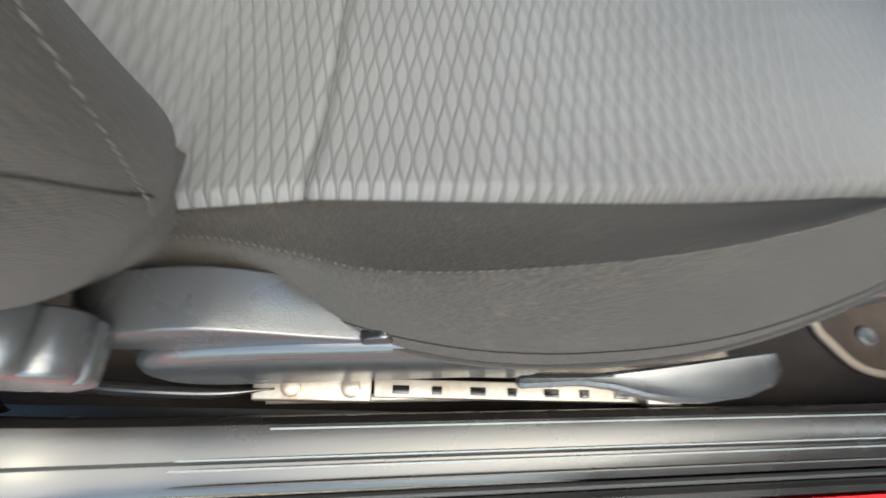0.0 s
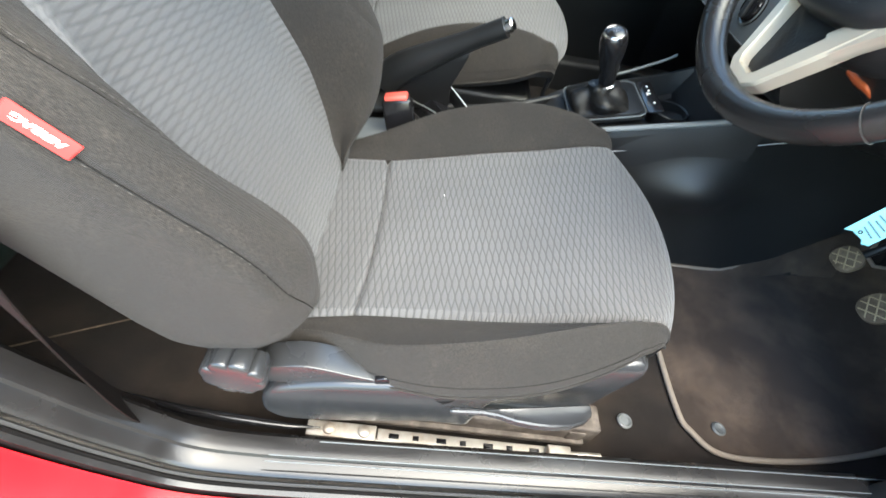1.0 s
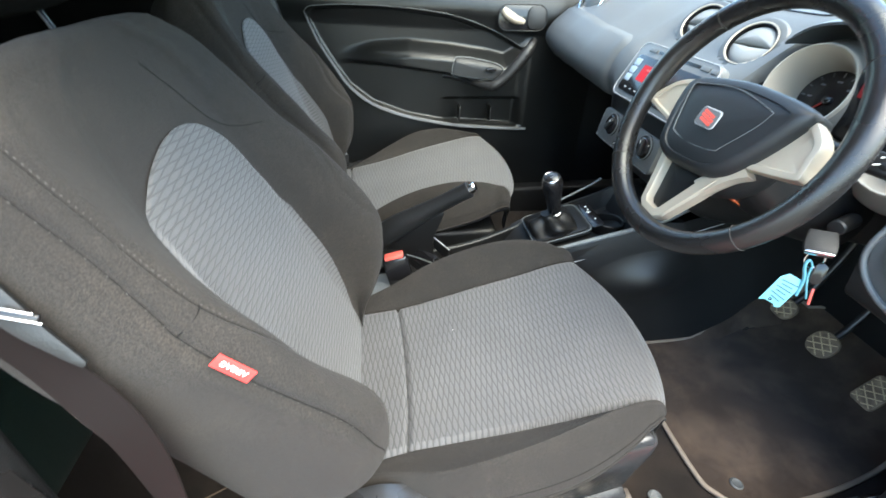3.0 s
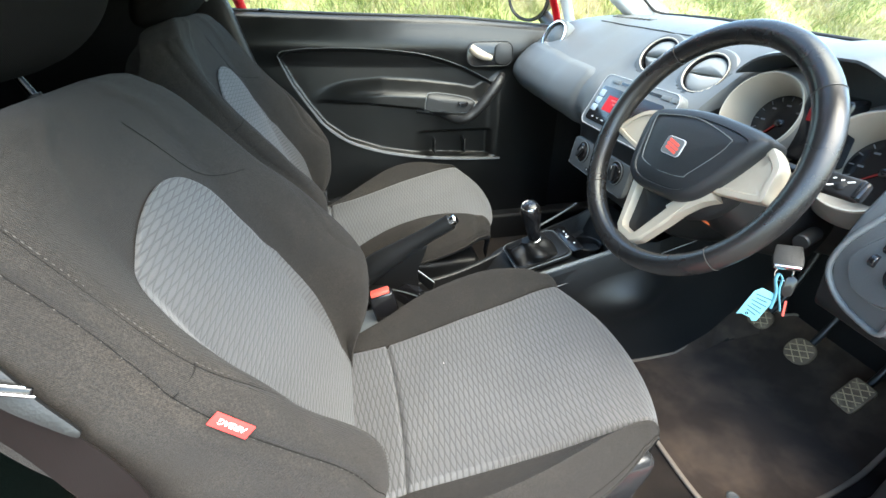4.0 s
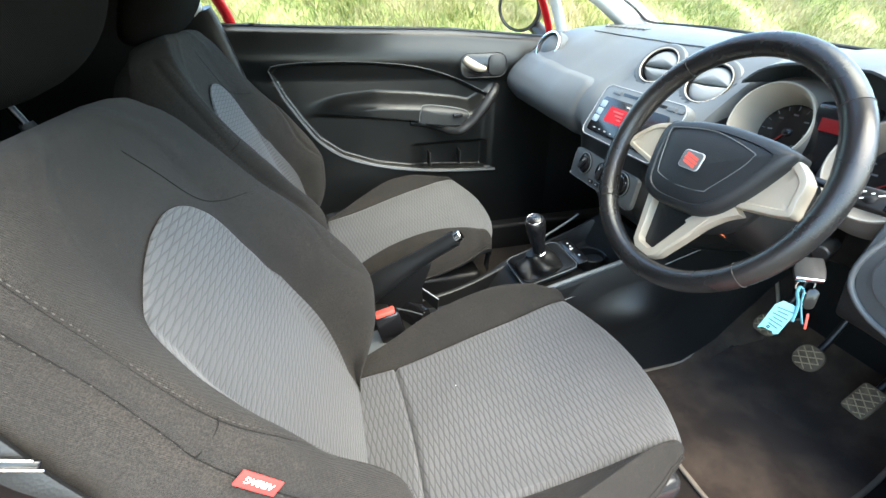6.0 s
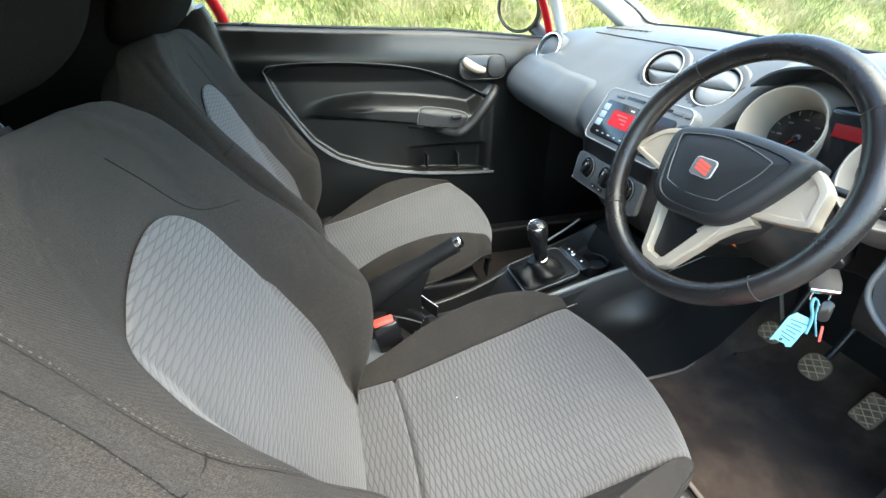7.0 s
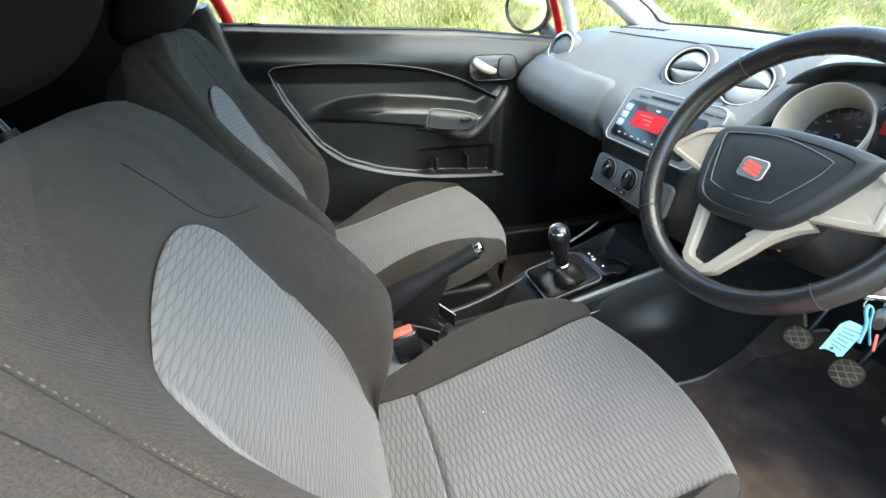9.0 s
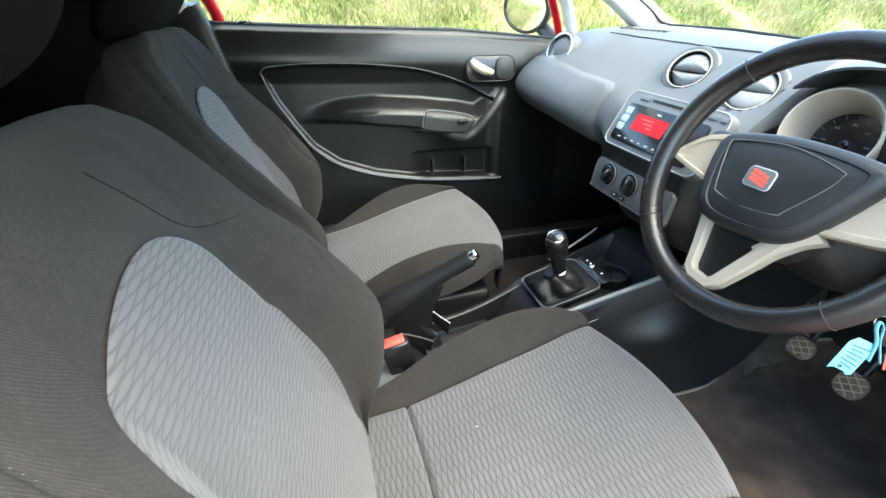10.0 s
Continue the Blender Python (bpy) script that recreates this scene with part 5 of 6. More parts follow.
# air vents
def half_flap(parent, m, way, r, start, tilt):
    """One domed D-shaped flap of a round vent, hinged across its straight edge."""
    line = [(r * math.cos(t), max(r * math.sin(t), start)) for t in np.linspace(0, math.pi, 25)]
    edge = math.sqrt(max(r * r - start * start, 0.0))
    line += [(-edge + 2 * edge * k / 12, start + 0.002 * math.sin(math.pi * k / 12)) for k in range(1, 12)]
    cx, cy = 0.0, r * 0.42
    hinge = m @ pose(0, way * start, 0, -tilt * way, 0, 0)
    loops = []
    for k, z in ((0.97, -0.004), (1.0, 0.002), (0.98, 0.0045), (0.88, 0.0075), (0.66, 0.0105), (0.35, 0.0125), (0.02, 0.013)):
        loops.append([hinge @ Vector((cx + (x - cx) * k, way * (cy + (y - cy) * k - start), z)) for x, y in line])
    return loft_ob("flap", loops, FLAP, parent, "grey hinged vent flap", sharp=50)


for y, x, z, n in ((0.838, 0.686, 1.104, (-0.76, -0.24, 0.60)), (0.659, 0.674, 1.0905, (-0.76, -0.20, 0.62))):
    m = facing((x, y, z), n)
    bm = bmesh.new()
    bm.from_mesh(moulding.data)
    back_m = m.inverted()
    gone = [f for f in bm.faces if math.hypot(*(back_m @ f.calc_center_median())[:2]) < 0.055 and abs((back_m @ f.calc_center_median()).z) < 0.05]
    bmesh.ops.delete(bm, geom=gone, context="FACES")
    bm.to_mesh(moulding.data)
    bm.free()
    vent = lathe("air_vent", [(0.063, -0.036), (0.061, -0.004), (0.057, 0.001), (0.049, 0.003), (0.0455, 0.002), (0.044, -0.046), (0.0, -0.048)], DASH, dash, "round air vent in a grey collar", n=44, m=m)
    lathe("bright_ring", [(0.0435, 0.000), (0.0445, 0.0040), (0.0462, 0.0052), (0.0460, 0.0060), (0.0442, 0.0060), (0.0428, 0.003)], SILVER, vent, n=44, m=m)
    lathe("throat", [(0.0, -0.0455), (0.0435, -0.0455), (0.0430, 0.004), (0.0422, 0.004), (0.0420, -0.0445), (0.0, -0.0445)], GLOSS, vent, n=40, m=m)
    shut = y < 0.75
    half_flap(vent, m @ pose(0, 0, -0.009), 1, 0.0415, 0.0005, 0)
    half_flap(vent, m @ pose(0, 0, -0.009), -1, 0.0415, 0.0005, 0 if shut else 38)
m = facing((0.632, 1.330, 1.108), (-0.86, -0.26, 0.42))
vent = lathe("air_vent", [(0.056, -0.035), (0.055, 0.000), (0.050, 0.004), (0.046, 0.003), (0.044, -0.012), (0.0, -0.014)], DASH, dash, "round corner air vent with a bright ring", n=44, m=m)
lathe("chrome_ring", [(0.0435, 0.001), (0.0445, 0.006), (0.0475, 0.0070), (0.0490, 0.004), (0.046, -0.001)], CHROME, vent, n=44, m=m)
lathe("flap", [(0.0, 0.008), (0.018, 0.006), (0.034, 0.000), (0.042, -0.008), (0.0, -0.010)], DASH, vent, n=40, m=m)
for k in range(9):
    box("defrost_slot", (0.815, 1.10 + 0.024 * k, 1.162), (0.840, 1.112 + 0.024 * k, 1.1685), GLOSS, dash, bevel=0.001)
rail = [Vector(dash_point(y, 3.05 / 11)) + Vector((-0.002, 0, 0.0005)) for y in np.linspace(0.60, 1.27, 40)]
tube("pad_seam", rail, 0.0016, GLOSS, dash, n=6)

# radio
rm = facing((0.5545, 0.770, 0.9946), (-0.88, 0.0, 0.475))
radio = prism("radio_bezel", rounded(0.290, 0.130, 0.022), 0.022, STACK, dash, "grey satin radio surround", m=rm @ pose(0.037, 0.0095, -0.015), bevel=0.002)
tube("surround_line", [rm @ pose(0.037, 0.0095, 0.0070) @ Vector((x, y, 0)) for x, y in rounded(0.286, 0.126, 0.022)], 0.0010, ACCENT, radio, n=6, wrap=True)
face = prism("radio_face", rounded(0.240, 0.086, 0.010), 0.004, GLOSS, radio, "gloss black radio face", m=rm @ pose(0.032, 0.001, 0.0062), bevel=0.001)
prism("display", rounded(0.098, 0.036, 0.003), 0.0012, LCD, face, "red lit radio display", m=rm @ pose(0.008, 0.008, 0.0098), bevel=0)
for i in range(3):
    prism("button", rounded(0.022, 0.0165, 0.003), 0.002, PALE_BUTTON, face, "", m=rm @ pose(-0.0735, 0.026 - 0.0185 * i, 0.0096), bevel=0.0006)
for i in range(3):
    prism("bar", rounded(0.040 - 0.012 * i, 0.0030, 0.0008, 1), 0.0004, RED_PLASTIC, face, "", m=rm @ pose(-0.004 + 0.008 * i, 0.017 - 0.008 * i, 0.0108), bevel=0)
prism("mark", rounded(0.012, 0.0026, 0.0006, 1), 0.0004, WHITE, face, "", m=rm @ pose(0.018, 0.034, 0.0100), bevel=0)
for i in range(6):
    prism("mark", rounded(0.010 - 0.003 * (i % 2), 0.0026, 0.0006, 1), 0.0004, GREY_PRINT, face, "", m=rm @ pose(-0.058 + 0.023 * i, -0.032, 0.0100), bevel=0)
prism("disc_slot", rounded(0.150, 0.0055, 0.002), 0.0015, GLOSS, radio, "", m=rm @ pose(0.046, 0.0595, 0.0066), bevel=0)
for x, w in ((-0.052, 0.030), (0.138, 0.026), (0.165, 0.018)):
    prism("button", rounded(w, 0.009, 0.002), 0.003, STACK, radio, "", m=rm @ pose(x, 0.0595, 0.0062), bevel=0.0008)

# heater panel
hm = facing((0.528, 0.768, 0.873), (-0.985, 0.0, 0.17))
heater = prism("heater_panel", rounded(0.262, 0.074, 0.012), 0.014, DASH, dash, "dark grey heater panel with three knobs", m=hm @ pose(0.018, -0.001, -0.004), bevel=0.003)
tube("lower_edge", [hm @ Vector((x, y, 0.0085)) for x, y in spline([(-0.112, 0.020), (-0.111, -0.028), (-0.104, -0.036), (0.02, -0.0365), (0.140, -0.0365)], 30)], 0.0011, ACCENT, heater, n=6)
for i, x in enumerate((-0.054, 0.024, 0.102)):
    k = hm @ pose(x, 0.008, 0.010)
    knob = lathe("knob", [(0.0275, 0.0), (0.027, 0.003), (0.0245, 0.004), (0.0230, 0.003), (0.0215, 0.003), (0.0205, 0.007), (0.018, 0.009), (0.0, 0.009)], GLOSS, heater, "black rotary heater knob", n=32, m=k)
    lathe("knob_ring", [(0.0272, 0.0028), (0.0262, 0.0040), (0.0250, 0.0042), (0.0250, 0.0034)], STACK, knob, n=32, m=k)
    prism("grip", rounded(0.011, 0.036, 0.004), 0.007, PADSKIN, knob, "", m=k @ pose(0, 0, 0.008, 0, 0, -38 + 24 * i), bevel=0.002)
    prism("mark", rounded(0.0016, 0.008, 0.0004, 1), 0.0004, WHITE, knob, "", m=k @ pose(0, 0, 0.0150, 0, 0, -38 + 24 * i) @ pose(0, 0.011, 0), bevel=0)
for x in (-0.012, 0.014):
    prism("button", rounded(0.020, 0.011, 0.003), 0.004, PADSKIN, heater, "", m=hm @ pose(x, -0.025, 0.0085), bevel=0.001)
    prism("symbol", rounded(0.005, 0.0025, 0.0006, 1), 0.0004, WHITE, heater, "", m=hm @ pose(x, -0.025, 0.0124), bevel=0)

# instrument cluster
COWL = material("warm_grey_dial_cowl_paint", (0.36, 0.325, 0.27), 0.42, 0.3, bump=0.02, wear_amount=0.2)
DIAL_PRINT = material("dim_dial_print", (0.11, 0.11, 0.11), 0.6, bump=0)
SKIRT = material("taupe_satin_plastic", (0.16, 0.15, 0.135), 0.42, bump=0.03)
cluster = root("instrument_cluster", "two round dials in deep silver-grey cowls", "instrument cluster")
for at, wide, turn in (((0.655, 0.4837, 1.0542), 0.92, 236), ((0.663, 0.288, 1.0277), 0.97, 222)):
    m = facing(at, (-0.955, -0.19, 0.366)) @ Matrix.Diagonal((wide, wide, 0.89, 1))
    cowl = lathe("cowl", [(0.053, -0.088), (0.058, -0.055), (0.066, -0.012), (0.0725, 0.004), (0.0745, 0.005), (0.0765, 0.002), (0.0765, -0.06), (0.054, -0.094)], COWL, cluster, "pale silver-grey dial cowl", n=52, m=m)
    lathe("skirt", [(0.0765, -0.004), (0.080, -0.013), (0.088, -0.030), (0.098, -0.046), (0.098, -0.050), (0.0765, -0.040)], SKIRT, cowl, "taupe grey surround of the cowl", n=52, m=m)
    dial = lathe("dial", [(0.0, -0.0820), (0.0570, -0.0820), (0.0575, -0.086), (0.0, -0.088)], GLOSS, cowl, "black dial face", n=48, m=m)
    for k in range(13):
        a = radians(225 - 270 * k / 12)
        prism("mark", rounded(0.008, 0.0018, 0.0005, 1), 0.0006, DIAL_PRINT, dial, "", m=m @ pose(0.047 * math.cos(a), 0.047 * math.sin(a), -0.0817, 0, 0, math.degrees(a)), bevel=0)
        if k % 2 == 0:
            prism("bar", rounded(0.009, 0.0032, 0.0005, 1), 0.0006, DIAL_PRINT, dial, "", m=m @ pose(0.034 * math.cos(a), 0.034 * math.sin(a), -0.0817), bevel=0)
    prism("needle", [(-0.004, -0.0018), (0.044, -0.0007), (0.044, 0.0007), (-0.004, 0.0018)], 0.001, NEEDLE, dial, "red needle", m=m @ pose(0, 0, -0.0790, 0, 0, turn), bevel=0)
    lathe("needle_cap", [(0.008, -0.082), (0.008, -0.077), (0.005, -0.075), (0.0, -0.075)], GLOSS, dial, n=20, m=m)
hood = []
for k in range(31):
    t = k / 30
    y = 0.150 + 0.425 * t
    zt = 1.160 - 0.045 * max(0.0, 2 * t - 1) ** 5 - 0.060 * max(0.0, (0.36 - y) / 0.14) ** 1.15
    hood.append([(x, y, z) for x, z in ((0.92, zt), (0.82, zt + 0.010), (0.735, zt + 0.006), (0.682, zt - 0.001), (0.666, zt - 0.006), (0.667, zt - 0.010), (0.70, zt - 0.009), (0.80, zt - 0.012), (0.92, zt - 0.05))])
loft_ob("hood", hood, DASH, cluster, "dark grey hood over the dials")
box("panel", (0.775, 0.19, 0.98), (0.785, 0.57, 1.14), DASH, cluster, bevel=0.006)
box("centre_panel", (0.672, 0.345, 0.99), (0.71, 0.425, 1.10), GLOSS, cluster, bevel=0.008)
box("warning_display", (0.6705, 0.360, 1.058), (0.6735, 0.408, 1.078), LCD_DIM, cluster, "dim red trip display", bevel=0.0005)

# switch panel beside the steering column
def dash_face(y, z, lift):
    """The place on the driver's end of the moulding at height z, lifted off it."""
    for k in range(400):
        p = dash_point(y, 0.40 + 0.42 * k / 399)
        if p[2] <= z:
            break
    return (p[0] - lift, y, p[2])


OUTER = [(0.236, 0.919), (0.233, 0.882), (0.206, 0.851), (0.170, 0.839), (0.140, 0.842), (0.133, 0.90), (0.135, 0.99), (0.16, 1.025), (0.197, 1.009), (0.224, 0.958)]
INNER = [(0.214, 0.918), (0.206, 0.897), (0.189, 0.881), (0.150, 0.879), (0.139, 0.90), (0.141, 0.965), (0.158, 0.988), (0.182, 0.976), (0.206, 0.945)]
tube("accent_arc", [dash_face(y, z, 0.002) for y, z in closed_spline(OUTER, 70)], 0.0045, STACK, dash, "pale curved edge of the switch panel", n=8, wrap=True)
line = closed_spline(INNER, 60)
cy, cz = line.mean(0)
loops = [[dash_face(cy + (y - cy) * k, cz + (z - cz) * k, lift) for y, z in line] for k, lift in ((1.02, -0.004), (1.0, 0.005), (0.96, 0.008), (0.90, 0.008), (0.60, 0.008), (0.25, 0.008), (0.02, 0.008))]
panel = loft_ob("switch_panel", loops, DASH, dash, "dark grey oval switch panel", caps=True)
tube("accent_line", [dash_face(cy + (y - cy) * 1.03, cz + (z - cz) * 1.03, 0.003) for y, z in line], 0.0016, STACK, panel, n=6, wrap=True)
sw = facing(dash_face(0.168, 0.925, 0.008), (-0.98, 0.0, 0.2))
lathe("light_switch", [(0.020, 0.0), (0.0195, 0.004), (0.016, 0.006), (0.013, 0.014), (0.0, 0.015)], GLOSS, panel, "round black light switch", n=30, m=sw @ pose(0.022, 0.0, 0.0))
for k in range(2):
    wheel_m = facing(dash_face(0.186 - 0.006 * k, 0.930 + 0.022 * k, 0.007), (-0.98, 0.0, 0.2)) @ pose(0, 0, 0, 90, 0, 90)
    lathe("thumb_wheel", [(0.0, -0.004), (0.008, -0.004), (0.009, -0.003), (0.009, 0.003), (0.008, 0.004), (0.0, 0.004)], GLOSS, panel, n=22, m=wheel_m)

# ---- steering wheel ----
wheel = root("steering_wheel", "black leather three-spoke steering wheel with silver spokes", "steering wheel")
WM = facing((0.4305, 0.368, 1.033), (-0.907, -0.09, 0.411))
R0 = 0.1735


def rim_arc(name, a0, a1, r, mat, label=""):
    loops = []
    n = max(6, int(abs(a1 - a0) / 4))
    for i in range(n + 1):
        a = radians(a0 + (a1 - a0) * i / n)
        c, s = math.cos(a), math.sin(a)
        bump = 1.0 + 0.06 * math.exp(-(((math.degrees(a) % 360) - 24) / 14) ** 2) + 0.06 * math.exp(-(((math.degrees(a) % 360) - 156) / 14) ** 2)
        loops.append([WM @ Vector(((R0 + r * bump * math.cos(t)) * c, (R0 + r * bump * math.cos(t)) * s, 1.08 * r * bump * math.sin(t))) for t in (2 * math.pi * k / 18 for k in range(18))])
    return loft_ob(name, loops, mat, wheel, label, sharp=60)


rim_arc("rim", 41.4, 131.6, 0.0160, LEATHER, "smooth black leather rim")
rim_arc("grip", 132.2, 218, 0.0163, LEATHER, "black leather grip")
rim_arc("rim", 218.6, 319.7, 0.0160, LEATHER, "worn black leather rim")
rim_arc("grip", 320.3, 400.8, 0.0163, LEATHER, "perforated black leather grip")
for a in (41.1, 131.9, 218.3, 320.0):
    c, s = math.cos(radians(a)), math.sin(radians(a))
    ring = [WM @ Vector(((R0 + 0.0166 * math.cos(t)) * c, (R0 + 0.0166 * math.cos(t)) * s, 1.08 * 0.0166 * math.sin(t))) for t in (2 * math.pi * k / 24 for k in range(24))]
    tube("joint", ring, 0.0005, THREAD, wheel, n=6, wrap=True)
# pinholes in the grip leather, drawn pale for the glints on them
verts, faces = [], []
for i in range(34):
    for j in range(9):
        a = radians(322 + 64 * i / 33)
        t = radians(-20 + 150 * (j + 0.5 * (i % 2)) / 9)
        nrm = Vector((math.cos(t) * math.cos(a), math.cos(t) * math.sin(a), math.sin(t)))
        p = Vector((R0 * math.cos(a), R0 * math.sin(a), 0)) + Vector((nrm.x * 0.0166, nrm.y * 0.0166, nrm.z * 0.0179))
        u = Vector((-math.sin(a), math.cos(a), 0)) * 0.0006
        w = nrm.cross(u)
        k = len(verts)
        verts += [WM @ (p + u), WM @ (p + w), WM @ (p - u), WM @ (p - w)]
        faces.append((k, k + 1, k + 2, k + 3))
pin = mesh_ob("perforation", verts, faces, THREAD, wheel, smooth=False)
tagged(pin, kind="stuff")


def cushion_prism(name, outline, levels, mat, label, n=64, m=None):
    """A domed pad: the outline at several heights, each scaled about the middle."""
    line = closed_spline(outline, n)
    c = line.mean(0)
    loops = [[(m or WM) @ Vector((c[0] + (x - c[0]) * k, c[1] + (y - c[1]) * k, z)) for x, y in line] for k, z in levels]
    return loft_ob(name, loops, mat, wheel, label, sharp=50)


PAD = [(-0.093, 0.040), (-0.060, 0.052), (0.0, 0.060), (0.060, 0.058), (0.100, 0.052), (0.111, 0.043), (0.098, 0.008), (0.078, -0.030), (0.058, -0.056), (0.034, -0.070), (-0.010, -0.075), (-0.050, -0.074), (-0.076, -0.062), (-0.088, -0.036), (-0.097, 0.010)]
pad = cushion_prism("airbag_pad", PAD, ((0.90, -0.050), (0.99, -0.030), (1.0, -0.006), (0.985, 0.003), (0.94, 0.010), (0.86, 0.0145), (0.80, 0.0155), (0.785, 0.0135), (0.77, 0.0140), (0.5, 0.0172), (0.0, 0.018)), PADSKIN, "dark grey centre pad")
INSET = [(-0.074, 0.030), (-0.066, 0.036), (0.0, 0.045), (0.062, 0.034), (0.068, 0.027), (0.061, 0.008), (0.038, -0.028), (0.030, -0.036), (-0.012, -0.041), (-0.050, -0.036), (-0.059, -0.027), (-0.070, 0.010)]
tube("inset_line", [WM @ Vector((x, y, 0.0166 - 0.03 * max(0.0, math.hypot(x, y) - 0.040))) for x, y in closed_spline(INSET, 80)], 0.0007, STACK, pad, n=6, wrap=True)
bm_ = WM @ pose(-0.0095, -0.002, 0.0176)
badge = prism("badge", rounded(0.036, 0.027, 0.006), 0.0022, ACCENT, pad, "small grey and red badge", m=bm_, bevel=0.0008)
prism("field", rounded(0.0335, 0.0245, 0.005), 0.0008, STACK, badge, "", m=bm_ @ pose(0, 0, 0.0020), bevel=0)
for i in range(3):
    prism("bar", rounded(0.025 - 0.002 * abs(i - 1), 0.0042, 0.0008, 1), 0.0006, RED_PLASTIC, badge, "", m=bm_ @ pose(0, -0.0055 + 0.0055 * i, 0.0026, 0, 0, -14), bevel=0)
LEVELS = ((0.96, -0.030), (1.0, -0.022), (1.0, -0.008), (0.97, -0.0035), (0.90, -0.0028), (0.74, -0.0028), (0.69, -0.0050), (0.3, -0.0054), (0.0, -0.0054))
cushion_prism("spoke", [(0.060, 0.046), (0.100, 0.044), (0.114, 0.040), (0.130, 0.027), (0.135, 0.016), (0.138, -0.006), (0.1405, -0.020), (0.136, -0.025), (0.110, -0.031), (0.074, -0.037), (0.055, -0.040)], LEVELS, SILVER, "silver side spoke")
cushion_prism("spoke", [(-0.060, 0.046), (-0.096, 0.043), (-0.125, 0.034), (-0.150, 0.014), (-0.164, -0.003), (-0.166, -0.009), (-0.140, -0.017), (-0.098, -0.027), (-0.060, -0.036)], LEVELS, SILVER, "silver side spoke")


def corners(points, n):
    """n points along each side of a polygon."""
    out = []
    for (x0, y0), (x1, y1) in zip(points, points[1:] + points[:1]):
        out += [(x0 + (x1 - x0) * k / n, y0 + (y1 - y0) * k / n) for k in range(n)]
    return np.array(out)


# the two lower legs make one hollow frame
v_out = corners([(-0.072, -0.055), (-0.056, -0.112), (-0.047, -0.146), (-0.036, -0.156), (-0.004, -0.159), (0.008, -0.150), (0.034, -0.103), (0.058, -0.055)], 6)
v_in = corners([(-0.054, -0.062), (-0.042, -0.112), (-0.037, -0.136), (-0.032, -0.142), (-0.011, -0.145), (-0.005, -0.140), (0.012, -0.104), (0.032, -0.062)], 6)
mid_o, mid_i = v_out * 0.85 + v_in * 0.15, v_out * 0.12 + v_in * 0.88
loft_ob("spoke_frame", [[WM @ Vector((x, y, z)) for x, y in ring] for ring, z in ((v_out, -0.024), (v_out, -0.007), (mid_o, -0.003), (mid_i, -0.0025), (v_in, -0.006), (v_in, -0.024))], SILVER, wheel, "silver hollow lower spoke", sharp=30, wrap=True)
cushion_prism("spoke_infill", [(-0.060, -0.05), (-0.048, -0.112), (-0.036, -0.146), (-0.006, -0.149), (0.022, -0.104), (0.045, -0.05)], ((1.0, -0.030), (1.0, -0.019), (0.97, -0.017), (0.0, -0.017)), PLASTIC, "black infill of the lower spoke", 40)
link = spline([(0.028, -0.088), (0.040, -0.070), (0.056, -0.051), (0.074, -0.038)], 12)
loft_ob("spoke_link", [[WM @ Vector((x + dx * 0.010, y + dx * -0.006, dz)) for dx, dz in closed_spline([(1, -0.022), (1.0, -0.008), (0.8, -0.0045), (-0.8, -0.0035), (-1, -0.008), (-1, -0.022)], 18)] for x, y in link], SILVER, wheel, "silver link between the spokes", sharp=40)
cushion_prism("hub", [(-0.07, 0.05), (0.07, 0.05), (0.075, -0.02), (0.04, -0.085), (-0.04, -0.085), (-0.075, -0.02)], ((0.7, -0.11), (0.9, -0.08), (1.0, -0.05), (0.98, -0.02), (0.0, -0.02)), PLASTIC, "black hub cover")

column = root("steering_column", "black plastic steering column cover below the wheel", "steering column")
CM = WM
loops = []
for z, w, h, dy in ((-0.07, 0.050, 0.050, -0.005), (-0.10, 0.062, 0.060, -0.010), (-0.16, 0.066, 0.068, -0.02), (-0.24, 0.064, 0.066, -0.03), (-0.34, 0.058, 0.058, -0.03)):
    loops.append([CM @ Vector((x * w, y * h + dy, z)) for x, y in closed_spline([(1, 0.3), (0.7, 0.85), (0, 1), (-0.7, 0.85), (-1, 0.3), (-0.95, -0.6), (-0.5, -1), (0.5, -1), (0.95, -0.6)], 36)])
loft_ob("shroud", loops, PLASTIC, column)


def stalk(points, w, label):
    return tube("stalk", spline(points, 16), lambda t: w * (0.55 + 0.45 * table(t, [(0.3, 0.0), (0.75, 1.0)])) * (1 - 0.25 * (t > 0.97)), BOOT, column, label, n=12, flat=0.6)


st = stalk([(0.53, 0.315, 1.030), (0.52, 0.25, 1.034), (0.512, 0.21, 1.038), (0.509, 0.186, 1.040)], 0.015, "black column stalk with white symbols")
sp = facing((0.505, 0.196, 1.040), (-0.80, -0.20, 0.56), (0, 0, 1))
part("paddle", block((0.046, 0.026, 0.014), 0.004, 3, sp), BOOT, st)
part("end_switch", block((0.010, 0.022, 0.016), 0.003, 2, sp @ Matrix.Translation((0.022, 0, 0.001))), GLOSS, st)
for k in range(7):
    prism("symbol", rounded(0.0034 if k % 3 else 0.0070, 0.0016, 0.0005, 1), 0.0005, WHITE, st, "", m=sp @ pose(-0.016 + 0.0085 * (k // 2), 0.0055 - 0.009 * (k % 2), 0.0069, 0, 0, 25), bevel=0)
stalk([(0.53, 0.43, 1.030), (0.535, 0.50, 1.030), (0.545, 0.545, 1.032), (0.55, 0.585, 1.034)], 0.015, "black column stalk")
prism("adjust_lever", rounded(0.045, 0.028, 0.008), 0.012, ORANGE, column, "orange-red adjuster tab", m=facing((0.53, 0.40, 0.905), (-0.5, 0, -0.86), (1, 0, 0)), bevel=0.003)

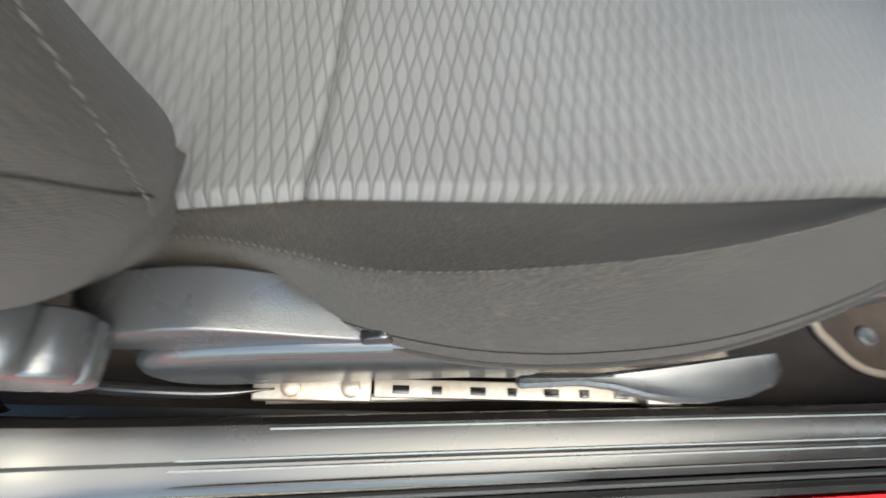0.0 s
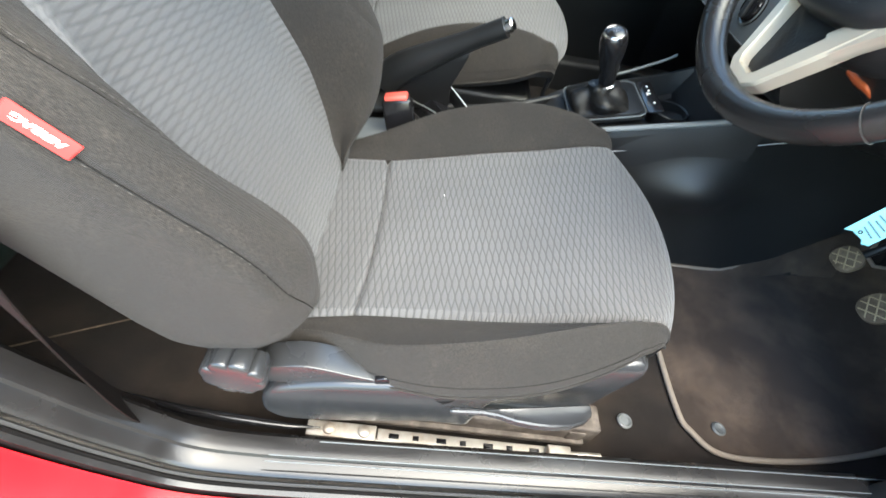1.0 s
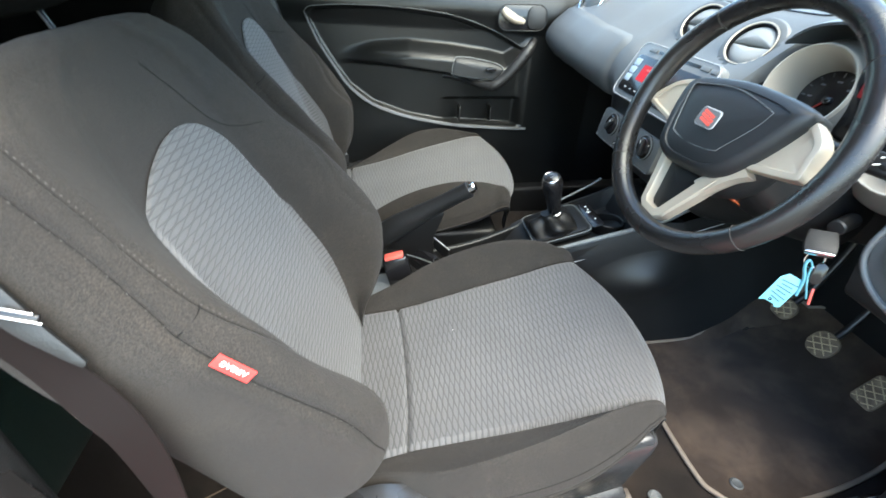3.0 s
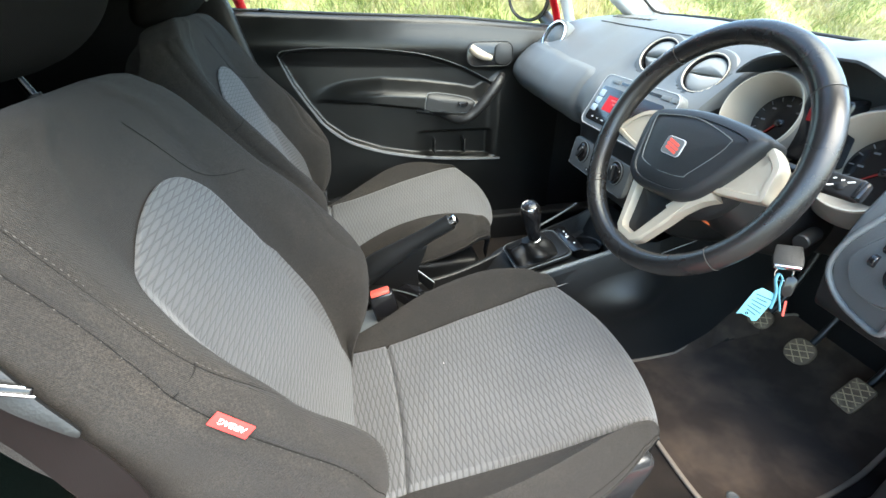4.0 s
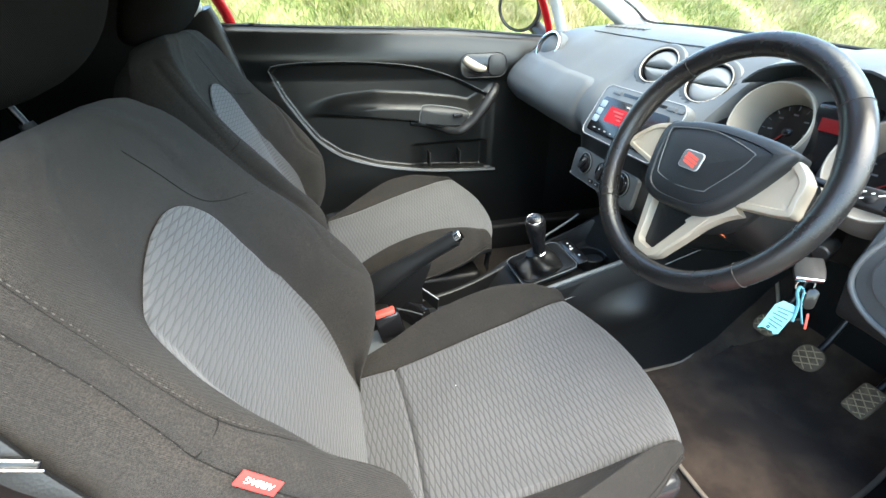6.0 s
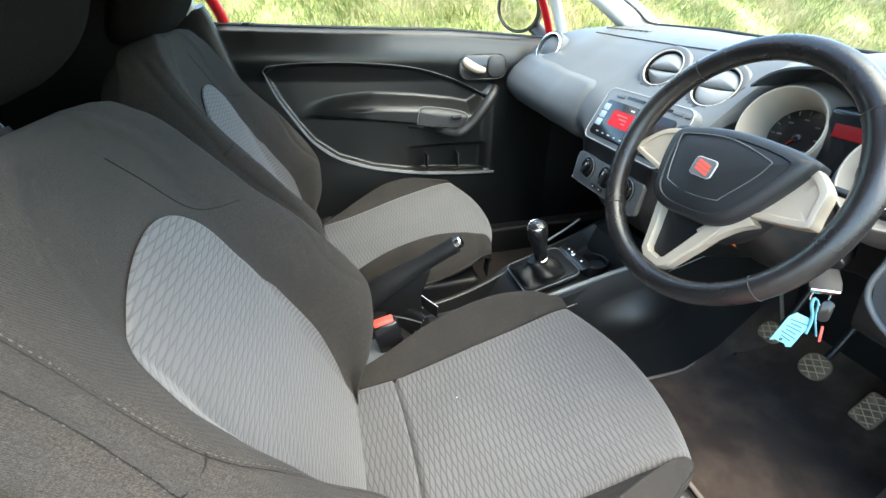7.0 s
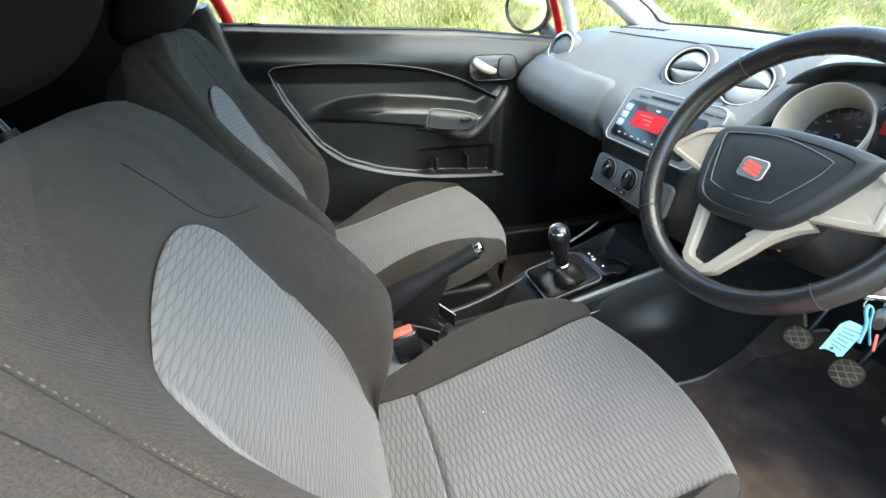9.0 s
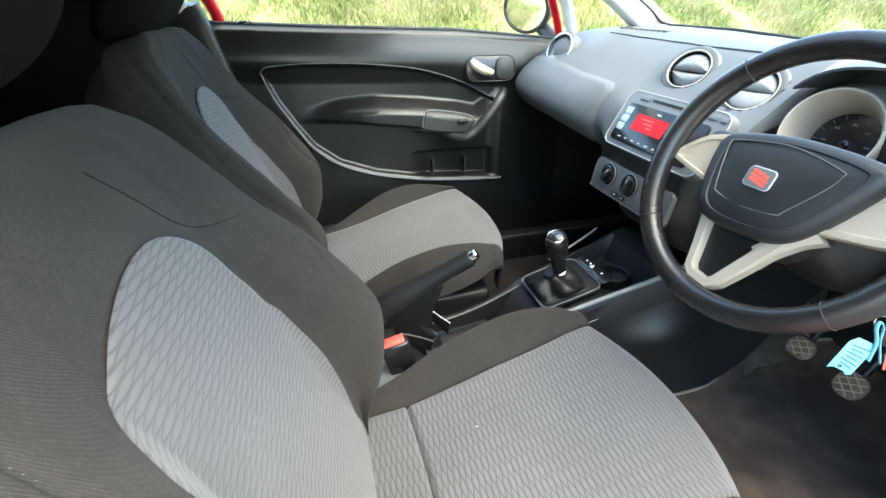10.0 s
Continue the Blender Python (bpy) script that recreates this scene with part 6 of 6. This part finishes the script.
key = root("ignition_key", "car key in the ignition with a pale blue card tag", "car key")
lathe("barrel", [(0.006, -0.05), (0.012, -0.05), (0.012, 0.0), (0.010, 0.002), (0.0, 0.002)], PLASTIC, key, n=24, m=facing((0.612, 0.288, 0.902), (-0.85, -0.35, 0.0)))
kh = facing((0.577, 0.270, 0.886), (-0.45, -0.35, 0.82), (-0.55, -0.72, -0.55))
head_ = prism("key_head", [(-0.017, -0.020), (0.017, -0.020), (0.020, 0.002), (0.019, 0.017), (-0.019, 0.017), (-0.020, 0.002)], 0.010, CONSOLE, key, "dark grey key head with a bright edge", m=kh, bevel=0.003)
prism("bright_edge", rounded(0.034, 0.003, 0.001), 0.0105, CHROME, head_, "", m=kh @ pose(0, 0.018, -0.0005), bevel=0.001)
ring = [(0.572 + 0.010 * math.cos(t), 0.262 - 0.006 * math.cos(t), 0.866 + 0.014 * math.sin(t)) for t in (2 * math.pi * k / 28 for k in range(28))]
tube("key_ring", ring, 0.0012, CHROME, key, n=6, wrap=True)
up_ = Vector((0.0205, -0.0005, 0.0505)).normalized()
side_ = Vector((0.0275, -0.0165, 0.0025))
nrm_ = up_.cross(side_).normalized()
nrm_ = nrm_ if nrm_.y < 0 else -nrm_
side_ = nrm_.cross(up_).normalized() * -1
side_ = side_ if side_.x > 0 else -side_
tag_m = Matrix((side_ * 0.9, up_ * 0.9, side_.cross(up_))).transposed().to_4x4()
tag_m.translation = Vector((0.549, 0.265, 0.806))
card = prism("card_tag", [(-0.010, 0.033), (0.010, 0.033), (0.017, 0.022), (0.017, -0.024), (0.010, -0.028), (0.006, -0.024), (-0.010, -0.024), (-0.017, -0.029), (-0.017, 0.022)], 0.0015, TAG_BLUE, key, "pale blue card tag with pen writing", m=tag_m, bevel=0.0004)
way = 1 if (tag_m.to_3x3() @ Vector((0, 0, 1))).y < 0 else -1
for i in range(6):
    prism("bar", rounded(0.026 - 0.008 * (i % 2), 0.0020, 0.0004, 1), 0.0004, PRINT_DARK, card, "", m=tag_m @ pose(0.001, 0.020 - 0.0068 * i, 0.0015 if way > 0 else -0.0005, 0, 0, 4 - 3 * i), bevel=0)
lathe("hole", [(0.0012, 0.0), (0.0026, 0.0), (0.0026, 0.0022), (0.0012, 0.0022)], GLOSS, card, n=14, m=tag_m @ pose(-0.004, -0.019, 0.0 if way > 0 else -0.0007))
loop = spline([(0.566, 0.254, 0.806), (0.566, 0.256, 0.835), (0.562, 0.262, 0.855), (0.566, 0.264, 0.864), (0.571, 0.260, 0.857), (0.568, 0.254, 0.838), (0.576, 0.246, 0.806)], 36)
tube("tag_loop", loop, 0.0028, TAG_BLUE, key, n=8, flat=0.5)
prism("remote", rounded(0.016, 0.034, 0.008), 0.007, GLOSS, key, "small black remote", m=facing((0.583, 0.255, 0.846), (-0.75, -0.62, 0.2)), bevel=0.003)
prism("red_tab", rounded(0.0035, 0.026, 0.0015), 0.0025, RED_PLASTIC, key, "", m=facing((0.578, 0.243, 0.812), (-0.7, -0.65, 0.2)) @ pose(0, 0, 0, 0, 0, 8), bevel=0.001)

# ---- centre console ----
console = root("centre_console", "black plastic centre console between the front seats", "centre console")


def console_top(x):
    return lin(x, [(-0.35, 0.53), (-0.05, 0.540), (0.06, 0.535), (0.10, 0.500), (0.25, 0.500), (0.305, 0.590), (0.335, 0.607), (0.46, 0.645), (0.55, 0.672), (0.62, 0.70)])


def console_half(x):
    return lin(x, [(-0.35, 0.085), (0.1, 0.085), (0.28, 0.088), (0.40, 0.098), (0.55, 0.112), (0.66, 0.125)])


loops = []
for i in range(46):
    x = -0.35 + 1.02 * i / 45
    t, h = console_top(x), console_half(x)
    r = 0.012
    dip = 0.05 if 0.485 < x < 0.60 else 0.0
    sec = [(-h - 0.02, FLOOR + 0.02), (-h - 0.006, t - 0.05), (-h, t - r), (-h + 0.004, t - 0.002), (-h + 0.014, t), (-h + 0.024, t - 0.003 - dip * 0.9), (-h + 0.032, t - 0.006 - dip),
           (h - 0.032, t - 0.006 - dip), (h - 0.024, t - 0.003 - dip * 0.9), (h - 0.014, t), (h - 0.004, t - 0.002), (h, t - r), (h + 0.006, t - 0.05), (h + 0.02, FLOOR + 0.02)]
    loops.append([(x, YC - 0.012 + o, z) for o, z in sec])
loft_ob("body", loops, CONSOLE, console, sharp=30)


def wall_fn(u, v):
    x = 0.30 + 0.95 * u
    t = lin(x, [(0.30, 0.575), (0.46, 0.632), (0.62, 0.685), (0.80, 0.74), (1.25, 0.80)])
    b = lin(x, [(0.30, 0.31), (0.78, 0.323), (0.89, 0.385), (0.97, 0.48), (1.10, 0.62), (1.25, 0.72)])
    y = lin(x, [(0.30, 0.672), (0.46, 0.664), (0.66, 0.648), (1.25, 0.66)])
    return (x, y - 0.03 * (1 - v) - 0.035 * math.exp(-((x - 0.62) / 0.09) ** 2 - ((v - 0.62) / 0.16) ** 2), b + (t - b) * v)


grid_ob("side_wall", wall_fn, 40, 24, PLASTIC, console, "black side wall of the console")
tube("trim_line", [wall_fn(u, 0.90) for u in np.linspace(0.04, 0.5, 20)], 0.0012, GREY_PRINT, console, n=6)
tube("edge_rail", spline([(0.33, 0.672, 0.612), (0.46, 0.666, 0.650), (0.60, 0.652, 0.698), (0.66, 0.640, 0.74)], 20), 0.006, STACK, console, n=8)
tube("edge_rail", spline([(0.42, 0.868, 0.640), (0.47, 0.874, 0.662), (0.53, 0.882, 0.690), (0.56, 0.886, 0.708)], 24), 0.003, STACK, console, "grey rising edge rail", n=8)
GM = facing((0.392, 0.764, 0.637), (-0.27, 0.0, 0.963), (1, 0, 0))
frame_ = prism("gear_surround", rounded(0.140, 0.150, 0.02), 0.010, PLASTIC, console, "black gear surround", m=GM @ pose(0, 0.004, -0.008), bevel=0.003)
tube("surround_edge", [GM @ pose(0, 0.004, 0.002) @ Vector((x, y, 0)) for x, y in rounded(0.139, 0.149, 0.02)], 0.0014, STACK, frame_, n=6, wrap=True)
prism("gear_well", rounded(0.128, 0.136, 0.018), 0.004, BOOT, frame_, "", m=GM @ pose(0, 0.004, 0.0015), bevel=0.001)
prism("switch_plate", rounded(0.122, 0.030, 0.004), 0.004, GLOSS, console, "black switch strip with white symbols", m=GM @ pose(0, 0.096, 0.000, 0, 0, 0), bevel=0.001)
prism("triangle", [(-0.006, -0.004), (0.006, -0.004), (0.0, 0.006)], 0.0006, WHITE, console, "", m=GM @ pose(-0.006, 0.096, 0.0043, 0, 0, 0), bevel=0)
for k in (0.018, 0.034, -0.03):
    prism("symbol", rounded(0.006, 0.004, 0.001, 1), 0.0006, WHITE, console, "", m=GM @ pose(-k, 0.099, 0.0043), bevel=0)
lathe("cup_rim", [(0.036, 0.0), (0.039, 0.002), (0.041, 0.0), (0.039, -0.03), (0.036, -0.03)], PLASTIC, console, "cup holder rim", n=32, m=Matrix.Translation((0.545, 0.77, 0.640)))

gear = root("gear_lever", "black gear lever with a leather boot and chrome collar", "gear lever")
boot = []
for k in range(17):
    t = k / 16
    r = smooth(t, [(0.0, 0.060), (0.25, 0.056), (0.5, 0.044), (0.72, 0.026), (0.88, 0.017), (1.0, 0.0150)])
    fold = 0.16 * math.sin(math.pi * min(1.0, t * 1.05))
    loop = []
    for j in range(64):
        a = 2 * math.pi * j / 64
        sq = 1 / max(abs(math.cos(a)), abs(math.sin(a))) ** (0.8 * (1 - t))
        rr = r * min(sq, 1.25) * (1 + fold * math.sin(3 * a + 0.9) + 0.7 * fold * math.sin(5 * a + 2.4 * t + 0.5))
        sag = 0.006 * fold * 6 * math.sin(4 * a + 1.2)
        loop.append(GM @ Vector((rr * math.cos(a) + 0.012 * t, -0.012 * t + rr * math.sin(a) - 0.006, 0.003 + 0.046 * smooth(t, [(0.0, 0.0), (0.25, 0.30), (0.5, 0.52), (0.75, 0.72), (1.0, 1.0)]) + sag)))
    boot.append(loop)
loft_ob("boot", boot, BOOT, gear, "creased black leather boot", sharp=60)
K0, K1 = Vector((0.384, 0.755, 0.676)), Vector((0.349, 0.733, 0.792))
km = facing(K0, K1 - K0, (1, 0, 0))
lathe("collar", [(0.012, -0.012), (0.0165, -0.006), (0.018, 0.0), (0.0165, 0.006), (0.012, 0.008)], CHROME, gear, n=28, m=km)
(K1 - K0).length
lathe("knob", [(0.013, 0.0), (0.0155, 0.012), (0.0175, 0.035), (0.0205, 0.060), (0.0240, 0.082), (0.0250, 0.098), (0.0235, 0.110), (0.019, 0.118), (0.010, 0.1225), (0.0, 0.1235)], GLOSS, gear, "black gear knob", n=36, m=km)
lathe("cap_ring", [(0.0208, 0.1152), (0.0203, 0.1172), (0.0192, 0.1182), (0.0186, 0.1176), (0.0195, 0.115)], CHROME, gear, n=36, m=km)
for dx, dy, l in ((-0.006, 0, 0.012), (0.0, 0, 0.012), (0.006, 0, 0.012)):
    prism("gate_mark", rounded(0.0010, l * 0.8, 0.0003, 1), 0.0003, GREY_PRINT, gear, "", m=km @ pose(dx, dy, 0.1225), bevel=0)
prism("gate_mark", rounded(0.0130, 0.0010, 0.0003, 1), 0.0003, GREY_PRINT, gear, "", m=km @ pose(0, 0, 0.1227), bevel=0)

brake = root("handbrake", "black handbrake lever with a silver push button", "handbrake")
tube("lever", spline([(-0.07, 0.800, 0.585), (-0.03, 0.788, 0.625), (0.03, 0.770, 0.672), (0.10, 0.750, 0.722), (0.155, 0.733, 0.762)], 26), lambda t: 0.027 - 0.011 * table(t, [(0.2, 0.0), (0.8, 1.0)]), PLASTIC, brake, n=16, flat=1.2)
lathe("button", [(0.0125, -0.006), (0.0125, 0.006), (0.010, 0.009), (0.0, 0.009)], CHROME, brake, n=20, m=facing((0.160, 0.7315, 0.766), (0.055, -0.017, 0.042), (0, 0, 1)))
fin = Matrix(((1, 0, 0, 0), (-0.28, 0, -1, 0.800), (0, 1, 0, 0), (0, 0, 0, 1)))
prism("gaiter", [tuple(q) for q in closed_spline([(-0.085, 0.545), (-0.075, 0.585), (-0.03, 0.622), (0.02, 0.655), (0.060, 0.680), (0.098, 0.695), (0.094, 0.670), (0.076, 0.615), (0.062, 0.552)], 40)], 0.044, BOOT, brake, "black leather handbrake gaiter", m=fin @ Matrix.Translation((0, 0, -0.022)), bevel=0.010)
for y0, y1 in ((0.842, 0.806), (0.690, 0.716)):
    loops = []
    for k in range(15):
        t = k / 14
        c = Vector((0.335 - 0.285 * t, y0 + (y1 - y0) * t, 0.603 - 0.058 * t - 0.016 * math.sin(math.pi * t)))
        h = 0.060 - 0.035 * t
        loops.append([c + Vector((0, dy, dz)) for dy, dz in ((-0.007, -h), (-0.007, -0.003), (-0.004, 0.0), (0.004, 0.0), (0.007, -0.003), (0.007, -h))])
    loft_ob("side_rail", loops, PLASTIC, console, "black sloping side rail", sharp=35)
prism("tray_floor", rounded(0.13, 0.075, 0.014), 0.010, STACK, console, "pale grey tray beside the buckle", m=pose(-0.075, 0.660, 0.545, 0, -6, 0), bevel=0.003)
prism("tray_step", rounded(0.050, 0.10, 0.010), 0.012, STACK, console, "pale grey step behind the handbrake", m=pose(-0.005, 0.862, 0.560, 0, -6, 0), bevel=0.003)
# Grey tubes stand for the curved highlights on the black cover.
for pts in ([(-0.030, 0.835, 0.578), (0.012, 0.803, 0.576), (0.046, 0.762, 0.574), (0.073, 0.718, 0.572)], [(0.000, 0.756, 0.572), (0.035, 0.732, 0.574), (0.066, 0.708, 0.574)]):
    tube("cover_highlight", spline(pts, 14), 0.0016, STACK, console, n=6)
loft_ob("cover", [[(x, y, 0.577), (x - 0.004, y - 0.002, 0.574), (x - 0.03, y - 0.02, 0.50), (x + 0.03, y + 0.04, 0.50), (x + 0.012, y + 0.010, 0.575)] for x, y in spline([(-0.030, 0.835), (0.012, 0.803), (0.046, 0.762), (0.073, 0.718)], 10)], GLOSS, console, "curved black cover beside the handbrake", sharp=50)
prism("fin", [(0.0, 0.0), (0.062, -0.014), (0.058, -0.050), (-0.004, -0.030)], 0.004, PLASTIC, console, "", m=Matrix(((0.62, 0, 0.78, 0.079), (-0.78, 0, 0.62, 0.808), (0, 1, 0, 0.588), (0, 0, 0, 1))), bevel=0.001)
tube("fin_edge", [(0.079, 0.8075, 0.589), (0.1185, 0.7585, 0.575)], 0.0014, ACCENT, console, n=6)
prism("tray_edge", rounded(0.24, 0.11, 0.015), 0.012, PLASTIC, console, "black tray behind the handbrake", m=pose(-0.13, 0.775, 0.548, 0, -4, 0), bevel=0.004)


def buckle(x, y, z, lean, label):
    b = root("seat_belt_buckle", label, "seat belt buckle", "belt buckles")
    m = pose(x, y, z, lean, -14, 0)
    part("casing", block((0.058, 0.030, 0.075), 0.006, 3, m @ Matrix.Translation((0, 0, -0.040))), GLOSS, b)
    part("release_button", block((0.044, 0.024, 0.012), 0.003, 2, m @ Matrix.Translation((0, 0, -0.001))), RED_PLASTIC, b, "red release button")
    part("stem", block((0.030, 0.018, 0.10), 0.004, 2, m @ Matrix.Translation((0, 0, -0.12))), PLASTIC, b)
    return b


buckle(-0.028, 0.668, 0.628, -8, "driver's belt buckle with a red release button")
buckle(-0.085, 0.900, 0.600, -6, "passenger's belt buckle with a red release button")

# ---- driver's seat belt beside the seat ----
belt = root("seat_belt", "dark seat belt with its metal tongue beside the driver's seat", "seat belt")
path = spline([(-0.46, 0.115, 1.22), (-0.40, 0.100, 1.08), (-0.335, 0.092, 0.965), (-0.305, 0.085, 0.92), (-0.270, 0.069, 0.86), (-0.268, 0.069, 0.757), (-0.270, 0.072, 0.68), (-0.273, 0.082, 0.53), (-0.279, 0.100, 0.45), (-0.287, 0.122, 0.37)], 60)
loops = []
for i, p in enumerate(path):
    d = Vector(path[min(i + 1, 60)] - path[max(i - 1, 0)]).normalized()
    turn = radians(smooth(p[2], [(0.36, 43.0), (0.53, 43.0), (0.68, 34.0), (0.757, 24.0), (0.86, 9.0), (0.92, 8.0), (0.97, 10.0), (1.25, 10.0)]))
    side = Vector((math.cos(turn), -math.sin(turn), 0))
    side = (side - d * side.dot(d)).normalized()
    nrm = side.cross(d).normalized()
    c = Vector(p)
    loops.append([c + side * 0.024 + nrm * 0.0008, c - side * 0.024 + nrm * 0.0008, c - side * 0.024 - nrm * 0.0008, c + side * 0.024 - nrm * 0.0008])
webbing = loft_ob("webbing", loops, BELT, belt, "webbing darkened for the shade it hangs in", sharp=30)
# Pale tube stands for the highlight along the belt's near edge.
tube("near_edge_line", [(q[1] + q[2]) / 2 for q in loops[22:]], 0.0007, BINDING, webbing, "pale line for the bright near edge", n=6)
tm = facing((-0.3145, 0.0795, 0.9810), (0.25, -0.90, 0.35))
tongue = part("tongue", block((0.024, 0.008, 0.004), 0.0015, 3, tm @ pose(0.005, 0.0105, -0.003, 0, 0, -28)), GLOSS, belt, "black tongue cover")
for tx, ty, tl in ((0.0058, 0.0155, 0.020), (0.0050, 0.0090, 0.029)):
    part("bright_edge", block((tl, 0.0020, 0.0020), 0.0008, 2, tm @ pose(tx, ty, 0, 0, 0, -28)), CHROME, tongue)
OUTLINE = [(-0.030, 0.062), (-0.009, 0.0515), (0.0055, 0.0245), (0.0165, -0.001), (0.0320, -0.030), (0.0335, -0.0350), (0.0290, -0.0365), (0.012, -0.018), (0.000, -0.004), (-0.010, 0.010), (-0.028, 0.030)]
guide = prism("belt_guide", [tuple(q) for q in closed_spline(OUTLINE, 60)], 0.005, PLASTIC, belt, "smooth grey plastic belt guide", m=facing((-0.318, 0.088, 0.975), (0.25, -0.90, 0.35)), bevel=0.003)

# ---- pedals ----
def pedal(name, x, y, z, w, h, label, top, corner):
    p = root(name, label, "pedal", "pedals")
    m = facing((x, y, z), (-0.80, 0.0, 0.60))
    plate = prism("pad", rounded(w, h, corner, 6), 0.010, PEDAL, p, "worn rubber pad", m=m, bevel=0.003)
    for way in (35, -35):
        d = Vector((math.cos(radians(way)), math.sin(radians(way))))
        across = Vector((-d.y, d.x))
        for k in (-0.030, -0.015, 0.0, 0.015, 0.030):
            # each rib runs over the pad as far as its rim
            run = [s for s in np.linspace(-0.05, 0.05, 101) if abs((across * k + d * s).x) < w / 2 - 0.004 and abs((across * k + d * s).y) < h / 2 - 0.004
                   and (max(0.0, abs((across * k + d * s).x) - w / 2 + corner) ** 2 + max(0.0, abs((across * k + d * s).y) - h / 2 + corner) ** 2) ** 0.5 < corner - 0.003]
            if len(run) > 8:
                c = across * k + d * (run[0] + run[-1]) / 2
                prism("rib", rounded(run[-1] - run[0], 0.0022, 0.0008, 1), 0.0025, PEDAL_RIB, plate, "", m=m @ pose(c.x, c.y, 0.009, 0, 0, way), bevel=0)
    tube("arm", spline([(x + 0.006, y, z), (x + 0.05, y + 0.004, z + 0.06), (x + 0.09, y + 0.006, z + 0.18), (x + 0.10, y + 0.006, top)], 14), 0.008, PLASTIC, p, n=8)
    return p


pedal("clutch_pedal", 0.945, 0.537, 0.500, 0.060, 0.052, "clutch pedal with a worn ribbed rubber pad", 0.84, 0.022)
pedal("brake_pedal", 0.950, 0.420, 0.490, 0.062, 0.062, "brake pedal with a worn ribbed rubber pad", 0.84, 0.026)
pedal("accelerator_pedal", 1.016, 0.318, 0.436, 0.052, 0.078, "accelerator pedal with a worn ribbed pad", 0.84, 0.010)


# ---- lint on the driver's cushion ----
for x, y, z in ((0.083, 0.463, 0.5795), (0.327, 0.204, 0.6375)):
    speck = lathe("lint", [(0.0, -0.0008), (0.0011, -0.0003), (0.0010, 0.0005), (0.0, 0.0008)], WHITE, n=8, m=pose(x, y, z, 20, 10, 40) @ Matrix.Diagonal((1.1, 0.6, 0.6, 1)))
    tagged(speck, "tiny white lint speck on the seat cushion", "lint", "lint specks")
